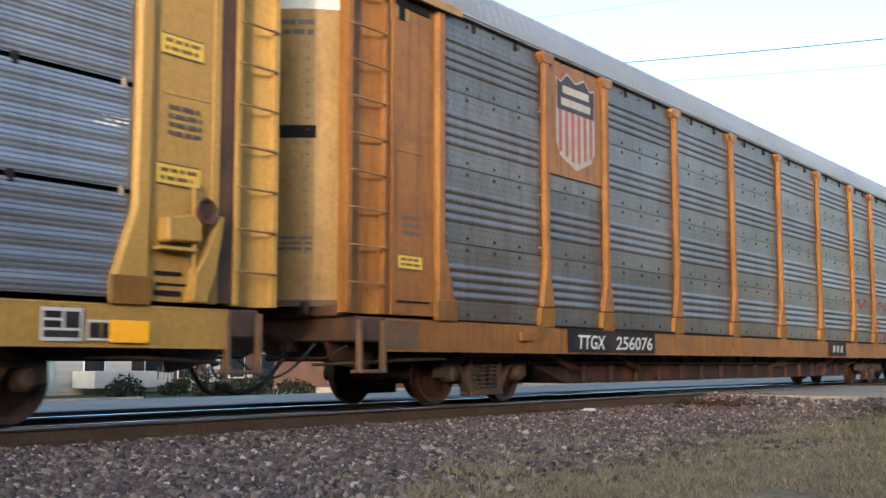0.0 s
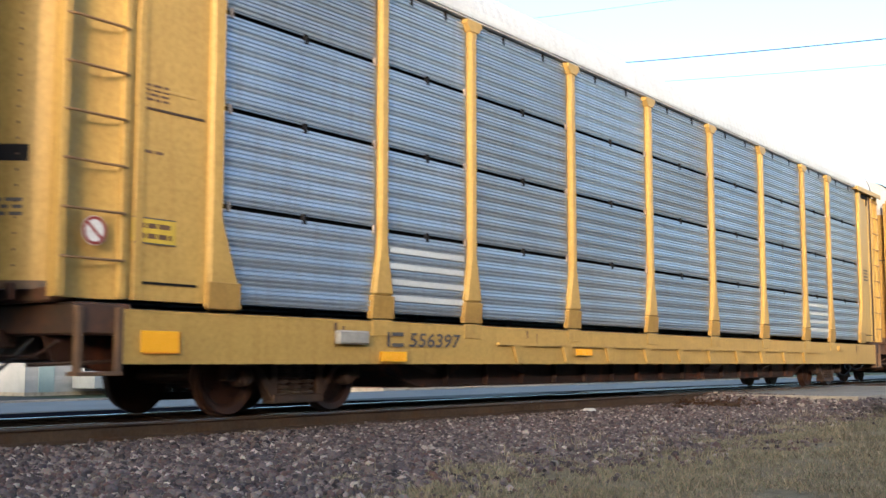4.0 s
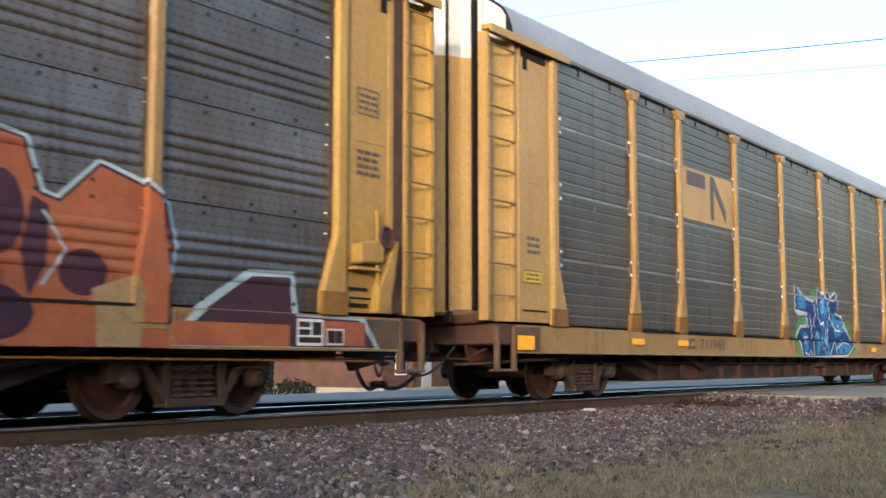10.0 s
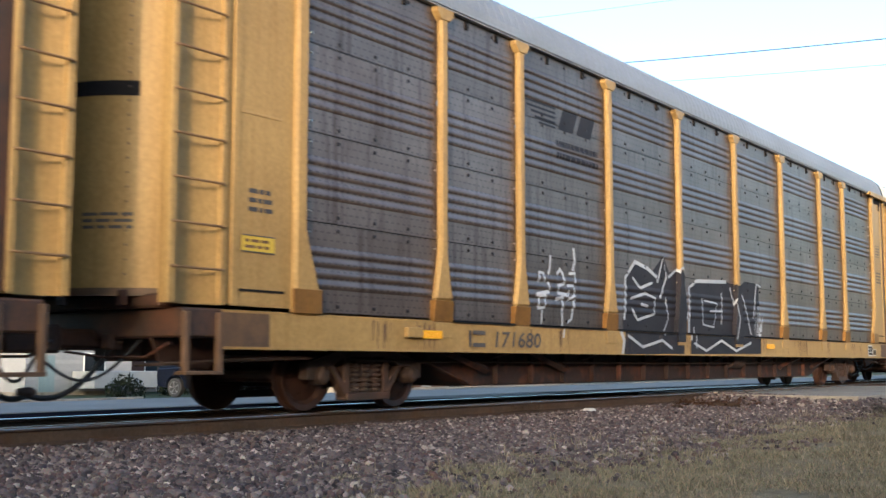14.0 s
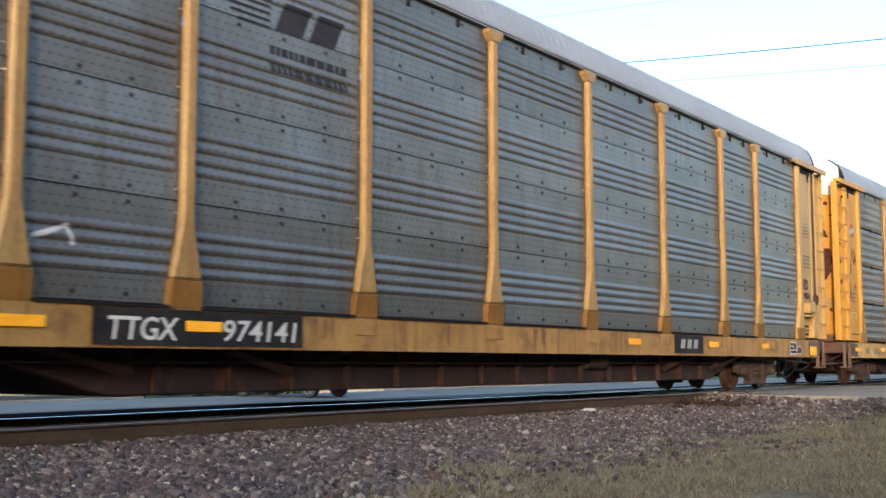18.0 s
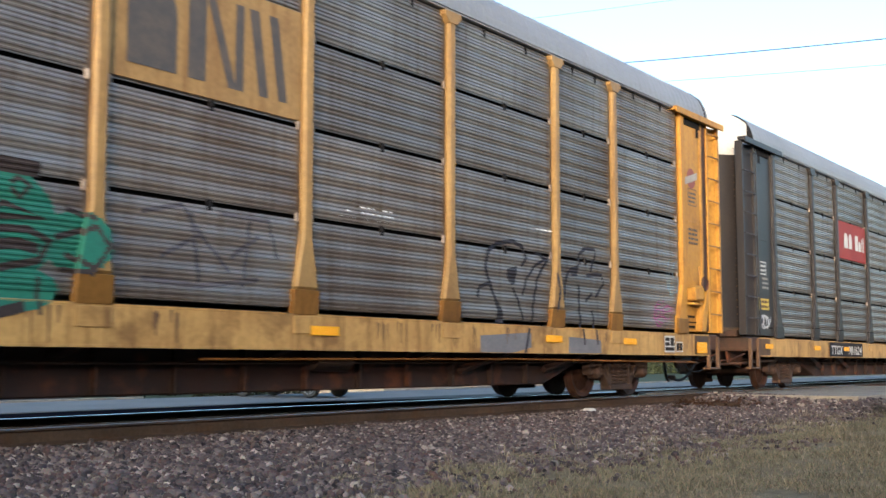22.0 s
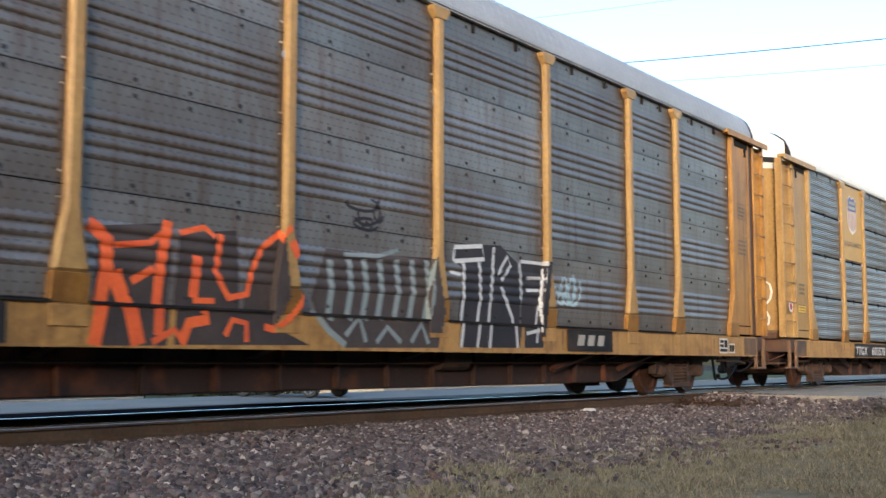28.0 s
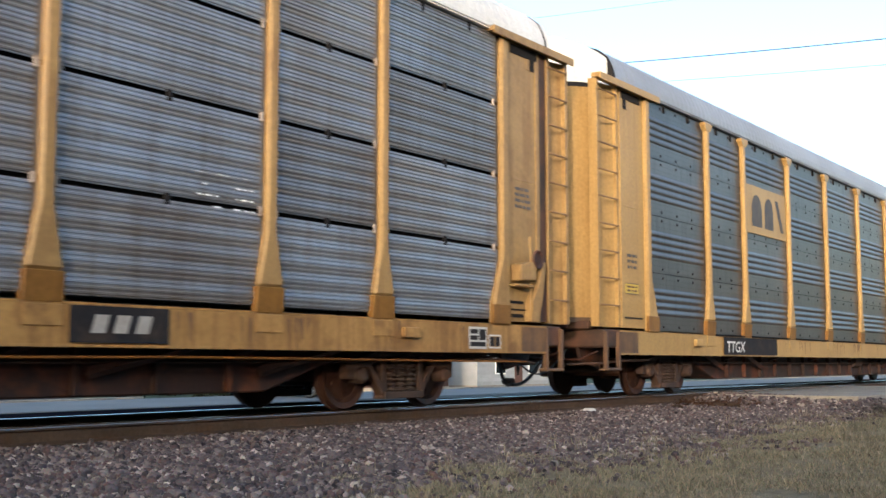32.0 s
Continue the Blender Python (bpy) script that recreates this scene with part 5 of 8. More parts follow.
            flow.append(poly((xq - w, top), (xq - w * 0.5, low), (xq + w * 0.3, low - 0.0), (xq + w, top)))
        part("rust_run", decal(join(*flow), "rust_wash", SILL_Y - 0.003 - 0.001 * (i % 2)), car, label="runs of rust down the sill")["kind"] = "stuff"

    def far_side():
        m = Mesh().box(-13.0, 13.0, 1.5, 1.532, z0, z1)
        rows = [[(x, 1.478 - y, ROW_Z + r * ROW_H + z) for x in (-11.75, 11.75)] for r in range(4) for z, y in rel.nodes[:: 3]]
        m.sheet(rows)
        for x in POSTS:
            m.box(x - 0.09, x + 0.09, 1.47, 1.56, 1.14, 5.34)
        for s in (-1, 1):
            m.box(min(s * 11.7, s * 13.7), max(s * 11.7, s * 13.7), 1.46, 1.5, 1.18, 5.36)
        m.box(-13.6, 13.6, 1.46, 1.56, 5.34, 5.42)
        return m.done(wall)
    part("far_wall", cached(("far", style, wall), far_side), car)
    # roof
    part("roof", roof_mesh(spec["roof"]), car)

    def eave():
        m = Mesh().box(-13.05, 13.05, -1.555, -1.46, 5.375, 5.425)
        m.box(-13.05, 13.05, -1.575, -1.55, 5.40, 5.44)
        return m.done(spec["roof"])
    part("eave_rail", cached(("eave", spec["roof"]), eave), car)
    # near-black strip puts the shade below the eave into colour
    part("eave_shade_strip", cached("eavegap", lambda: Mesh().box(-11.7, 11.7, -1.47, -1.44, 5.33, 5.376).done("dark_gap")), car, label="dark strip painted as shade under the eave")
    for (xa, xb) in BAYS:
        for q in (0.3, 0.72):
            part("eave_clip", cached("eave_clip", lambda: Mesh().box(-0.03, 0.03, -0.02, 0.02, -0.11, 0.03).done("dark_gap", bevel=0.006)), car, (xa + (xb - xa) * q, -1.485, 5.34))
    # panels
    for b, (xa, xb) in enumerate(BAYS):
        for r in range(4):
            mat = wall
            if (b, r) in spec.get("bright", ()):
                # pale strips stand for daylight seen through gaps in the wall
                for q in range(4):
                    part("daylight_strip", Mesh().box(xa + 0.1, xb - 0.1, WALL_Y - 0.034, WALL_Y - 0.02, ROW_Z + 0.2 + 0.2 * q, ROW_Z + 0.275 + 0.2 * q).done("steel_and_daylight", bevel=0.004), car, label="bright strip painted as daylight through a wall gap")
            part("panel", panel_mesh(style, xb - xa, mat), car, (xa, WALL_Y, ROW_Z + r * ROW_H))
    for r in (1, 2, 3):
        part("joint_backing", cached("joint_backing", lambda: Mesh().box(-11.7, 11.7, -1.40, -1.39, -0.06, 0.10).done("dark_gap")), car, (0, 0, ROW_Z + r * ROW_H), "dark gap between the panels")
    # fixings along the joints
    if style == "fine":
        for (xa, xb) in BAYS:
            for r in (1, 2, 3):
                part("clip", cached("clip", lambda: Mesh().box(-0.035, 0.035, -0.02, 0.012, -0.045, 0.07).done("dark_gap", bevel=0.006)), car, (0.5 * (xa + xb), WALL_Y, ROW_Z + r * ROW_H))
        for x in POSTS + (-11.75, 11.75):
            for r in (1, 2, 3):
                for sx in ((-1, 1) if abs(x) < 11 else ((1,) if x < 0 else (-1,))):
                    part("clamp", cached("clamp", lambda: Mesh().box(-0.022, 0.022, -0.03, 0.004, -0.055, 0.055).done("clamp_zinc", bevel=0.008)), car, (x + sx * 0.125, WALL_Y - 0.002, ROW_Z + r * ROW_H + 0.02))
    if style == "lip":
        for x in POSTS + (-11.75, 11.75):
            for r in (1, 2, 3):
                for sx in (-1, 1):
                    if abs(x + sx * 0.13) < 11.9:
                        part("bracket", cached("brk", lambda: Mesh().box(-0.05, 0.05, -0.03, 0.0, -0.12, 0.12).done("steel_dark", bevel=0.008)), car, (x + sx * 0.13, WALL_Y - 0.012, ROW_Z + r * ROW_H))
                        for dz in (-0.11, 0.11):
                            part("bolt_head", cached("bolt", lambda: Mesh().box(-0.025, 0.025, -0.045, -0.02, -0.025, 0.025).done("paint_white", bevel=0.008)), car, (x + sx * 0.13, WALL_Y - 0.01, ROW_Z + r * ROW_H + dz))
        for r in (1, 2, 3):
            part("joint_strip", cached("strip", lambda: Mesh().box(-11.7, 11.7, -1.502, -1.48, -0.03, 0.012).done("steel_grey")), car, (0, 0, ROW_Z + r * ROW_H), "pale joint strip between the panels")
        for (xa, xb) in BAYS:
            part("batten", cached(("batten", wall), lambda: Mesh().box(-0.02, 0.02, -0.005, 0.004, 0, 4.15).done("steel_dark")), car, (0.5 * (xa + xb), WALL_Y - 0.014, ROW_Z + 0.01))
    if style == "wide":
        def rivets():
            m = Mesh()
            for (xa, xb) in BAYS:
                for i in range(3 if xb - xa > 2.3 else 2):
                    x = xa + (xb - xa) * (0.24 + 0.26 * i) if xb - xa > 2.3 else xa + (xb - xa) * (0.33 + 0.33 * i)
                    for r in range(5):
                        for q in (-0.075, 0.085):
                            z = ROW_Z + r * ROW_H + q
                            if 1.2 < z < 5.3:
                                m.lathe([(0.0, WALL_Y - 0.014), (0.023, WALL_Y - 0.011), (0.028, WALL_Y + 0.004)], n=6, at=(x, 0, z))
            return m.done("spray_black")
        part("rivets", cached("rivets", rivets), car)["kind"] = "stuff"
        for x in POSTS + (-11.75, 11.75):
            for r in (1, 2, 3):
                for sx in ((-1, 1) if abs(x) < 11 else ((1,) if x < 0 else (-1,))):
                    for dz in (-0.12, 0.12):
                        part("bolt_head", cached(("bolt_small", abs(x) > 11), lambda: Mesh().box(-0.011, 0.011, -0.025, 0.004, -0.011, 0.011).done("steel_and_daylight" if abs(x) > 11 else "clamp_zinc", bevel=0.004)), car, (x + sx * 0.115, WALL_Y - 0.002, ROW_Z + r * ROW_H + dz))
    for x in POSTS:
        p = part("post", post_mesh(post, spec.get("flare", 2.05)), car, (x, 0, 0))
        part("sill_pad", cached(("sill_pad", spec["sill"]), lambda: Mesh().box(-0.2, 0.2, SILL_Y - 0.014, SILL_Y, 0.93, 1.125).done(spec["sill"], bevel=0.004)), p)
        part("post_foot", foot_mesh(spec.get("foot", "foot_brown_shade")), p)
        part("post_cap", cached(("cap", post), lambda: Mesh().prism([(-0.19, 5.36), (-0.19, 5.30), (-0.1, 5.2), (0.1, 5.2), (0.19, 5.30), (0.19, 5.36)][::-1], -1.585, -1.47).done(post, bevel=0.005)), p)
    for s in (-1, 1):
        build_end(car, s, spec)
        build_truck(car, s * 10.07)
    # lettering on the end panels
    for xa, xb, za, zb, lines, mat in spec.get("lead_stencil", ((-12.62, -12.25, 2.2, 2.5, 3, spec.get("ink", "paint_ink")),)):
        part("stencil", decal(bars(xa, xb, za, zb, lines, k * 5 + 1), mat, -1.511), car)["kind"] = "stuff"
    if "panel_seam" in spec:
        part("panel_seam", Mesh().box(-12.86, -12.0, -1.516, -1.5, spec["panel_seam"] - 0.012, spec["panel_seam"] + 0.012).done("end_grime_shade"), car, label="dark seam across the end panel")
    part("stencil", decal(bars(12.16, 12.6, 2.85, 3.2, 4, k * 5 + 2), spec.get("ink", "paint_ink"), -1.517), car)["kind"] = "stuff"
    if k in (3, 4, 5, 6, 7, 9):
        part("stencil_box", decal(frame_rect(12.16, 12.58, 3.62, 3.95, 0.014), spec.get("ink", "paint_ink"), -1.517), car, label="outlined stencil box")
        part("stencil", decal(bars(12.2, 12.54, 3.66, 3.9, 3, k + 60), spec.get("ink", "paint_ink"), -1.518), car)["kind"] = "stuff"
    for xa, xb, za, zb in spec.get("labels", ((-12.72, -12.22, 1.78, 1.97),)):
        lab = part("warning_label", decal(rect(xa, xb, za, zb), "sign_yellow", -1.516), car, label="yellow warning label")
        part("label_border", decal(join(rect(xa, xb, zb - 0.014, zb), rect(xa, xb, za, za + 0.014)), "paint_ink", -1.519), lab)
        part("label_print", decal(bars(xa + 0.05, xb - 0.05, za + 0.03, zb - 0.03, 2, k + 9), "rust_wash", -1.519), lab)
    # sill markings
    yS = SILL_Y - 0.022
    for x in spec.get("refl", ()):
        part("reflector", cached("refl_small", lambda: Mesh().box(0, 0.48, -0.006, 0.0, 0, 0.105).done("reflector", bevel=0.002)), car, (x, yS, 0.915))
    for x in spec.get("refl_big", ()):
        part("reflector", cached("refl_big", lambda: Mesh().box(0, 0.47, -0.006, 0.0, 0, 0.21).done("reflector", bevel=0.002)), car, (x, yS - 0.01, 0.79 if z0 > 0.7 else 0.70))
    if spec.get("plate"):
        xa, xb = spec["plate"]
        part("number_board", decal(rect(xa, xb, z0 + 0.015, z1 - 0.02), "paint_black", yS), car, label="black painted number field")
    for body, xa, xb, za, zb, mat in spec.get("sill_text", ()):
        part("lettering", decal(letters(body, xa, xb, za, zb, 0.012, 0.12), mat, yS - 0.004), car)
    if spec.get("mark"):
        xa, xb, za, zb, mat = spec["mark"]
        h = zb - za
        part("owner_mark", decal(join(rect(xa, xa + 0.05, za, zb), rect(xa + 0.09, xb, za, za + h * 0.25), rect(xa + 0.09, xb, zb - h * 0.25, zb)), mat, yS - 0.004), car)
    if spec.get("logo_board"):
        xa, xb = spec["logo_board"]
        brd = part("owner_board", decal(rect(xa, xb, z0 + 0.03, z1 - 0.02), "paint_black", yS), car, label="black board with a pale emblem")
        w, za, zb = xb - xa, z0 + 0.12, z1 - 0.1
        sl = 0.05
        strokes = []
        for c in (0.2, 0.42, 0.64):
            strokes.append(poly((xa + w * c, za), (xa + w * (c + 0.14), za), (xa + w * (c + 0.14) + sl, zb), (xa + w * c + sl, zb)))
        part("emblem", decal(join(*strokes), "paint_faded", yS - 0.004), brd)
    px = spec.get("placard", 10.9)
    if px is not None:
        pl = part("placard", decal(rect(px, px + 0.44, z0 + 0.04, z1 - 0.05), "paint_white", yS - 0.003), car, label="black inspection placard ruled in white")
        lo, hi = z0 + 0.06, z1 - 0.07
        for q in range(3):
            part("placard_field", decal(rect(px + 0.03, px + (0.22 if q else 0.41), lo + (hi - lo) * q / 3 + 0.012, lo + (hi - lo) * (q + 1) / 3 - 0.012), "paint_black", yS - 0.005), pl)
        part("placard_field", decal(rect(px + 0.25, px + 0.41, lo + (hi - lo) / 3 + 0.012, hi - 0.012), "paint_black", yS - 0.005), pl)
        part("placard_field", decal(frame_rect(px + 0.49, px + 0.80, z0 + 0.05, z0 + 0.24, 0.02), "paint_white", yS - 0.003), pl)
        for q in (0.52, 0.66):
            part("placard_field", decal(rect(px + q, px + q + 0.11, z0 + 0.08, z0 + 0.21), "paint_black", yS - 0.004), pl)
    part("jack_pad", cached(("jack", spec["sill"]), lambda: Mesh().box(-0.16, 0.16, -0.07, 0.0, 0, 0.13).done(spec["sill"], bevel=0.01)), car, (-9.75 if k % 2 else 9.6, SILL_Y, 0.92))
    return car


def shield(xa, xb, za, zb):
    """Outline of a heraldic shield."""
    w, h = xb - xa, zb - za
    rim = [(0.0, 0.93), (0.12, 0.9), (0.28, 1.0), (0.5, 0.93), (0.72, 1.0), (0.88, 0.9), (1.0, 0.93), (0.97, 0.8), (1.0, 0.6), (1.0, 0.25), (0.9, 0.12), (0.7, 0.06), (0.5, 0.0), (0.3, 0.06), (0.1, 0.12), (0.0, 0.25), (0.0, 0.6), (0.03, 0.8)]
    return [(xa + a * w, za + b * h) for a, b in rim]


def build_shield(car, xa, xb, za, zb, y, faded=False):
    s = part("emblem", decal(poly(*shield(xa, xb, za, zb)), "paint_white" if not faded else "paint_faded", y), car, label="shield emblem with red stripes and a dark blue top")
    w, h = xb - xa, zb - za
    for k in range(6):
        x = xa + w * (0.06 + k * 0.158)
        lo = za + h * (0.05 + 0.10 * abs(k - 2.5) / 2.5)
        part("stripe", decal(rect(x, x + w * 0.08, lo + 0.02, za + h * 0.6), "paint_red_faded", y - 0.004), s)
    part("chief", decal(poly(*[(min(max(x, xa + 0.03), xb - 0.03), max(z - 0.03, za + h * 0.6)) for x, z in shield(xa, xb, za, zb) if z >= za + h * 0.59]), "paint_blue" if not faded else "spray_ink", y - 0.004), s)
    for a, lo, hi in ((0.16, 0.78, 0.86), (0.12, 0.65, 0.73)):
        part("chief_bar", decal(rect(xa + w * a, xb - w * a, za + h * lo, za + h * hi), "paint_faded", y - 0.008), s)


def covers(flat, x, z):
    """Whether a flat shape covers the point (x, z)."""
    pts, faces = flat
    for f in faces:
        inside = False
        for i, j in zip(f, f[-1:] + f[:-1]):
            (xa, za), (xb, zb) = pts[i], pts[j]
            if (za > z) != (zb > z) and x < (xb - xa) * (z - za) / (zb - za) + xa:
                inside = not inside
        if inside:
            return True
    return False


def over_post(layers, x, flare, car):
    """Carries a sprayed picture over the face and the leading side of a post at x, in small patches of paint."""
    near = []
    for pts, faces in (l[0] for l in layers):
        near.append((pts, [f for f in faces if min(pts[i][0] for i in f) < x + 0.24 and max(pts[i][0] for i in f) > x - 0.34]))
    found = {}
    step = 0.022

    def skin(z):
        half = 0.218 if z < 1.42 else 0.09 + 0.12 * (flare - z) / (flare - 1.42) if z < flare else 0.09
        return half, -1.576 if z >= 1.42 else -1.576 + 0.012 * min(1.0, (1.42 - z) / 0.28)
    for iz in range(int(2.2 / step)):
        z = 0.99 + iz * step
        (ha, ya), (hb, yb) = skin(z), skin(z + step)
        cells = [(q / 12, (q + 1) / 12, None) for q in range(12)] + [(None, None, q) for q in range(4)]
        for a, b, side in cells:
            px = x - ha + 2 * ha * (a + b) / 2 if side is None else x - ha - 0.01 - 0.022 * (3 - side)
            for flat, (_, mat) in zip(near[::-1], layers[::-1]):
                if covers(flat, px, z + step / 2):
                    if side is None:
                        quad = [(x - ha + 2 * ha * a, ya, z), (x - ha + 2 * ha * b, ya, z), (x - hb + 2 * hb * b, yb, z + step), (x - hb + 2 * hb * a, yb, z + step)]
                    else:
                        d0, d1 = 0.025 * side, 0.025 * side + 0.025
                        quad = [(x - ha, ya + d0, z), (x - ha, ya + d1, z), (x - hb, yb + d1, z + step), (x - hb, yb + d0, z + step)]
                    found.setdefault(mat, Mesh()).add(quad, [(0, 1, 2, 3)])
                    break
    for mat, m in found.items():
        part("overspray", m.done(mat), car, label="spray paint carried over the post")["kind"] = "stuff"


def piece(car, name, label, layers, style, posts=()):
    """A sprayed picture: layers of (flat shape, material), the first one lowest; it runs on over the posts named."""
    top = None
    flare = SPECS[CARS.index(car)].get("flare", 2.05)
    layers = [(([(x, max(z, 0.75)) for x, z in pts], faces), mat) for (pts, faces), mat in layers]
    for x in posts:
        over_post(layers, x, flare, car)
    for i, (flat, mat) in enumerate(layers):
        ob = part(name if top is None else "paint_layer", decal(flat, mat, -0.003 * i - 0.001, RELIEFS[style]), car if top is None else top, label=label if top is None else "")
        top = top or ob
    return top


SPECS = [
    dict(label="yellow freight car with clean silver corrugated sides", style="fine", wall="steel_silver", end="yellow_clean", sill="yellow_clean", roof="roof_grey", brake=True,
         labels=((12.05, 12.61, 3.68, 3.9), (12.03, 12.6, 2.36, 2.58)), refl_big=(11.48,), placard=10.75),
    dict(label="weathered brown freight car with a faded shield emblem", style="wide", wall="steel_brown", end="yellow_brown", sill="yellow_brown", roof="roof_grey", slots=(3.35,), header="yellow_worn", door="yellow_worn",
         plate=(-8.49, -5.36), sill_text=(("TTGX", -8.16, -7.25, 0.82, 1.045, "paint_white"), ("256076", -6.87, -5.48, 0.82, 1.045, "paint_white")), logo_board=(4.71, 6.15), refl=(), flare=2.0, door_cap=4.98),
    dict(label="clean silver-sided yellow freight car with a deep folded sill", style="fine", wall="steel_fresh", end="yellow_fresh", post="yellow_fresh", foot="yellow_clean", sill="yellow_fresh", roof="roof_white", fold=True, sill_z=(0.60, 1.1), slots=(4.2, 2.48), door_cap=4.75,
         mark=(-9.0, -8.67, 0.8, 0.98, "paint_ink"), sill_text=(("556397", -8.56, -7.42, 0.8, 0.98, "paint_ink"),), refl_big=(-12.79,), bright=((1, 0), (7, 0)), panel_seam=3.09, lead_stencil=((-12.8, -12.47, 3.16, 3.35, 4, "step_brown"), (-12.76, -12.52, 2.63, 2.69, 1, "step_brown")), labels=((-12.88, -12.35, 1.75, 2.01),), placard=None),
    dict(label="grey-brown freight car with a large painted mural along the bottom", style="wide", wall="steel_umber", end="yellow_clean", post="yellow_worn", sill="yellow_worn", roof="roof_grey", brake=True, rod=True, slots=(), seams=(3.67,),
         plate=(-7.9, -4.95), sill_text=(("TTGX", -7.75, -6.75, 0.82, 1.045, "paint_white"), ("980596", -6.45, -5.09, 0.82, 1.045, "paint_white")), placard=11.1),
    dict(label="dark grey freight car with pale joint strips and a blue mural", style="lip", wall="steel_slate", end="yellow_pale", post="yellow_worn", sill="yellow_worn", roof="roof_grey", door_style="folded", slots=(), flare=1.9,
         sill_text=(("711945", -6.35, -5.12, 0.87, 1.06, "paint_ink"),), mark=(-6.92, -6.6, 0.87, 1.06, "paint_ink"), refl=(-9.27, -7.39, 5.51, 8.73), refl_big=(-12.99, 12.16), placard=10.98),
    dict(label="dark brown freight car with white outlined lettering", style="wide", wall="steel_dark", end="yellow_pale", sill="yellow_pale", roof="roof_grey", slots=(3.35,), door_cap=5.0,
         sill_text=(("171680", -7.85, -6.6, 0.82, 1.045, "paint_ink"),), mark=(-8.5, -8.1, 0.82, 1.045, "paint_ink"), refl=(-9.6, 3.0)),
    dict(label="grey-brown freight car with pale scrawls near its end", style="wide", wall="steel_drab", end="yellow_pale", post="yellow_worn", sill="yellow_sill", roof="roof_grey", brake=True, slots=(), seams=(3.67,),
         plate=(-8.22, -5.4), sill_text=(("TTGX", -8.05, -7.2, 0.82, 1.045, "paint_white"), ("974141", -6.6, -5.5, 0.82, 1.045, "paint_white")), logo_board=(4.57, 5.9), refl=(-9.2, -7.1, 2.7, 6.19, 9.14), refl_big=(-12.9, 12.3)),
    dict(label="freight car with flaking rusty yellow ends and grey sides", style="fine", wall="steel_grey", end="yellow_rust", post="yellow_worn", sill="yellow_pale_sill", roof="roof_grey", brake=True, rod=True,
         plate=(-7.91, -5.15), sill_text=(("TTGX", -7.75, -6.95, 0.82, 1.045, "paint_white"), ("980694", -6.4, -5.3, 0.82, 1.045, "paint_white")), refl=(-12.6, -9.2, -4.2, 1.5, 6.72, 9.29), refl_big=(12.34,)),
    dict(label="freight car with black ends, grey ribbed sides and a red board", style="fine", wall="steel_grey", foot="black_worn", end="black_worn", post="black_worn", door_cap=5.1, slots=(3.3,), sill="yellow_pale_sill", roof="roof_grey", ink="paint_faded", header="black_worn",
         plate=(-8.1, -5.2), sill_text=(("TTGX", -7.95, -7.0, 0.82, 1.045, "paint_white"), ("981624", -6.5, -5.3, 0.82, 1.045, "paint_white")), refl=(-12.66, -9.3, -6.9, 2.2, 8.0), labels=((-12.88, -12.26, 1.75, 2.02),)),
    dict(label="weathered brown freight car with a slogan and sprayed murals", style="wide", lead_stencil=((-12.85, -12.45, 2.22, 2.3, 1, "rust_wash"),), wall="steel_brown", end="yellow_soiled", post="yellow_worn", sill="yellow_sill", roof="roof_grey", slots=(3.75,), door="yellow_worn",
         plate=(-8.42, -4.91), sill_text=(("TTGX", -8.2, -7.2, 0.82, 1.045, "paint_white"), ("971690", -6.6, -5.2, 0.82, 1.045, "paint_white")), logo_board=(4.8, 6.31), refl=()),
    dict(label="silver-brown freight car with finely ribbed sides and a shield board", style="fine", wall="steel_pale", end="yellow_worn", post="yellow_worn", sill="yellow_sill", roof="roof_white", brake=True, door="yellow_worn", rod=True, slots=(3.75,), door_cap=5.15, bands=((5.29, 5.42),),
         plate=(-8.4, -5.2), sill_text=(("TTGX", -8.28, -7.2, 0.82, 1.045, "paint_white"), ("603578", -6.75, -5.38, 0.82, 1.045, "paint_white")), logo_board=(4.54, 5.69), refl=()),
    dict(label="dark ribbed freight car with pale yellow ends and a yellow board", style="wide", wall="steel_coal", end="yellow_pale", post="yellow_pale", sill="yellow_pale", roof="roof_grey", slots=(), door="yellow_pale", door_cap=5.3, bands=((5.28, 5.36),),
         plate=(-8.46, -5.36), sill_text=(("TTGX", -8.3, -7.3, 0.82, 1.045, "paint_white"),)),
]
SLACK = (0, 0.02, -0.12, -0.03, 0.08, 0.06, -0.12, -0.03, 0.10, 0.0, 0.03, -0.15)
CARS = []
for k, spec in enumerate(SPECS):
    spec["seed"] = 20 + 3 * k
    CARS.append(build_car(k, spec))


def scrawl(xa, xb, za, zb, n, w, seed):
    r = random.Random(seed)
    out = []
    for _ in range(n):
        rx, rz = r.uniform(0.08, 0.3) * min(1.0, xb - xa), r.uniform(0.15, 0.5) * (zb - za)
        x, z = r.uniform(xa + rx, max(xa + rx, xb - rx)), r.uniform(za + rz, max(za + rz, zb - rz))
        a, sweep, lean = r.uniform(0, 6.28), r.choice((-1, 1)) * r.uniform(2.2, 5.0), r.uniform(-0.3, 0.5)
        pts = []
        for q in range(11):
            t = a + sweep * q / 10
            pts.append((x + rx * math.cos(t) * (1 + 0.05 * q) + lean * rz * math.sin(t), z + rz * math.sin(t)))
        out.append(ribbon(pts, w))
    return join(*out)


def board(car, name, label, xa, xb, za, zb, mat, y=-1.512):
    return part(name, Mesh().box(xa, xb, y, y + 0.03, za, zb).done(mat, bevel=0.003), car, label=label)


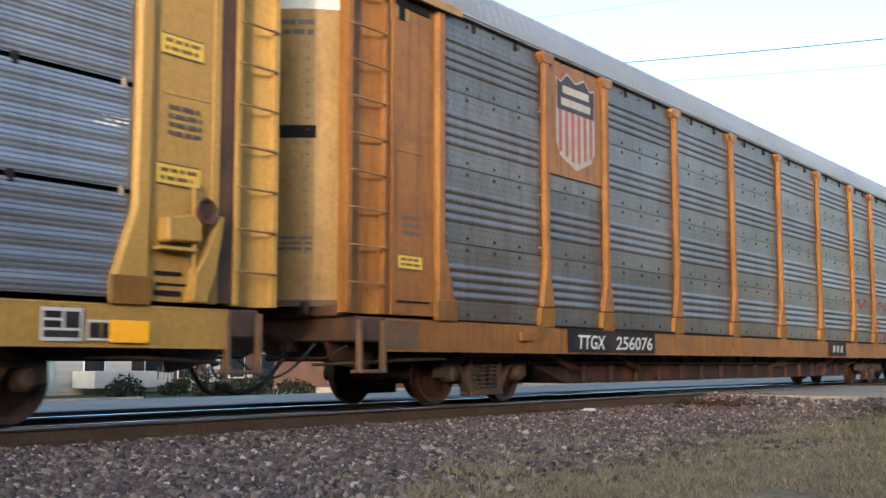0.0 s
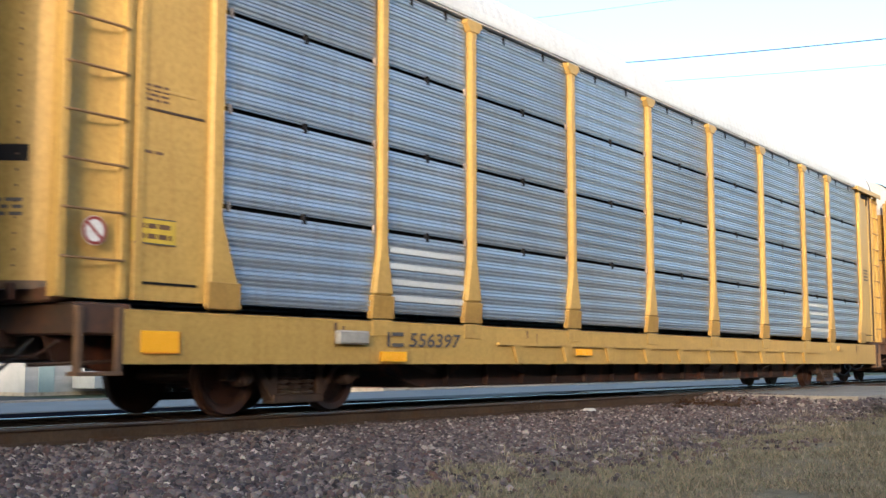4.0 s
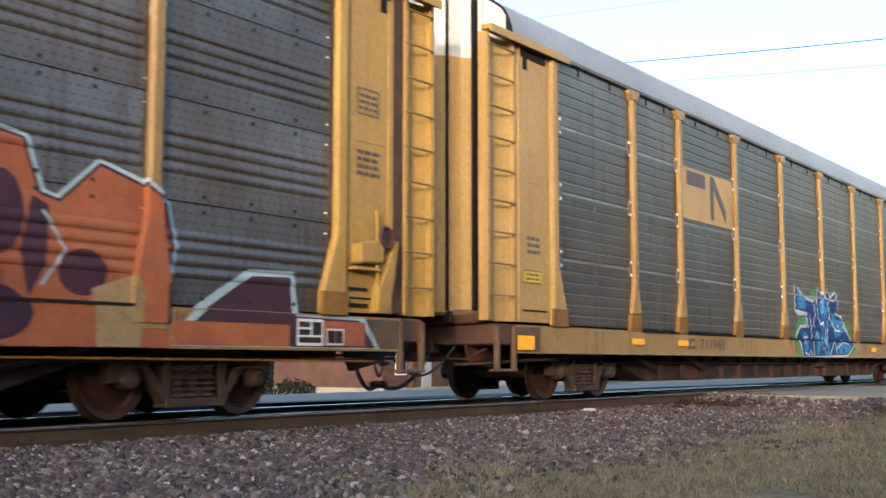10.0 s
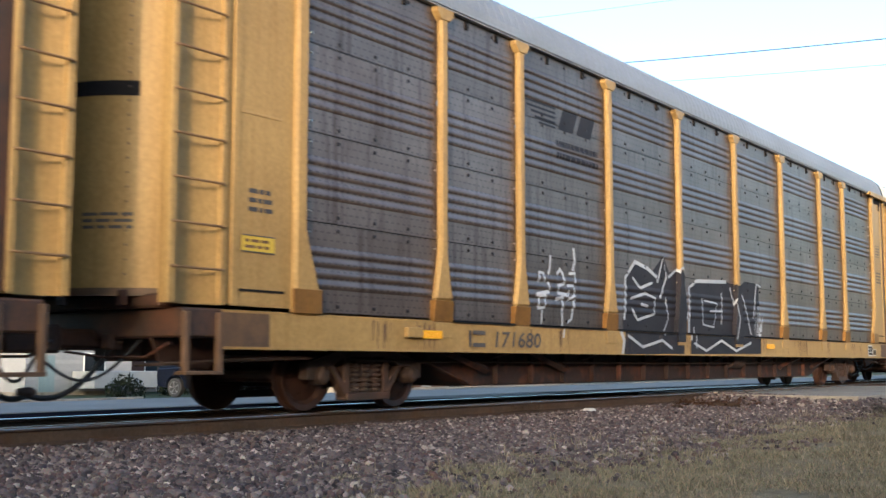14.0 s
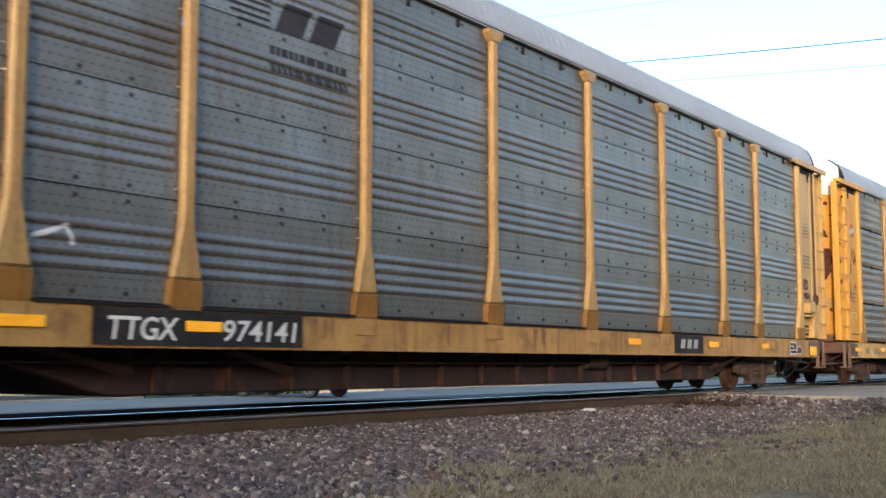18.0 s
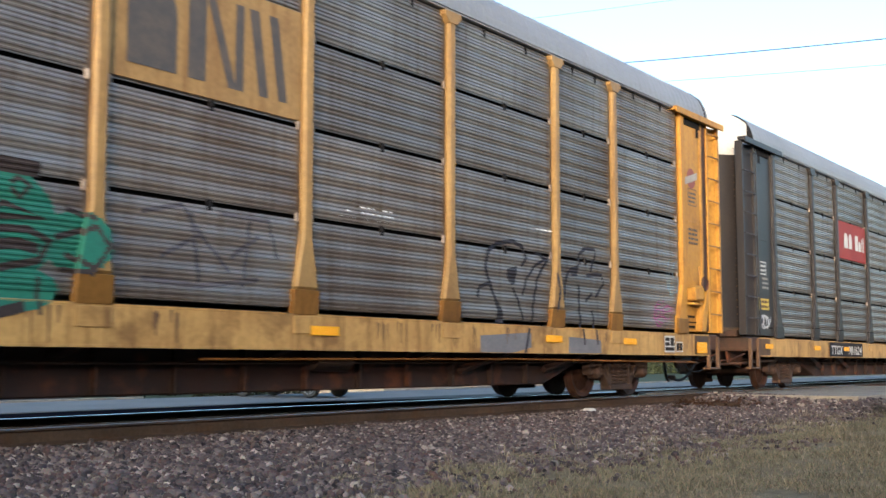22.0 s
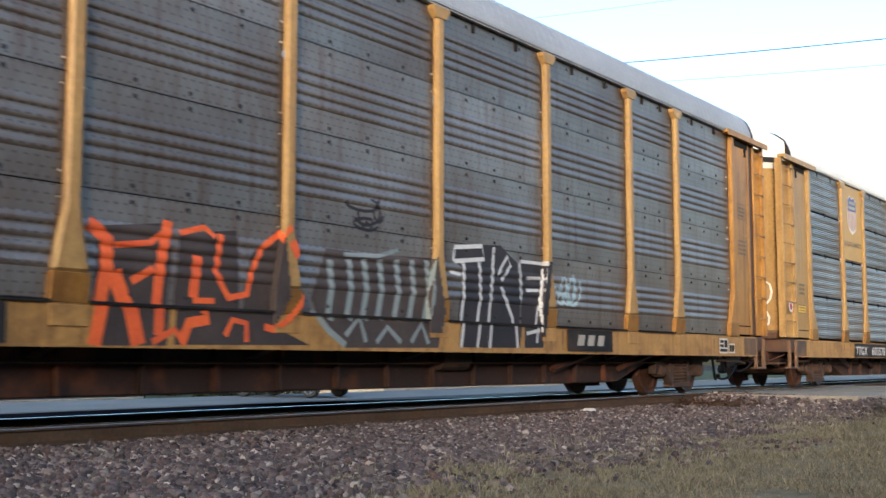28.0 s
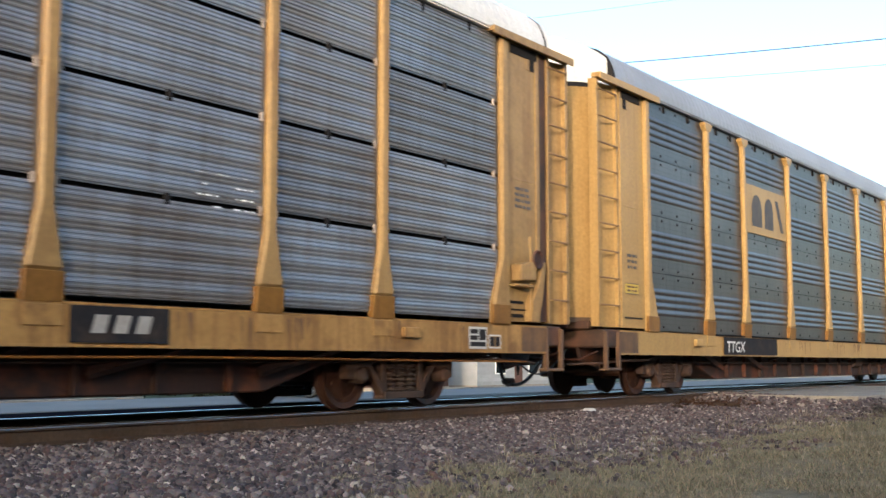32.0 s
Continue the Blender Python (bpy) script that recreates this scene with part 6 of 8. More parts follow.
def glints(car, xa, xb, za, zb, rows, seed):
    """Rows of near-white marks, painted as daylight showing through punched slots."""
    rg = random.Random(seed)
    for r in range(rows):
        z, x = zb - (zb - za) * (r + 0.5) / rows, xa + rg.uniform(0, 0.2)
        while x < xb:
            w = rg.uniform(0.04, 0.11)
            if rg.random() < 0.65:
                part("slot_daylight_mark", Mesh().box(x, x + w, WALL_Y - 0.024, WALL_Y - 0.019, z, z + 0.018).done("slot_light"), car, label="bright mark painted as daylight through a punched slot")
            x += w + rg.uniform(0.02, 0.06)


glints(CARS[0], 11.2, 11.68, 2.82, 2.95, 3, 1)
glints(CARS[7], -3.9, -2.7, 2.48, 2.64, 3, 2)
glints(CARS[7], 6.5, 6.95, 2.5, 2.64, 2, 3)
glints(CARS[7], 1.9, 3.0, 2.3, 2.5, 3, 5)
glints(CARS[10], 6.0, 6.85, 2.15, 2.6, 4, 4)
glints(CARS[10], 0.2, 1.15, 2.42, 2.72, 3, 6)
glints(CARS[10], 1.68, 2.35, 2.44, 2.64, 2, 7)


def rust_patch(flat):
    """Paint or rust on the curved end door: a flat shape in the yz plane, cut into narrow upright strips and bent round."""
    pts, faces = flat
    bm = bmesh.new()
    vs = [bm.verts.new((x, 0, z)) for x, z in pts]
    for f in faces:
        bm.faces.new([vs[i] for i in f])
    for q in range(-29, 1):
        bmesh.ops.bisect_plane(bm, geom=list(bm.verts) + list(bm.edges) + list(bm.faces), plane_co=(q * 0.05, 0, 0), plane_no=(1, 0, 0))
    for v in bm.verts:
        y = v.co.x
        v.co = (-DOOR_X + bow(y) - 0.012, y, v.co.z)
    me = bpy.data.meshes.new("rust")
    bm.to_mesh(me)
    bm.free()
    me.materials.append(MATS["bare_rust"])
    return me


# second car: shield on a yellow panel, red scrawl
c = CARS[1]
b = board(c, "sign_board", "faded yellow sign board", -9.0, -7.18, 3.52, 5.33, "yellow_brown")
build_shield(c, -8.72, -7.45, 3.66, 5.2, -1.517, True)
piece(c, "scrawl", "dark red sprayed scrawl", [(join(ribbon([(7.56, 2.25), (7.64, 2.32), (7.76, 2.18), (7.93, 2.14)], 0.08), ribbon([(7.76, 2.12), (8.01, 2.12), (8.18, 2.21), (8.3, 2.37)], 0.08), ribbon([(8.43, 2.29), (8.61, 2.28)], 0.04), ribbon([(9.18, 1.98), (9.32, 2.09), (9.52, 2.15)], 0.07), ribbon([(9.57, 2.25), (9.83, 2.34), (10.09, 2.3), (10.29, 2.14), (10.37, 1.98)], 0.07), ribbon([(10.65, 2.28), (10.71, 2.15), (10.83, 2.05)], 0.07), ribbon([(10.95, 1.99), (10.83, 1.76), (11.07, 1.63), (11.07, 1.41), (10.83, 1.27), (10.6, 1.29)], 0.09), ribbon([(9.33, 1.66), (9.48, 1.77), (9.73, 1.75)], 0.08), ribbon([(9.58, 1.61), (9.73, 1.59), (9.58, 1.44)], 0.06), ribbon([(10.05, 1.26), (10.21, 1.3), (10.3, 1.41)], 0.1), ribbon([(10.37, 1.94), (10.43, 1.59), (10.3, 1.31)], 0.03)), "spray_red")], "wide")
# third car: round sign and small plates
c = CARS[2]
part("round_sign", decal(disc(-13.34, 1.82, 0.14), "paint_white", -1.545), c, label="round white sign with a red bar")
part("red_ring", decal(join(ribbon([(-13.34 + 0.12 * math.cos(a), 1.82 + 0.12 * math.sin(a)) for a in np.linspace(0, 6.28, 18)], 0.03), ribbon([(-13.43, 1.9), (-13.25, 1.74)], 0.03)), "paint_red", -1.548), c)
part("reflector", Mesh().box(-9.17, -8.66, -1.60, -1.58, 0.62, 0.74).done("reflector"), c)
part("reflector", Mesh().box(-4.3, -3.8, -1.60, -1.58, 0.72, 0.82).done("reflector"), c)
part("route_card_holder", Mesh().box(-9.96, -9.41, -1.62, -1.53, 0.82, 0.98).done("paint_faded", bevel=0.02), c)
part("orange_patch", decal(rect(-13.0 + 0.25, -12.3, 0.69, 0.9), "reflector_orange", -1.563), c)
# fourth car: emblem of slanted bars, then the long mural


def bar_emblem(car, xa, xb, za, zb, style, mat="spray_black"):
    w, h = xb - xa, zb - za
    lines = [rect(xa + w * 0.05 * k, xa + w * 0.42, za + h * (0.95 - 0.09 * k), za + h * (0.99 - 0.09 * k)) for k in range(5)]
    blocks = [poly((xa + w * q, za + h * 0.6), (xa + w * (q + 0.2), za + h * 0.6), (xa + w * (q + 0.27), za + h), (xa + w * (q + 0.07), za + h)) for q in (0.45, 0.7)]
    under = [bars(xa + w * 0.42, xb, za, za + h * 0.45, 2, 4)]
    piece(car, "emblem", "faded dark emblem of slanted bars", [(join(*lines, *blocks, *under), mat)], style)




def finger(cx, w, za, zb, lean=0.0, grow=0.0, flat=False):
    """A standing lobe with a round top; lean shifts its top sideways."""
    r = w / 2 + grow
    top = zb + grow
    pts = [(cx - r, za), (cx + r, za)]
    n = 9
    rise = min(r * (0.35 if flat else 1.1), (top - za) * 0.6)
    for k in range(n + 1):
        a = math.pi * k / n
        pts.append((cx + r * math.cos(a) + lean, top - rise + rise * math.sin(a)))
    return poly(*pts)


c = CARS[3]
bar_emblem(c, -6.86, -4.5, 3.75, 4.75, "wide")
rote = [(-0.68, 1.0, 2.42, 0.0), (0.2, 0.72, 2.36, 0.0), (1.24, 1.3, 2.32, 0.05), (2.52, 0.98, 2.24, 0.02)]
halo = join(*[finger(x, w, 0.77, z, l, 0.075, x > 1) for x, w, z, l in rote])
edge = join(*[finger(x, w, 0.77, z, l, 0.035, x > 1) for x, w, z, l in rote])
fill = join(*[finger(x, w - 0.05, 0.77, z, l, 0.0, x > 1) for x, w, z, l in rote])
dips = join(poly((-0.85, 1.55), (-0.5, 1.55), (-0.42, 1.85), (-0.62, 2.08), (-0.72, 1.8)), poly((-0.2, 0.95), (-0.1, 0.95), (-0.12, 2.1), (-0.2, 1.95)), finger(0.2, 0.17, 1.1, 1.9), poly((0.56, 1.0), (0.66, 1.0), (0.66, 2.2), (0.58, 2.1)),
            poly((0.8, 1.5), (0.98, 1.5), (1.02, 1.95), (0.86, 1.85)), poly((1.3, 1.6), (1.75, 1.5), (1.7, 1.75), (1.4, 1.9)), poly((1.88, 1.0), (2.02, 1.0), (2.04, 2.05), (1.92, 1.9)), poly((2.3, 1.7), (2.9, 1.72), (2.95, 1.5), (2.8, 1.78), (2.4, 1.86)),
            poly((-0.9, 0.9), (-0.75, 1.1), (-0.7, 0.85), (-0.82, 0.8)), poly((2.35, 0.95), (2.5, 1.3), (2.6, 0.95)))
piece(c, "mural", "blue bubble-lettered spray mural with pale outlines", [(halo, "spray_ice"), (edge, "spray_plum"), (fill, "spray_sky"), (join(*[rect(x - w / 2 + 0.05, x + w / 2 - 0.02, 1.3 + 0.075 * q, 1.335 + 0.075 * q) for x, w, z, l in rote for q in range(8)]), "spray_blue"),
      (rect(-1.2, 3.0, 0.77, 1.32), "spray_blue"), (dips, "spray_plum"), (join(poly((0.78, 1.8), (1.0, 1.7), (0.7, 0.95), (0.5, 0.77), (0.3, 0.77), (0.5, 1.0)), poly((1.18, 1.75), (1.7, 1.55), (1.6, 1.1), (1.3, 0.77), (1.02, 0.77), (1.06, 1.1)), poly((-0.5, 1.25), (-0.3, 1.4), (-0.38, 0.95)), disc(2.35, 1.0, 0.07, 10)), "spray_ice"),
      (join(poly((0.8, 1.72), (0.94, 1.66), (0.66, 0.98), (0.48, 0.77), (0.36, 0.77), (0.54, 1.0)), poly((1.24, 1.68), (1.62, 1.52), (1.54, 1.1), (1.26, 0.77), (1.08, 0.77), (1.12, 1.1))), "spray_cream"), (poly((1.3, 1.45), (1.56, 1.4), (1.5, 1.1), (1.26, 1.12)), "spray_orange"), (join(rect(2.0, 2.3, 0.9, 0.93), rect(1.98, 2.2, 0.85, 0.88), rect(1.96, 2.15, 0.8, 0.83)), "spray_orange")], "wide", (1.43,))


leap = poly((3.19, 0.69), (3.22, 1.39), (3.27, 1.71), (3.39, 1.91), (3.55, 1.96), (3.71, 1.87), (3.59, 2.09), (3.48, 2.29), (3.51, 2.51), (3.68, 2.66), (3.93, 2.7), (4.13, 2.63), (4.36, 2.31), (4.45, 2.52), (4.54, 2.66), (4.71, 2.67), (4.89, 2.4), (5, 2.4), (5.24, 2.62), (5.54, 2.68), (5.72, 2.42), (5.95, 2.43), (6.32, 2.65), (6.68, 2.61), (6.88, 2.32), (7.1, 2.31), (7.4, 2.6), (7.62, 2.57), (7.81, 2.1), (8.04, 2.05), (8.47, 2.44), (8.95, 2.31), (9.25, 2.15), (9.34, 1.77), (9.24, 1.23), (9.3, 0.73))
leap_dark = join(poly((3.68, 2.26), (3.83, 2.37), (4.02, 2.08), (4.16, 1.7), (4.22, 1.37), (4.02, 1.54), (3.82, 1.86)), poly((4.57, 2.6), (4.71, 2.6), (4.85, 2.19), (4.79, 2), (4.63, 2.32)), poly((4.33, 2.26), (4.42, 2.26), (4.55, 1.76), (4.67, 1.42), (4.52, 1.42), (4.4, 1.81)), poly((4.89, 2.35), (4.99, 2.35), (5.12, 1.81), (5.56, 1.6), (5.83, 1.49), (5.57, 1.35), (5.06, 1.62), (4.95, 1.97)), poly((5.74, 2.36), (5.85, 2.36), (5.82, 1.68), (6.01, 1.25), (5.76, 1.11), (5.68, 1.67)), poly((6.81, 2.3), (6.95, 2.27), (6.9, 1.69), (6.69, 1.08), (6.39, 1.13), (6.7, 1.67)), poly((7.74, 2.08), (7.92, 2.01), (7.9, 1.47), (7.74, 1.18), (7.63, 1.59)), poly((4.56, 1.07), (4.99, 1.16), (5.19, 0.91), (4.84, 0.78), (4.61, 0.87)), poly((3.28, 1.48), (3.57, 1.52), (3.59, 1.47), (3.35, 1.4)), poly((3.52, 1.12), (3.88, 1.22), (3.96, 1.13), (3.68, 1.03)), poly((3.06, 0.82), (3.36, 1.03), (3.44, 0.95), (3.25, 0.7)), disc(5.29, 2.02, 0.23, 14, 1.17), disc(6.18, 2.04, 0.29, 14, 1.1), disc(7.41, 1.91, 0.26, 14, 1.46), disc(7.22, 1.04, 0.55, 14, 0.49), disc(8.3, 1.43, 0.27, 14, 0.81), disc(6.28, 1.13, 0.25, 14, 0.76))
leap_deep = join(poly((4.01, 1.27), (4.48, 1.36), (4.62, 1.07), (4.24, 0.8), (4.07, 0.89)), poly((3.53, 2.43), (3.91, 2.63), (4.2, 2.18), (4.38, 1.52), (4.22, 1.51), (3.92, 2.32)), poly((6.97, 2.23), (7.29, 2.46), (7.19, 2.12), (7.04, 1.29), (7.3, 1.3), (6.79, 0.75), (6.88, 1.68)), poly((8.09, 1.91), (8.7, 2.18), (9.09, 1.91), (8.95, 1.22), (8.33, 1.78)))
leap_light = join(ribbon([(3.69, 2.24), (3.76, 2.36), (3.9, 2.32), (4.06, 1.94)], 0.05), ribbon([(5.08, 2.15), (5.29, 2.3), (5.48, 2.21)], 0.04), ribbon([(5.92, 2.22), (6.18, 2.38), (6.43, 2.24)], 0.04), ribbon([(5.14, 1.72), (5.39, 1.59), (5.65, 1.66)], 0.03), ribbon([(6.01, 1.69), (6.38, 1.85), (6.68, 1.74)], 0.03), ribbon([(7.85, 1.96), (8.09, 1.62), (7.86, 1.29)], 0.03), ribbon([(6.39, 1.39), (6.78, 1.54), (7.19, 1.5)], 0.03), ribbon([(4.97, 1.8), (5.3, 1.64), (5.56, 1.47)], 0.025), ribbon([(3.31, 1.58), (3.63, 1.66)], 0.025), ribbon([(3.32, 1.32), (3.8, 1.4)], 0.025), ribbon([(3.38, 1.24), (3.91, 1.31)], 0.02))
leap_cream = join(poly((2.74, 1), (3.11, 1.04), (3.11, 0.7), (2.75, 0.69)), poly((3.44, 0.94), (4.01, 0.99), (3.98, 0.7), (3.46, 0.7)), poly((4.87, 0.91), (5.57, 1), (6.59, 1.01), (6.59, 0.71), (4.84, 0.7)), poly((8.4, 1.29), (8.88, 1.44), (8.98, 1.22), (8.93, 0.73), (8.43, 0.72)))
leap_mark = join(poly((5.24, 0.91), (5.37, 0.93), (5.36, 0.78), (5.23, 0.78)), poly((5.42, 0.92), (5.56, 0.93), (5.54, 0.79), (5.41, 0.79)), poly((5.63, 0.92), (5.77, 0.94), (5.75, 0.79), (5.61, 0.79)), poly((5.84, 0.93), (5.98, 0.94), (5.97, 0.79), (5.82, 0.79)), poly((6.06, 0.93), (6.2, 0.95), (6.19, 0.8), (6.04, 0.79)), poly((6.36, 0.94), (6.51, 0.96), (6.49, 0.8), (6.34, 0.8)), disc(2.93, 0.89, 0.08, 14, 1))
piece(c, "mural", "orange and plum sprayed mural of leaping fingers with pale outlines", [(ribbon(leap[0], 0.16, True), "spray_ice"), (ribbon(leap[0], 0.07, True), "spray_plum"), (leap, "spray_orange"), (leap_deep, "spray_rust"), (leap_dark, "spray_plum"), (leap_cream, "spray_cream"), (leap_mark, "spray_green"), (leap_light, "spray_ice")], "wide", (4.27, 7.1, 9.07))
fan = poly((-4.93, 0.7), (-4.85, 1.12), (-4.78, 1.43), (-5.19, 1.45), (-5.15, 1.5), (-4.61, 1.52), (-4.39, 1.56), (-4.74, 1.76), (-5.2, 1.81), (-5.13, 1.86), (-4.78, 1.8), (-4.42, 1.67), (-4.35, 1.73), (-4.51, 1.98), (-4.4, 2.05), (-4.17, 1.93), (-4.06, 1.86), (-4.14, 2.11), (-4.02, 2.16), (-3.79, 1.98), (-3.64, 1.84), (-3.51, 1.81), (-3.4, 2.01), (-3.11, 2.1), (-2.98, 1.96), (-2.6, 1.79), (-2.71, 2), (-2.43, 2.08), (-2.15, 1.93), (-2.01, 2.09), (-1.84, 2.07), (-1.7, 1.86), (-1.5, 1.94), (-1.55, 2.21), (-1.45, 2.32), (-1.21, 2.28), (-1.12, 1.9), (-1.14, 1.22), (-1.11, 0.73))
fan_dark = join(ribbon([(-4.78, 1.41), (-4.34, 1.41), (-3.97, 1.48)], 0.05), ribbon([(-4.75, 1.22), (-4.34, 1.31), (-3.78, 1.23)], 0.05), ribbon([(-4.35, 1.68), (-3.97, 1.38), (-3.78, 1.13)], 0.05), ribbon([(-4.03, 1.83), (-3.79, 1.59), (-3.64, 1.33)], 0.06), ribbon([(-3.64, 1.79), (-3.67, 1.53), (-3.59, 1.27)], 0.05), ribbon([(-3.49, 1.74), (-3.14, 1.68), (-2.87, 1.74)], 0.05), ribbon([(-2.98, 1.91), (-2.54, 1.73), (-2.08, 1.79)], 0.06), ribbon([(-2.82, 1.58), (-2.43, 1.68), (-2.14, 1.58)], 0.05), ribbon([(-3.39, 1.25), (-3.13, 1.19), (-2.76, 1.3)], 0.06), ribbon([(-2.65, 1.24), (-2.31, 1.36), (-1.9, 1.2)], 0.06), ribbon([(-2.14, 1.87), (-2.02, 1.48), (-1.84, 1.2)], 0.05), ribbon([(-1.66, 1.83), (-1.57, 1.5), (-1.41, 1.21)], 0.05), ribbon([(-3.59, 1.43), (-3.18, 1.42), (-2.76, 1.51)], 0.04), ribbon([(-4.51, 1.02), (-4.06, 1.06), (-3.77, 0.88)], 0.06), ribbon([(-3.96, 0.81), (-3.58, 0.88), (-3.18, 0.78)], 0.06), poly((-3.26, 1.05), (-2.97, 1.09), (-3.05, 0.81), (-3.32, 0.8)), poly((-2.75, 0.96), (-2.31, 1.1), (-2.42, 0.82), (-2.67, 0.77)), poly((-1.82, 1.09), (-1.41, 1.14), (-1.47, 0.92), (-1.74, 0.82)), poly((-2.42, 1.18), (-1.9, 1.21), (-2.08, 0.98)))
fan_deep = join(poly((-4.64, 1.13), (-4.33, 1.16), (-4.41, 0.73), (-4.61, 0.73)), poly((-4.35, 1.68), (-4.07, 1.63), (-3.92, 1.26), (-4.25, 1.27)), poly((-3.4, 1.94), (-3.09, 2.02), (-3.08, 1.77), (-3.34, 1.73)), poly((-1.45, 2.18), (-1.24, 2.2), (-1.22, 1.33), (-1.39, 1.36)), poly((-2.54, 1.45), (-2.08, 1.51), (-2.13, 1.3), (-2.42, 1.26)))
fan_cream = join(poly((-4.94, 1.09), (-4.67, 1.13), (-4.81, 0.72), (-4.98, 0.72)), poly((-4.33, 0.87), (-4.11, 1), (-4.07, 0.73), (-4.33, 0.72)), poly((-3.78, 0.97), (-3.48, 1.04), (-3.38, 0.88), (-3.77, 0.76)), poly((-2.97, 1.06), (-2.76, 1.09), (-2.71, 0.74), (-2.97, 0.74)), poly((-2.31, 1.08), (-2.08, 1.12), (-2.12, 0.78), (-2.31, 0.76)), poly((-1.39, 0.99), (-1.14, 1.03), (-1.12, 0.74), (-1.44, 0.74)))
piece(c, "mural", "orange sprayed mural of fanned fingers with pale outlines", [(ribbon(fan[0], 0.14, True), "spray_ice"), (ribbon(fan[0], 0.07, True), "spray_plum"), (fan, "spray_orange"), (fan_deep, "spray_rust"), (fan_cream, "spray_cream"), (fan_dark, "spray_plum")], "wide", (-4.27, -1.43))
piece(c, "scrawl", "black and pale block tag", [(poly((-5.49, 1.42), (-4.86, 1.43), (-4.87, 1.14), (-5.45, 1.16)), "spray_black"), (join(ribbon([(-5.52, 1.43), (-5.39, 1.51), (-5.11, 1.54)], 0.05), ribbon([(-5.44, 1.34), (-4.94, 1.33)], 0.025), ribbon([(-5.42, 1.25), (-4.94, 1.24)], 0.025), ribbon([(-5.15, 1.44), (-4.86, 1.47), (-4.6, 1.44)], 0.04)), "spray_ice")], "wide")
piece(c, "scrawl", "thin dark looping scrawl", [(scrawl(-5.3, -4.3, 2.1, 2.7, 6, 0.05, 3), "paint_ink")], "wide")
piece(c, "scrawl", "small orange and black throw-up", [(poly((9.2, 0.77), (12.6, 0.77), (12.3, 1.14), (11.2, 1.16), (11.1, 1.62), (10.4, 1.6), (9.7, 1.2)), "spray_ice"), (poly((9.3, 0.78), (12.5, 0.78), (12.2, 1.1), (11.1, 1.12), (11.05, 1.55), (10.45, 1.53), (9.8, 1.15)), "spray_plum"), (join(rect(9.3, 11.0, 0.78, 1.02), rect(11.2, 12.3, 0.8, 1.08)), "spray_orange")], "wide", (9.07,))
# fifth car: yellow board with a black emblem, blue mural
c = CARS[4]
b = board(c, "sign_board", "pale yellow sign board", -6.95, -4.42, 3.35, 4.36, "yellow_pale")
xa, za = -6.75, 3.4
part("emblem", decal(join(rect(xa, xa + 0.9, za + 0.62, za + 0.9), rect(xa + 1.15, xa + 1.33, za + 0.05, za + 0.92), poly((xa + 1.33, za + 0.92), (xa + 1.33, za + 0.66), (xa + 1.95, za + 0.05), (xa + 1.95, za + 0.31))), "paint_ink", -1.518), b)
shade = join(poly((-0.87, 1.27), (-0.58, 1.45), (-0.26, 1.71), (0.17, 1.62), (-0.35, 1.07), (-0.34, 0.77), (-0.63, 0.77), (-0.75, 1.05)), poly((0.4, 2.23), (0.74, 2.43), (1.01, 2.37), (0.92, 2.11), (0.49, 2.13)), poly((2.71, 1.87), (3.28, 1.76), (3.74, 1.57), (3.77, 1.21), (4.15, 0.99), (3.53, 0.78), (3.05, 1.47)), poly((0.77, 0.98), (1.21, 1.12), (1.04, 0.75), (0.78, 0.75)), poly((1.42, 2.32), (1.67, 2.31), (1.57, 2.17)))
spike = poly((-0.58, 1.23), (-0.25, 1.44), (0.14, 1.44), (0.21, 1.8), (-0.37, 1.8), (-0.58, 1.82), (-0.61, 2.42), (-0.24, 2.24), (0.16, 2.12), (0.73, 2.06), (0.85, 2.18), (1.01, 1.99), (1.08, 2.43), (1.43, 2.19), (1.69, 2.17), (1.84, 2.43), (2.07, 2.21), (2.51, 2.38), (2.69, 2.03), (2.39, 1.83), (2.94, 1.76), (3.29, 1.48), (3.9, 1.06), (3.29, 0.82), (1.59, 0.79), (-0.23, 0.76), (-0.35, 1.07))
spike_lake = join(poly((-0.48, 2.31), (-0.23, 2.22), (0.16, 2.09), (0.13, 1.91), (-0.43, 1.86)), poly((1.12, 2.31), (1.43, 2.13), (1.97, 2.15), (1.87, 1.67), (1.74, 0.79), (1.4, 0.78), (1.46, 1.64), (1.2, 1.88)), poly((2.07, 1.95), (2.5, 1.71), (3.05, 1.68), (3.19, 1.4), (2.39, 1.23)), poly((2.4, 1.09), (3.05, 1.21), (3.77, 1.05), (3.23, 0.85), (2.5, 0.84)), poly((-0.24, 1.07), (-0.13, 1.31), (0.1, 1.32), (0.15, 0.97), (-0.12, 0.78)), poly((0.85, 1.35), (1.07, 1.4), (1.21, 1.12), (0.95, 0.86), (0.78, 0.79)))
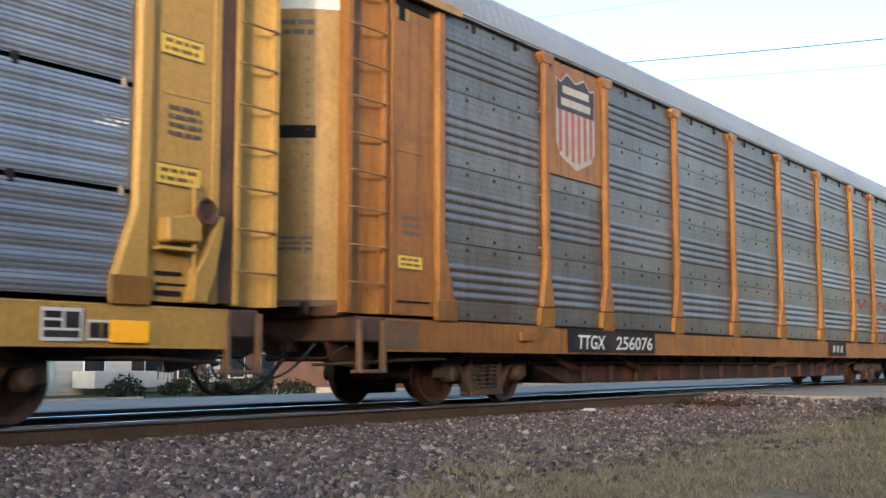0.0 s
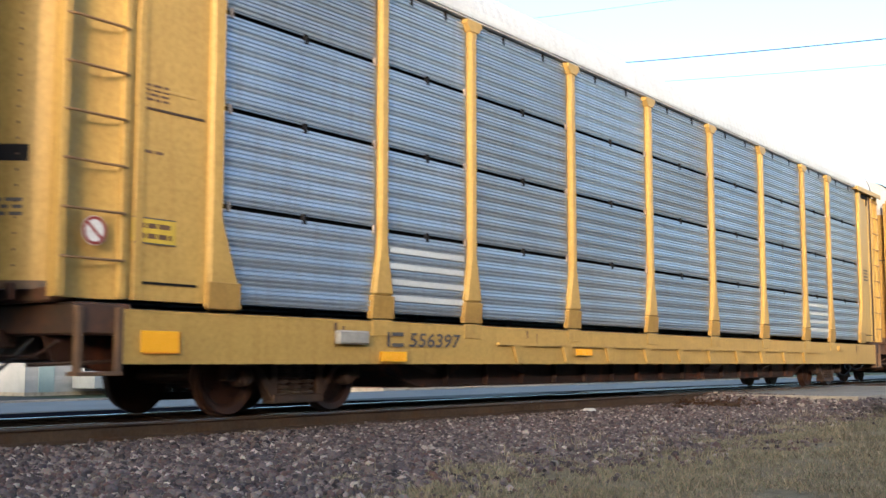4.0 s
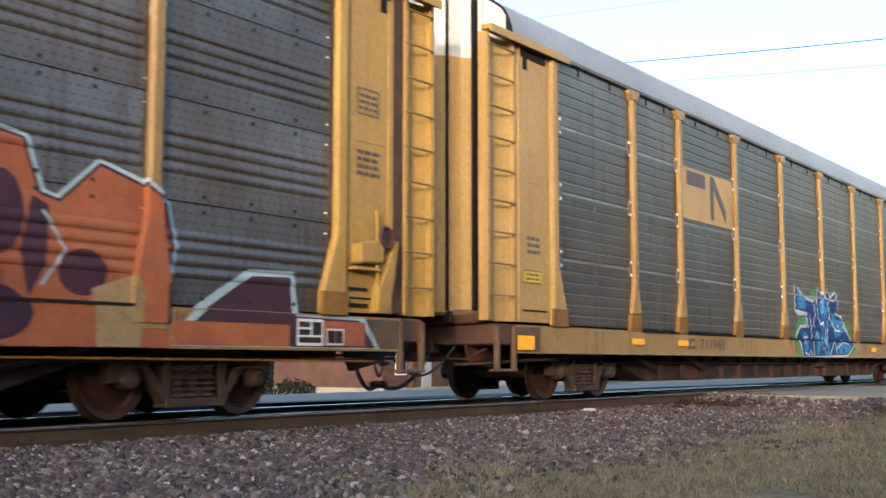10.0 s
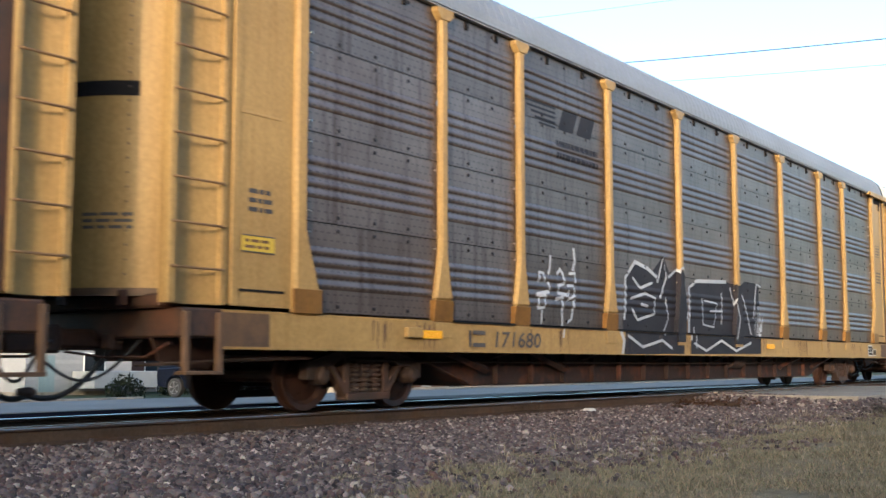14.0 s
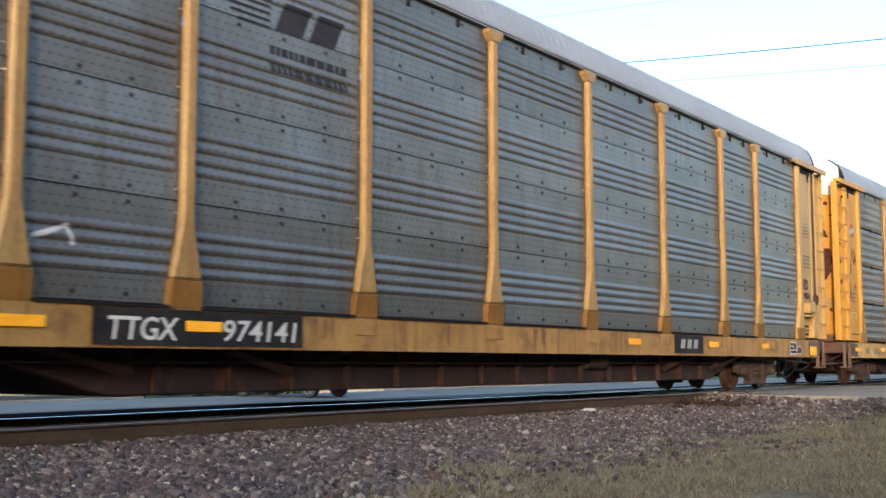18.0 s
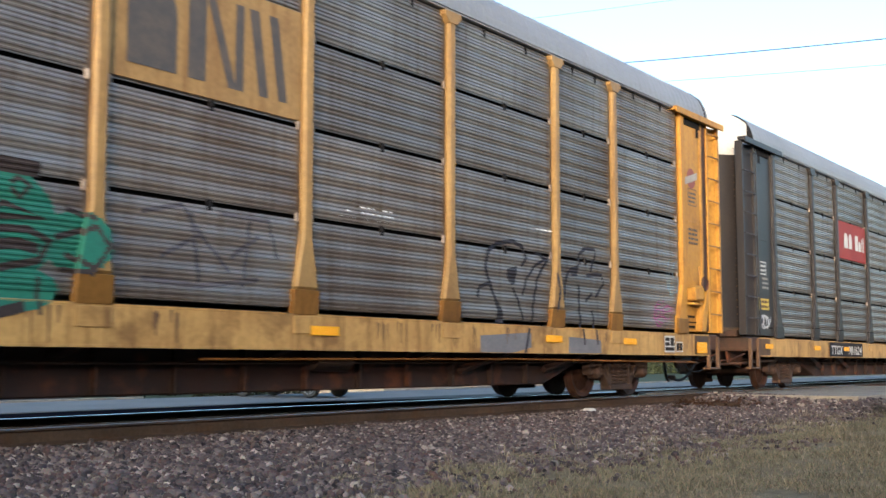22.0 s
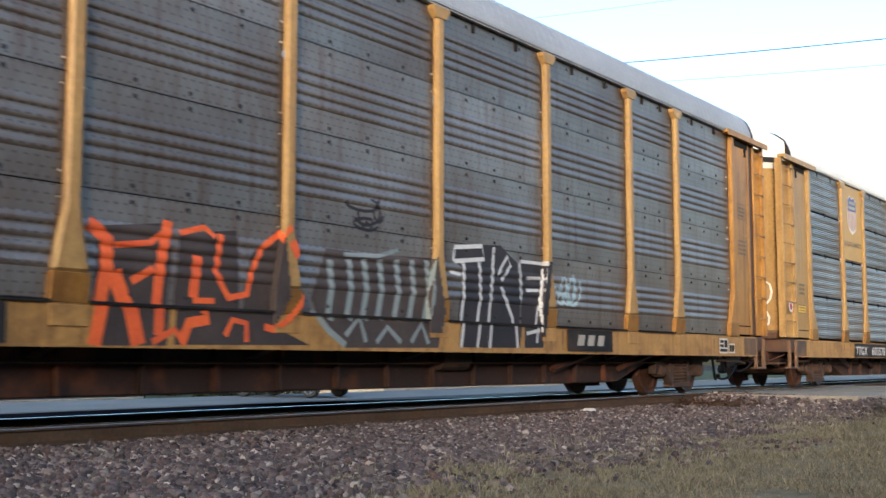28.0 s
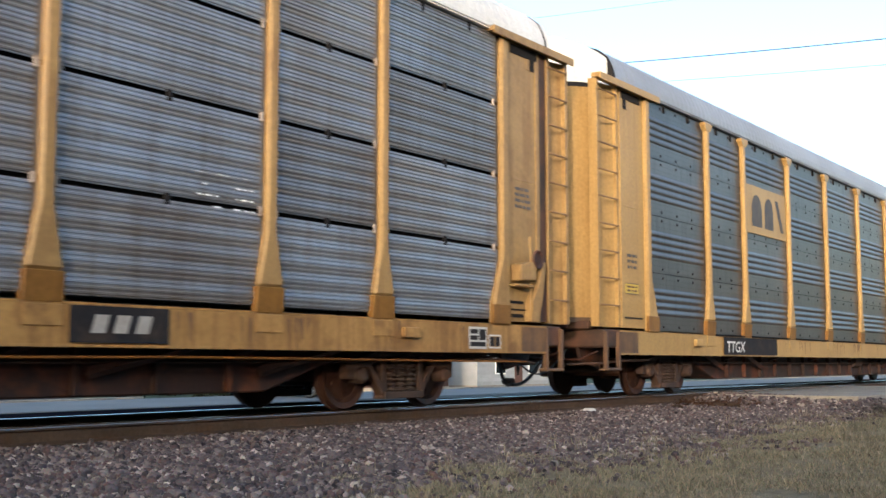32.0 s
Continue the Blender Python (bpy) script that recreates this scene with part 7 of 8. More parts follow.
spike_light = join(ribbon([(-0.58, 1.82), (-0.3, 1.8), (0.17, 1.78), (0.24, 1.44)], 0.07), ribbon([(0.41, 1.79), (0.51, 1.34), (0.56, 0.79)], 0.05), ribbon([(0.73, 2.03), (0.84, 1.79), (0.67, 1.59), (0.76, 1.47)], 0.06), ribbon([(1.01, 1.96), (1.07, 1.68), (1.3, 1.5)], 0.06), ribbon([(0.77, 1.23), (0.89, 1.36), (1.03, 1.21)], 0.05), ribbon([(1.39, 1.48), (1.35, 1.13), (1.49, 1.03), (1.54, 1.45)], 0.05), ribbon([(1.85, 2.15), (1.97, 1.74), (2.39, 1.43), (2.83, 1.42), (2.6, 1.58)], 0.06), ribbon([(1.87, 1.74), (2.18, 1.62), (1.98, 1.54)], 0.05), ribbon([(-0.12, 0.85), (0.19, 0.79), (0.27, 0.91), (0.44, 0.78)], 0.05), ribbon([(-0.09, 1.05), (-0.01, 1.2), (0.18, 1.23), (0.15, 1.11)], 0.06), ribbon([(1.97, 2.18), (2.38, 2.18), (2.54, 2.3)], 0.05), ribbon([(1.79, 0.81), (2.19, 1.15), (2.4, 0.81)], 0.05), ribbon([(3.05, 1.57), (3.31, 1.41)], 0.05), ribbon([(2.29, 0.95), (2.94, 1.14), (3.41, 1.09)], 0.04))
spike_dots = join(disc(1.43, 2.03, 0.08, 14, 0.75), disc(1.62, 1.92, 0.11, 14, 0.64), disc(1.5, 1.71, 0.09, 14, 0.67), disc(1.73, 1.53, 0.11, 14, 0.73), disc(1.58, 1.33, 0.09, 14, 0.67), disc(1.7, 1.14, 0.12, 14, 0.67), disc(1.55, 0.94, 0.09, 14, 0.67), disc(1.88, 0.88, 0.09, 14, 0.78), disc(1.82, 1.83, 0.08, 14, 0.75), disc(3.05, 1.32, 0.11, 14, 0.64), disc(3.29, 1.12, 0.12, 14, 0.67), disc(2.94, 0.93, 0.11, 14, 0.64), disc(2.5, 0.9, 0.09, 14, 0.67), disc(-0.16, 0.99, 0.05, 14, 0.8), disc(1.19, 2.17, 0.07, 14, 0.71))
piece(c, "mural", "blue and white spiky spray mural with green shading", [(shade, "spray_green"), (ribbon(spike[0], 0.15, True), "spray_white"), (spike, "spray_navy"), (spike_lake, "spray_lake"), (spike_dots, "spray_navy"), (spike_light, "spray_white"), (join(ribbon([(1.57, 2.3), (1.69, 2.2), (1.62, 2.36)], 0.04), ribbon([(2.99, 1.75), (3.34, 1.62)], 0.05), ribbon([(-0.8, 1.05), (-0.76, 0.83)], 0.06)), "spray_red")], "lip", (1.43,))
part("rust_stain", decal(poly((12.02, 3.1), (12.12, 3.05), (12.5, 2.5), (12.3, 2.4), (12.05, 2.6)), "spray_orange", -1.514), c)
# sixth car: white outlined tags
c = CARS[5]
bar_emblem(c, -6.96, -4.6, 3.75, 4.6, "wide")
piece(c, "tag", "dark letters sprayed with a white outline", [(join(poly((-3.82, 0.75), (-3.64, 2.06), (-3.16, 2.38), (-2.58, 2.22), (-2.09, 2.55), (-1.84, 2.27), (-1.4, 2.33), (-1.19, 2.02), (-1.35, 0.77)), poly((-1.06, 0.77), (-0.91, 2.12), (0.79, 2.27), (1.61, 2.18), (1.96, 2.32), (2.79, 2.31), (2.69, 0.8))), "spray_black"), (join(ribbon([(-3.94, 1.15), (-3.82, 0.98), (-3.89, 0.75)], 0.09), ribbon([(-3.7, 1.34), (-3.64, 2.06), (-3.26, 2.36), (-2.77, 2.28), (-2.37, 2.14)], 0.07), ribbon([(-3.36, 2.08), (-3.08, 1.91), (-2.58, 2.03)], 0.05), ribbon([(-3.47, 1.71), (-2.89, 1.83), (-2.49, 1.76), (-2.54, 1.47), (-3.19, 1.35), (-3.43, 1.53)], 0.05), ribbon([(-3.09, 1.63), (-2.79, 1.6)], 0.05), ribbon([(-2.36, 2.05), (-2.09, 2.53), (-1.97, 2.17), (-2.28, 1.77)], 0.05), ribbon([(-1.89, 2.17), (-1.4, 2.39), (-1.14, 2.12), (-1.26, 1.42)], 0.05), ribbon([(-2.07, 1.78), (-1.92, 1.4), (-2.2, 1.1)], 0.04), ribbon([(-3.67, 1.07), (-3.11, 0.88), (-2.31, 1.01), (-1.89, 0.87)], 0.05), ribbon([(-1, 1.03), (-0.96, 2.03), (-0.6, 2.18), (0.92, 2.25)], 0.07), ribbon([(-0.37, 1.86), (-0.32, 1.35), (0.22, 1.31), (0.37, 1.79), (-0.25, 1.82)], 0.04), ribbon([(-0.01, 1.62), (0.63, 1.64)], 0.035), ribbon([(0.65, 2.02), (0.61, 1.38)], 0.045), ribbon([(1.11, 2.15), (1.43, 1.51), (1.26, 1.07)], 0.045), ribbon([(1.61, 2.18), (1.82, 1.97), (2.27, 1.2)], 0.045), ribbon([(2.38, 1.54), (2.64, 2.3), (2.91, 2.26)], 0.05), ribbon([(-0.89, 0.98), (-0.3, 0.84), (0.47, 1.05), (1.25, 0.85), (2.11, 1.03)], 0.05), ribbon([(-0.76, 1.29), (-0.77, 0.88)], 0.04)), "spray_white")], "wide", (-1.43, 1.43))
piece(c, "scrawl", "thin white drippy scrawl", [(join(ribbon([(-6.55, 1.82), (-6.51, 1.97), (-6.39, 1.96), (-6.37, 1.83)], 0.05), ribbon([(-6.17, 2.25), (-6.2, 2.03), (-6.25, 1.95)], 0.05), ribbon([(-6.63, 1.62), (-6.23, 1.69), (-6.25, 1.84)], 0.06), ribbon([(-6.57, 1.43), (-6.52, 1.61), (-6.34, 1.62), (-6.37, 1.44), (-6.57, 1.42)], 0.05), ribbon([(-6.44, 1.4), (-6.46, 1.19)], 0.04), ribbon([(-5.98, 1.97), (-5.88, 2.05), (-5.8, 1.99), (-5.76, 1.84), (-5.96, 1.79), (-5.96, 1.68), (-5.67, 1.66)], 0.06), ribbon([(-6.04, 1.58), (-5.8, 1.62)], 0.06), ribbon([(-5.83, 1.58), (-5.83, 1.21), (-5.88, 0.99)], 0.05), ribbon([(-5.45, 2.42), (-5.41, 2.21), (-5.48, 2.05)], 0.06), ribbon([(-5.61, 2), (-5.4, 2.02), (-5.43, 1.86)], 0.05), ribbon([(-5.67, 1.81), (-5.48, 1.82), (-5.43, 1.67), (-5.67, 1.58), (-5.61, 1.74)], 0.05), ribbon([(-5.45, 1.6), (-5.54, 1.29), (-5.67, 1.23)], 0.05)), "spray_white")], "wide")
piece(c, "scrawl", "small white scrawl", [(scrawl(2.5, 2.95, 1.15, 1.85, 9, 0.045, 8), "spray_white")], "wide")
# seventh car
part("scrawl", decal(join(scrawl(12.1, 12.45, 2.35, 2.6, 8, 0.03, 41), scrawl(12.1, 12.55, 2.15, 2.28, 10, 0.03, 44), scrawl(12.2, 12.45, 1.75, 1.9, 4, 0.025, 42)), "spray_plum", -1.518), CARS[6], label="dark red scrawl on the end panel")
me = rust_patch(poly((-0.3, 1.95), (-0.72, 1.95), (-1.0, 1.9), (-1.17, 1.98), (-1.15, 1.6), (-1.1, 1.38), (-0.3, 1.32)))
me.materials[0] = MATS["spray_teal_old"]
part("paint_patch", me, CARS[6], label="faded green paint patch on the door")
me = rust_patch(join(ribbon([(-0.72, 2.35), (-0.82, 2.38), (-0.9, 2.25), (-0.95, 2.05), (-1.1, 1.98)], 0.04), rect(-1.05, -0.95, 1.98, 2.1)))
me.materials[0] = MATS["spray_ink"]
part("scrawl", me, CARS[6], label="black scrawl on the door")
part("scrawl", decal(scrawl(-12.7, -12.3, 1.4, 1.75, 6, 0.03, 43), "spray_ink", -1.518), CARS[6], label="black scrawl on the end panel")
c = CARS[6]
bar_emblem(c, -6.86, -4.6, 3.78, 4.66, "wide")
piece(c, "scrawl", "pale grey looping spray scrawl", [(join(ribbon([(-11.24, 1.99), (-11.22, 1.87), (-11.11, 1.85)], 0.04), ribbon([(-10.95, 1.99), (-10.91, 1.87), (-10.66, 1.79), (-10.97, 1.72), (-11.11, 1.66)], 0.05), ribbon([(-11.13, 1.94), (-11, 1.91), (-11.04, 1.79)], 0.09), ribbon([(-11.61, 1.6), (-11.45, 1.67), (-11.24, 1.77), (-11.11, 1.76)], 0.06), ribbon([(-11.3, 1.71), (-11.31, 1.53), (-11.19, 1.47)], 0.05), ribbon([(-11.28, 1.59), (-11.1, 1.48), (-10.92, 1.36), (-10.88, 1.3)], 0.06), ribbon([(-11.57, 1.33), (-11.36, 1.39), (-11.14, 1.32), (-11.01, 1.17)], 0.06), ribbon([(-11.31, 1.31), (-11.18, 1.11), (-11.19, 0.92)], 0.06), ribbon([(-11.6, 1.18), (-11.4, 1.28)], 0.05), ribbon([(-10.75, 1.66), (-10.65, 1.5), (-10.55, 1.32)], 0.06), ribbon([(-10.88, 1.37), (-10.74, 1.5), (-10.67, 1.41), (-10.83, 1.31)], 0.06), ribbon([(-10.48, 1.45), (-10.42, 1.58), (-10.18, 1.66), (-9.92, 1.63)], 0.08), ribbon([(-10.22, 1.6), (-10.27, 1.4), (-10.36, 1.33)], 0.07), ribbon([(-9.97, 1.61), (-10.07, 1.41), (-9.97, 1.34)], 0.06), ribbon([(-9.85, 1.63), (-9.51, 1.61), (-9.52, 1.37)], 0.07), ribbon([(-9.92, 1.41), (-9.72, 1.49), (-9.56, 1.3), (-9.64, 1.19)], 0.06), ribbon([(-10.83, 1.15), (-10.65, 1.28), (-10.36, 1.31), (-10.17, 1.17)], 0.05), ribbon([(-10.69, 1.15), (-10.51, 1.24), (-10.31, 1.17)], 0.05), ribbon([(-10.07, 1.27), (-9.87, 1.32), (-9.85, 1.18), (-10.02, 1.14)], 0.06), ribbon([(-9.64, 1.12), (-9.45, 1.27), (-9.39, 1.17), (-9.55, 1.02)], 0.05), ribbon([(-11.51, 0.86), (-11.39, 1.01)], 0.05), ribbon([(-11.09, 1.05), (-10.96, 0.99)], 0.04)), "spray_white")], "wide")
piece(c, "scrawl", "thin pale spray scrawl", [(join(ribbon([(-8.87, 1.71), (-8.66, 1.78), (-8.49, 1.85), (-8.4, 1.67)], 0.05)), "spray_white")], "wide", (-9.07,))
# eighth car: yellow board, tags
c = CARS[7]
b = board(c, "sign_board", "yellow sign board", -1.33, 1.33, 3.34, 4.6, "yellow_worn")
part("emblem", decal(join(finger(-0.82, 0.62, 3.5, 4.42), rect(-0.36, -0.12, 3.5, 4.44), poly((-0.12, 4.44), (0.2, 3.5), (0.32, 3.5), (0.0, 4.44)), rect(0.3, 0.42, 3.5, 4.44), *[poly((0.5 + q, 4.44), (0.64 + q, 4.44), (0.8 + q, 3.5), (0.66 + q, 3.5)) for q in (0, 0.3)]), "paint_ink", -1.518), b)
piece(c, "tag", "faded lilac-grey block tag", [(join(poly((-6.4, 2.1), (-6.13, 2.18), (-6.01, 2.07), (-6.04, 1.33), (-6.31, 1.32)), poly((-6.01, 2.12), (-5.63, 2.22), (-5.6, 1.47), (-5.92, 1.34)), poly((-5.53, 2.18), (-5.29, 2.23), (-5, 1.96), (-4.98, 1.4), (-5.4, 1.59)), poly((-4.93, 2.14), (-4.24, 2.15), (-4.23, 1.91), (-4.7, 1.93), (-4.68, 1.41), (-4.22, 1.32), (-4.29, 1.2), (-4.9, 1.29))), "spray_lilac"), (join(poly((-5.6, 1.41), (-5.19, 1.49), (-5.25, 1.16), (-5.62, 1.2)), poly((-6.08, 1.64), (-5.93, 1.65), (-5.88, 1.34), (-6.1, 1.33)), poly((-4.99, 1.73), (-4.66, 1.82), (-4.67, 0.84), (-4.89, 0.84)), poly((-6.54, 2.06), (-6.4, 2.05), (-6.33, 1.12), (-6.61, 1)), ribbon([(-6.18, 1.94), (-6.07, 1.44)], 0.06), ribbon([(-5.41, 1.92), (-5.23, 1.49)], 0.06)), "spray_soot")], "fine", (-4.27,))
piece(c, "tag", "teal balloon-shaped tag with black loops", [(join(disc(-2.58, 1.79, 0.77, 14, 0.75), disc(-2.42, 1.25, 0.63, 14, 0.37), disc(-1.62, 1.7, 0.37, 14, 0.78)), "spray_teal"), (join(ribbon([(-2.02, 2.31), (-2.43, 2.32), (-2.88, 2.22), (-3.16, 2.01), (-3.24, 1.69), (-3.24, 1.37), (-3, 1.11)], 0.14), ribbon([(-2.95, 1.03), (-2.51, 1), (-2.16, 1.09)], 0.1), ribbon([(-2.72, 1.66), (-2.53, 1.75), (-2.12, 1.77), (-1.9, 1.68), (-2.01, 1.5), (-2.42, 1.41), (-2.67, 1.5), (-2.74, 1.62)], 0.07), ribbon([(-2.52, 1.6), (-2.22, 1.64), (-2.01, 1.6)], 0.1), ribbon([(-2.92, 1.9), (-2.53, 1.9), (-2.38, 1.98), (-1.96, 1.88), (-2.43, 1.86)], 0.06), ribbon([(-2.31, 2.16), (-2.23, 2.22), (-2.12, 2.16), (-2.22, 2.04), (-2.31, 2.12)], 0.05), ribbon([(-1.85, 1.72), (-1.46, 1.85), (-1.29, 1.68), (-1.46, 1.46), (-1.74, 1.58)], 0.06), ribbon([(-1.74, 2), (-1.46, 1.92)], 0.05), ribbon([(-1.79, 1.44), (-1.46, 1.42)], 0.05), ribbon([(-2.01, 1.36), (-2, 1.02)], 0.04)), "spray_soot")], "fine", (-1.43,))
piece(c, "scrawl", "faded lilac-grey scrawl", [(join(ribbon([(-0.88, 2.07), (-0.38, 2.19), (-0.12, 1.91)], 0.05), ribbon([(-0.63, 1.65), (-0.12, 1.91), (0.29, 1.55)], 0.05), ribbon([(-0.25, 2.12), (-0.12, 1.38)], 0.05), ribbon([(0.15, 2.16), (0.86, 2.14), (1, 1.74)], 0.05), ribbon([(0.29, 1.7), (0.71, 1.96)], 0.05), ribbon([(0.57, 2.11), (0.49, 1.4)], 0.05), ribbon([(-0.87, 1.42), (-0.12, 1.38), (0.71, 1.49)], 0.05)), "spray_lilac")], "fine")
piece(c, "tag", "bold looping black strokes over grey fill", [(join(poly((4.96, 0.98), (6.31, 1.05), (6.32, 0.83), (5.81, 0.72), (4.97, 0.73)), poly((7.44, 1.01), (8.51, 0.97), (8.51, 0.76), (7.44, 0.75))), "spray_grey"), (join(ribbon([(4.94, 1.51), (5.01, 1.66), (5.24, 1.72), (5.35, 1.6)], 0.06), ribbon([(5.48, 1.37), (5.27, 1.71), (5.15, 1.93), (5.22, 2.17), (5.45, 2.3), (5.86, 2.37), (6.15, 2.3), (6.24, 2.16), (6.12, 2.02)], 0.06), ribbon([(5.87, 1.69), (6.04, 1.46), (6.15, 1.23)], 0.05), ribbon([(6.14, 1.59), (6.25, 1.85), (6.51, 2.06), (6.83, 2.19)], 0.05), ribbon([(6.88, 2.19), (6.56, 1.87), (6.44, 1.49), (6.4, 1.2)], 0.06), ribbon([(6.54, 2.25), (6.79, 2.18)], 0.05), ribbon([(7.03, 1.98), (7.13, 1.72), (7.04, 1.39)], 0.06), ribbon([(7.33, 1.41), (7.43, 1.94), (7.63, 2.1)], 0.06), ribbon([(7.89, 2.16), (7.84, 2.32), (8.05, 2.44), (8.39, 2.45), (8.39, 2.31), (8.22, 2.08)], 0.06), ribbon([(8.11, 2), (8.39, 2.04), (8.62, 2.04), (8.68, 1.9), (8.39, 1.67)], 0.06), ribbon([(7.84, 1.84), (7.85, 1.43), (7.96, 0.89)], 0.06), ribbon([(8.06, 1.58), (8.28, 1.73)], 0.05), ribbon([(6.27, 1.11), (6.15, 0.74)], 0.06), ribbon([(8.28, 1.45), (8.4, 0.9)], 0.06), poly((5.7, 1.95), (5.99, 2.01), (5.94, 1.76), (5.83, 1.72), (5.72, 1.83)), poly((5.46, 1.49), (5.57, 1.38), (5.63, 1.16), (5.42, 1.17)), poly((7.58, 2.09), (7.84, 2.17), (7.8, 1.98), (7.61, 1.96))), "spray_ink")], "fine", (7.1,))
piece(c, "scrawl", "small pink and pale green scrawls", [(scrawl(10.6, 11.4, 1.25, 1.75, 9, 0.024, 14), "spray_pink"), (scrawl(11.15, 11.65, 1.8, 2.5, 8, 0.022, 15), "spray_ice")], "fine")
part("emblem", decal(join(disc(12.34, 4.15, 0.2, 16)), "paint_red_faded", -1.516), c, label="round red emblem with a grey band")
part("emblem_band", decal(poly((12.05, 4.0), (12.62, 4.16), (12.62, 4.3), (12.05, 4.14)), "paint_faded", -1.519), c)
part("emblem", decal(join(disc(-12.4, 4.15, 0.2, 16)), "paint_red_faded", -1.516), c, label="round red emblem with a grey band")
part("emblem_band", decal(poly((-12.69, 4.0), (-12.12, 4.16), (-12.12, 4.3), (-12.69, 4.14)), "paint_faded", -1.519), c)
rnd = random.Random(77)


def flake(cx, cz, rx, rz, n=16):
    return poly(*[(cx + rx * rnd.uniform(0.6, 1.1) * math.cos(2 * math.pi * k / n), cz + rz * rnd.uniform(0.6, 1.1) * math.sin(2 * math.pi * k / n)) for k in range(n)])


def ragged(outline, jag):
    """An outline with a torn edge."""
    out = []
    for (xa, za), (xb, zb) in zip(outline, outline[1:] + outline[:1]):
        for q in range(6):
            out.append((xa + (xb - xa) * q / 6 + rnd.uniform(-jag, jag), za + (zb - za) * q / 6 + rnd.uniform(-jag, jag)))
    return poly(*out)


part("bare_rust", rust_patch(ragged([(-0.3, 4.7), (-0.99, 4.66), (-1.08, 4.39), (-1.12, 4.07), (-1.22, 3.89), (-1.02, 3.94), (-0.97, 3.68), (-0.3, 3.7)], 0.025)), c, label="bare rust where paint has flaked")
part("bare_rust", rust_patch(ragged([(-0.3, 3.62), (-1.22, 3.63), (-1.24, 3.06), (-1.15, 2.8), (-1.06, 2.64), (-0.98, 2.79), (-0.88, 2.6), (-0.3, 2.7)], 0.025)), c, label="bare rust where paint has flaked")
for y, z, r in ((-1.16, 4.8, 0.05), (-1.26, 4.5, 0.03), (-1.2, 2.0, 0.04), (-1.28, 3.75, 0.03), (-0.8, 4.95, 0.16)):
    part("bare_rust", rust_patch(flake(y, z, r, r * 1.3, 9)), c, label="small bare rust spot")
for x, z, rx, rz in ((-13.5, 4.05, 0.06, 0.06), (-13.52, 3.72, 0.1, 0.05), (-13.55, 3.25, 0.12, 0.09), (-13.48, 2.72, 0.14, 0.06), (-13.3, 4.9, 0.05, 0.12), (-13.2, 5.0, 0.12, 0.05)):
    part("bare_rust", decal(flake(x, z, rx, rz, 9), "bare_rust", -1.512), c, label="small bare rust spot")
part("scrawl", rust_patch(scrawl(-1.28, -0.98, 2.05, 2.35, 9, 0.025, 61)), c, label="pale scrawl on the door").data.materials[0] = MATS["spray_cream"]
part("bare_rust", decal(join(*[flake(rnd.uniform(-12.75, -12.1), rnd.uniform(2.2, 3.6), 0.05, rnd.uniform(0.08, 0.25), 9) for _ in range(9)]), "bare_rust", -1.513), c, label="bare rust where paint has flaked")
part("paint_patch", decal(join(flake(-11.42, 0.93, 0.2, 0.12), flake(-10.5, 0.94, 0.3, 0.11), flake(-10.2, 0.9, 0.22, 0.1), flake(-8.8, 0.92, 0.2, 0.09)), "spray_teal_old", SILL_Y - 0.024), c, label="teal paint patches on the sill")
part("paint_patch", decal(poly((-11.93, 1.4), (-11.76, 1.4), (-11.76, 2.0), (-11.88, 2.0)), "spray_teal_old", -1.576), c, label="teal paint on the corner post")
# ninth car: red board
c = CARS[8]
b = board(c, "sign_board", "dull red sign board with pale bars", -6.98, -4.4, 3.34, 4.33, "paint_red")
part("emblem", decal(join(finger(-6.25, 0.34, 3.64, 4.05), finger(-5.85, 0.28, 3.64, 4.05), rect(-5.42, -5.14, 3.64, 4.05), finger(-4.98, 0.22, 3.64, 3.92), rect(-4.8, -4.72, 3.64, 4.0), rect(-4.66, -4.58, 3.64, 4.05)), "paint_white", -1.518), b)
part("white_placard", decal(join(frame_rect(-12.78, -12.38, 2.53, 2.82, 0.03), bars(-12.72, -12.44, 2.58, 2.77, 2, 6)), "paint_white", -1.516), c, label="white outlined placard")
part("scrawl", decal(scrawl(-12.8, -12.2, 1.35, 1.65, 9, 0.04, 19), "spray_white", -1.516), c, label="white scrawl")
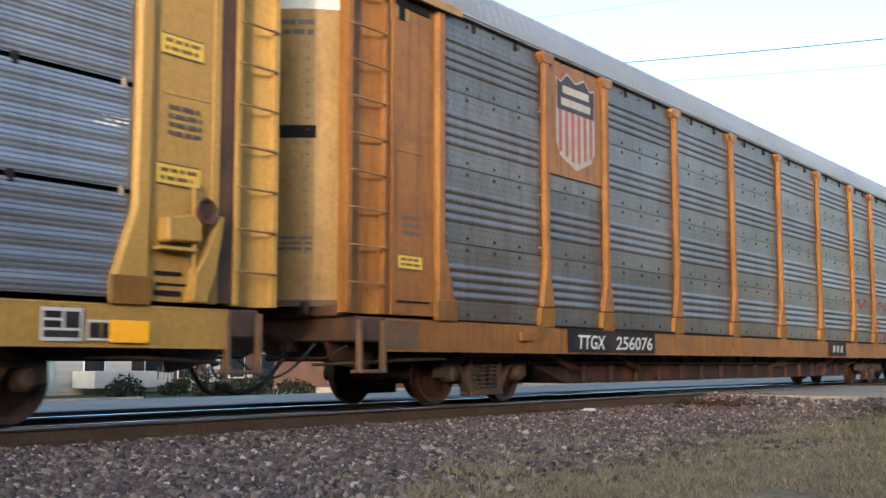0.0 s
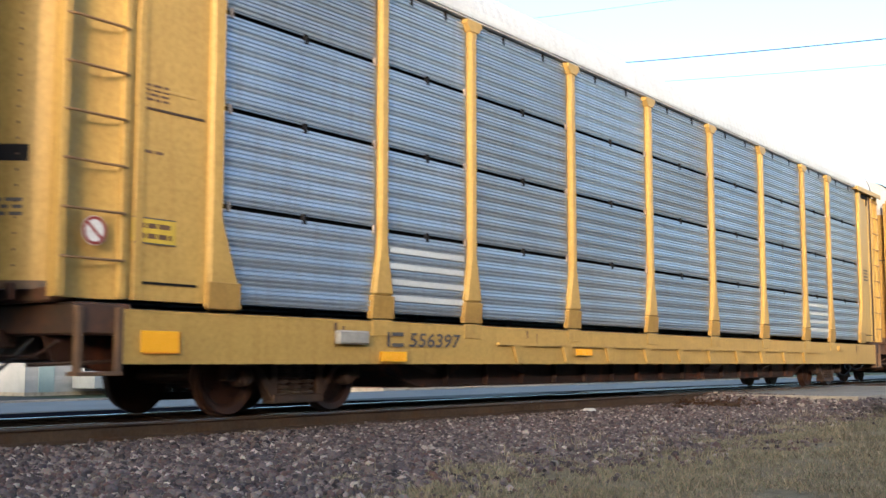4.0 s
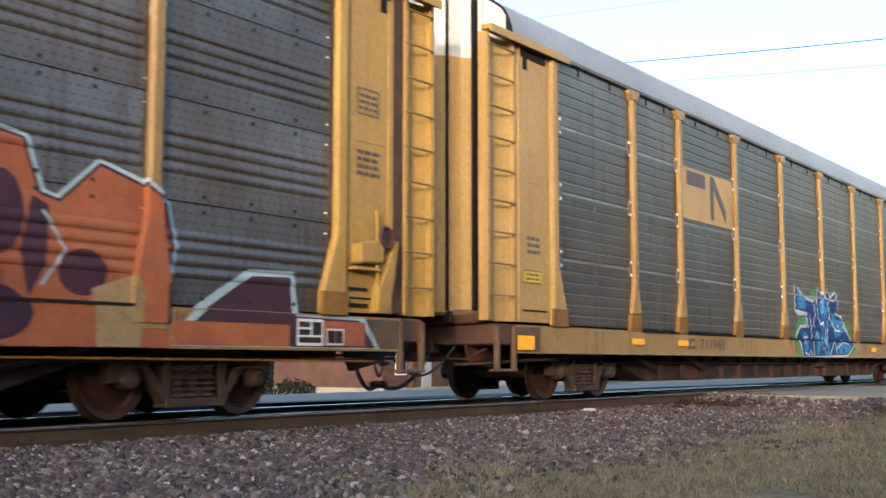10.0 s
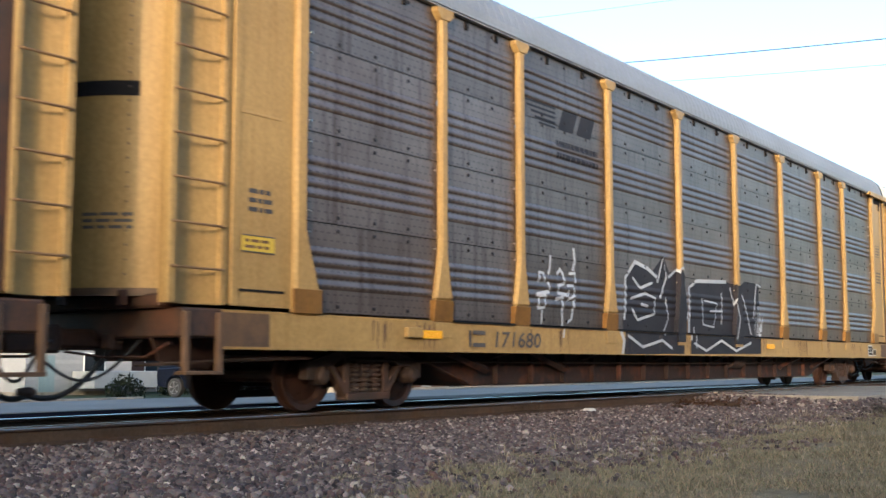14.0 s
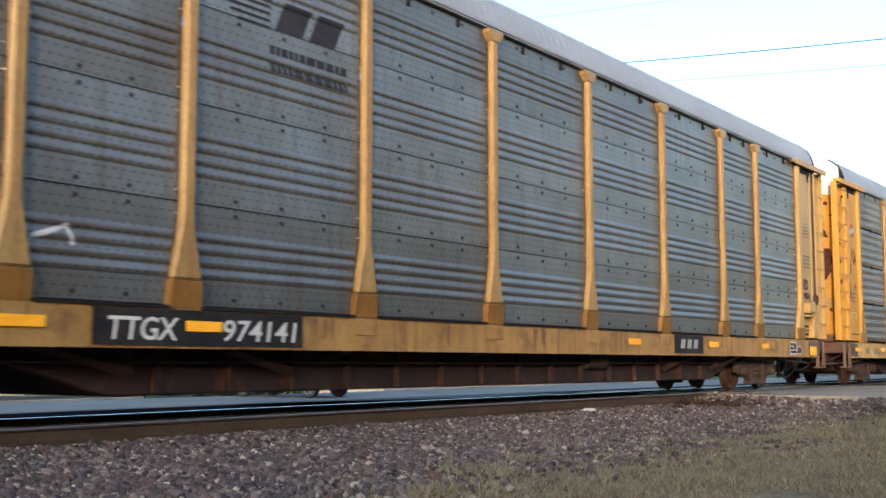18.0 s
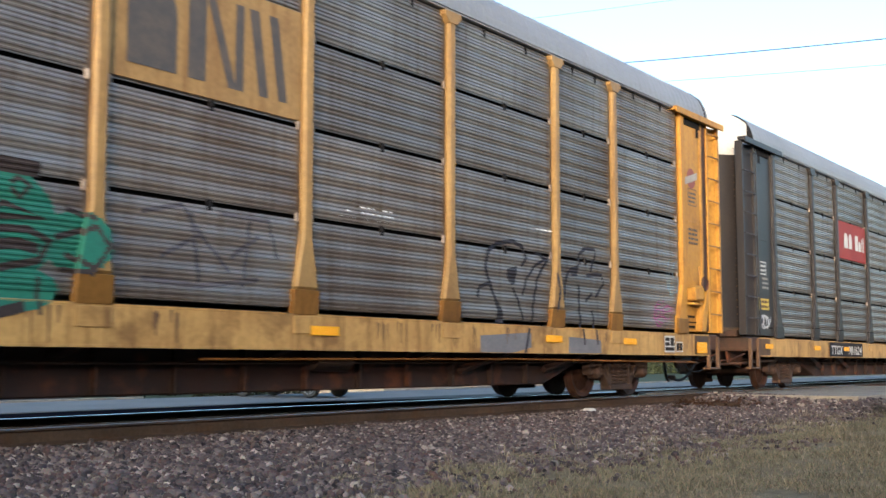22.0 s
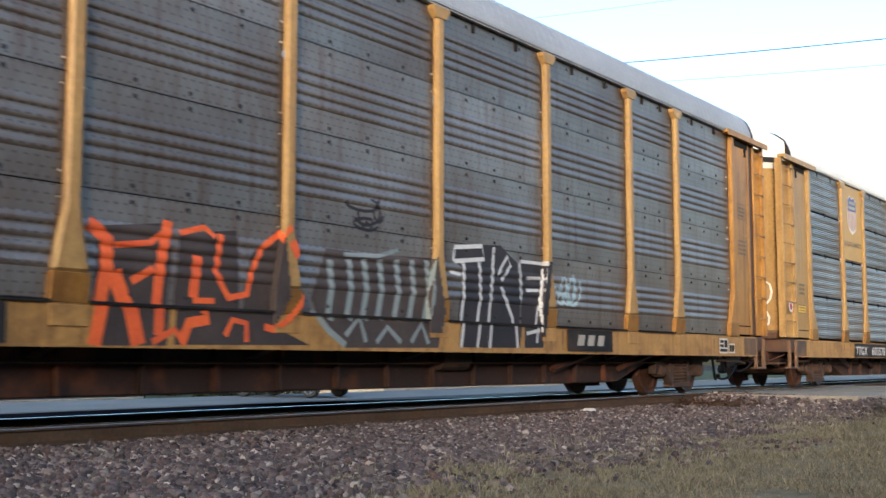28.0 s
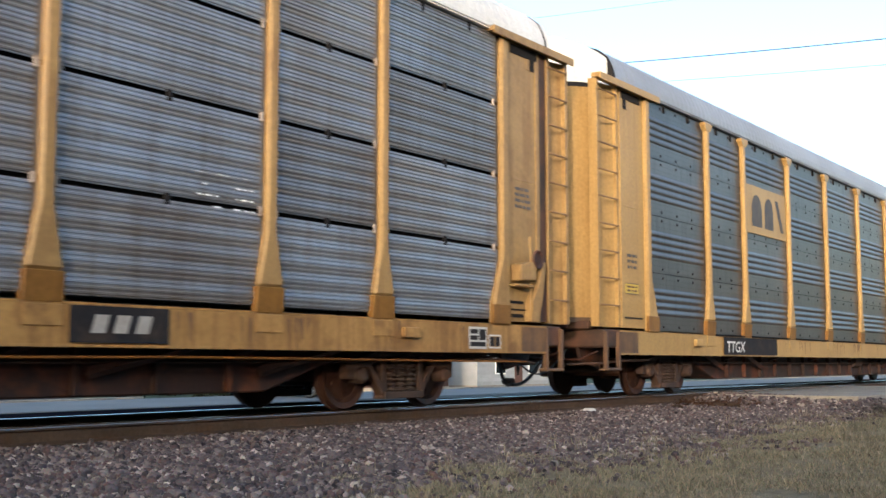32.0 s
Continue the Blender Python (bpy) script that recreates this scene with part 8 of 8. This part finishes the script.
# tenth car: slogan, shield and three murals
c = CARS[9]
for body, xa, xb, za, zb in (("We will", -11.55, -9.3, 4.62, 5.12), ("deliver.", -11.55, -9.3, 3.85, 4.33)):
    piece(c, "slogan", "dark painted slogan", [(letters(body, xa, xb, za, zb, 0.03, 0.0), "spray_black")], "wide")
b = board(c, "sign_board", "yellow sign board", -9.0, -7.18, 3.52, 5.33, "yellow_worn")
build_shield(c, -8.72, -7.45, 3.66, 5.2, -1.517)
piece(c, "tag", "fiery orange outlined tag over dark shading", [(join(poly((-3.99, 0.76), (-3.94, 1.88), (-3.15, 1.98), (-3.05, 1.7), (-3.13, 0.77)), poly((-3.04, 0.78), (-2.96, 1.9), (-2.17, 2), (-2.11, 1.15), (-1.06, 0.8)), poly((-2.11, 0.89), (-1.96, 1.77), (-1.52, 2.05), (-1.41, 1.32), (-1.74, 0.89))), "spray_soot"), (join(ribbon([(-4.06, 1.9), (-3.85, 1.76), (-3.84, 1.46), (-3.92, 1.09), (-3.99, 0.76)], 0.15), ribbon([(-3.76, 1.46), (-3.58, 1.11), (-3.48, 0.77)], 0.17), ribbon([(-3.76, 1.71), (-3.33, 1.77), (-3.19, 1.88)], 0.06), ribbon([(-3.11, 2.01), (-3.19, 1.62), (-3.23, 1.18), (-3.24, 0.87)], 0.12), ribbon([(-3.54, 1.38), (-3.28, 1.52)], 0.08), ribbon([(-2.96, 1.9), (-2.63, 1.99), (-2.48, 1.9)], 0.06), ribbon([(-2.72, 1.69), (-2.76, 1.26)], 0.12), ribbon([(-2.76, 1.23), (-2.47, 1.24)], 0.06), ribbon([(-2.4, 1.94), (-2.47, 1.54), (-2.27, 1.28), (-2.01, 1.33), (-1.96, 1.57)], 0.08), ribbon([(-1.96, 1.57), (-1.8, 1.85), (-1.41, 2.1)], 0.07), ribbon([(-1.41, 1.95), (-1.3, 1.78)], 0.12), ribbon([(-1.12, 1.37), (-1.4, 1.11), (-1.63, 0.96), (-1.79, 0.99)], 0.08), ribbon([(-2.94, 0.81), (-2.85, 1), (-2.61, 1.04), (-2.66, 1.14)], 0.12), ribbon([(-3.31, 0.8), (-3.04, 0.93), (-2.9, 0.78)], 0.07), ribbon([(-2.36, 0.88), (-2.26, 1.05), (-2.06, 1.02), (-2.05, 0.82)], 0.07)), "spray_fire")], "wide", (-1.43,))
piece(c, "tag", "black and steel-grey striped tag", [(join(poly((-1, 1.34), (-0.76, 1.93), (-0.07, 1.92), (1.35, 1.97), (1.53, 1.28), (1.42, 0.8), (-0.45, 0.78), (-0.82, 1.05))), "spray_soot"), (join(ribbon([(-0.7, 1.8), (-0.65, 1.42), (-0.72, 1.09)], 0.1), ribbon([(-0.35, 1.83), (-0.3, 1.44), (-0.38, 1.1)], 0.1), ribbon([(-0.07, 1.85), (-0.01, 1.45), (-0.09, 1.11)], 0.1), ribbon([(0.23, 1.87), (0.28, 1.47), (0.2, 1.12)], 0.1), ribbon([(0.56, 1.89), (0.62, 1.48), (0.53, 1.13)], 0.1), ribbon([(0.88, 1.91), (0.93, 1.5), (0.84, 1.14)], 0.1), ribbon([(1.2, 1.93), (1.26, 1.51), (1.16, 1.14)], 0.1), ribbon([(-1, 1.19), (-0.76, 0.98), (-0.45, 0.81)], 0.08), ribbon([(-0.45, 0.92), (-0.2, 1.14), (-0.07, 0.85)], 0.07), ribbon([(0.13, 0.85), (0.34, 1.04), (0.61, 0.86)], 0.07), ribbon([(0.82, 0.86), (1.04, 1.1), (1.19, 0.85)], 0.07), ribbon([(-0.45, 1.88), (0.2, 1.91), (0.62, 2.02)], 0.05)), "spray_steel")], "wide", (1.43,))
piece(c, "tag", "black block tag with white outlines", [(join(poly((1.82, 2.17), (2.57, 2.25), (3.01, 2.28), (3.28, 2.14), (3.46, 2.06), (3.53, 1.35), (3.43, 0.82), (1.88, 0.81), (2.06, 1.89), (1.82, 1.96)), poly((3.55, 2.12), (4.33, 2.14), (4.09, 0.83), (3.56, 0.82))), "spray_black"), (join(ribbon([(1.82, 1.97), (1.86, 2.16), (2.52, 2.23), (2.58, 2.05), (1.85, 1.97)], 0.06), ribbon([(2.06, 1.97), (2.06, 1.46), (1.93, 0.81)], 0.06), ribbon([(2.45, 2), (2.47, 1.48), (2.32, 0.81)], 0.06), ribbon([(2.83, 2.24), (2.73, 1.49), (2.63, 0.81)], 0.06), ribbon([(2.91, 1.85), (3.19, 2.14), (3.27, 2.01), (3, 1.77)], 0.05), ribbon([(3, 1.68), (3.31, 1.25), (3.37, 0.82)], 0.06), ribbon([(3.52, 2.07), (3.54, 1.53)], 0.05), ribbon([(3.55, 2.09), (4.23, 2.1)], 0.05), ribbon([(3.7, 1.85), (4.09, 1.87)], 0.05), ribbon([(3.69, 1.67), (4.04, 1.69)], 0.05), ribbon([(4.17, 2.02), (4.01, 1.36), (3.9, 0.9)], 0.05), ribbon([(3.62, 1.03), (4, 1.09)], 0.05), ribbon([(1.74, 1.82), (1.98, 1.8)], 0.05)), "spray_white")], "wide", (4.27,))
piece(c, "scrawl", "thin dark scrawl", [(scrawl(-0.3, 0.5, 2.2, 2.6, 5, 0.04, 22), "spray_black")], "wide")
piece(c, "scrawl", "pale star-like scrawl", [(scrawl(4.6, 5.3, 1.5, 2.0, 8, 0.05, 23), "spray_ice")], "wide")
# eleventh car: board with shield and slogan
c = CARS[10]
b = board(c, "sign_board", "tall yellow sign board", -9.0, -7.18, 3.34, 5.34, "yellow_clean", -1.515)
build_shield(c, -8.5, -7.7, 4.05, 5.1, -1.52)
part("slogan", decal(letters("BUILDING AMERICA", -8.85, -7.3, 3.72, 3.85, 0.01, 0.0), "paint_ink", -1.521), b)
loop = [(-0.73, 2.47), (-0.85, 2.43), (-0.88, 2.32), (-0.86, 2.12), (-0.9, 2.42), (-1.01, 2.51), (-1.12, 2.43), (-1.15, 2.25), (-1.12, 2.08), (-1.04, 1.95), (-1.05, 1.8), (-1.1, 1.65), (-1.08, 1.5), (-1.0, 1.42), (-0.85, 1.46), (-0.7, 1.58)]
pts, faces = ribbon(loop, 0.035)
me = bpy.data.meshes.new("chalk")
me.from_pydata([(-DOOR_X + bow(y) - 0.01, y, z) for y, z in pts], [], faces)
me.materials.append(MATS["paint_white"])
part("chalk_loops", me, c, label="white chalk loops on the door")
part("warning_label", decal(disc(-13.34, 1.9, 0.13), "paint_white", -1.54), c, label="round pale sticker on the ladder")
part("sticker_centre", decal(disc(-13.34, 1.9, 0.08), "spray_red", -1.543), c)
# twelfth car: yellow board
c = CARS[11]
b = board(c, "sign_board", "yellow sign board with dark shapes", -6.98, -4.4, 3.4, 4.45, "yellow_pale")
part("emblem", decal(join(finger(-6.3, 0.62, 3.56, 4.26), finger(-5.55, 0.55, 3.56, 4.26), poly((-5.15, 4.26), (-4.95, 4.26), (-4.6, 3.56), (-4.8, 3.56))), "paint_ink", -1.518), b)

build_ballast()
build_grass()
build_debris()


def run_of(t):
    """Metres that the train has rolled at t seconds."""
    q = t / SECONDS
    return 253.730 * q + 55.934 * q ** 2 - 86.236 * q ** 3 + 85.155 * q ** 4 - 29.063 * q ** 5


def motions():
    for k, c in enumerate(CARS):
        x = HEAD_X + PITCH_LEN * (k - 1) + SLACK[k]
        walk(c, [(float(t), pose(x - run_of(t), TRACK_Y, 0)) for t in range(0, 33)])
    # every wheelset turns alike
    first = WHEELSETS[0]
    walk(first, [(i / 15, pose(0, 0, 0, 0, -math.degrees(run_of(i / 15) / 0.445), 0)) for i in range(0, 481)])
    for w in WHEELSETS[1:]:
        w.rotation_mode = "QUATERNION"
        keys = w.animation_data_create()
        keys.action = first.animation_data.action
        keys.action_slot = first.animation_data.action_slot
    # the waiting car comes down the side road and stops short of the street
    stops = ((0.0, 28.6, 76.0), (8.0, 28.2, 47.0), (10.6, 27.8, 38.2), (12.2, 28.1, 34.2), (13.6, 28.3, 30.7), (15.2, 28.45, 27.9), (16.6, 28.6, 27.0), (17.4, 28.65, 26.9), (32.0, 28.65, 26.9))
    ts, xs, ys = ([p[k] for p in stops] for k in range(3))
    way = [(float(t), float(np.interp(t, ts, xs)), float(np.interp(t, ts, ys))) for t in list(np.arange(0, 17.5, 0.25)) + [32.0]]
    rows = []
    for t, x, y in way:
        if y > 29.3:
            z, tilt = ground_z(x, y) + 0.045, math.degrees(math.atan2(ground_z(x, y - 1) - ground_z(x, y + 1), 2))
        else:
            z, tilt = -0.53, 0.0
        rows.append((t, pose(x, y, z, 0, -max(-6.0, min(6.0, tilt)), -97.0 + 13.0 * min(1.0, max(0.0, (33.0 - y) / 4.0)))))
    walk(SUV, rows)
    place = [(i / 15, 76.0 - float(np.interp(i / 15, ts, ys))) for i in range(0, 481)]
    for w in WHEELS_CAR:
        at = tuple(w.location)
        walk(w, [(t, pose(*at, 0, math.degrees(d / 0.34), 0)) for t, d in place if t < 18 or t == 32.0])


motions()
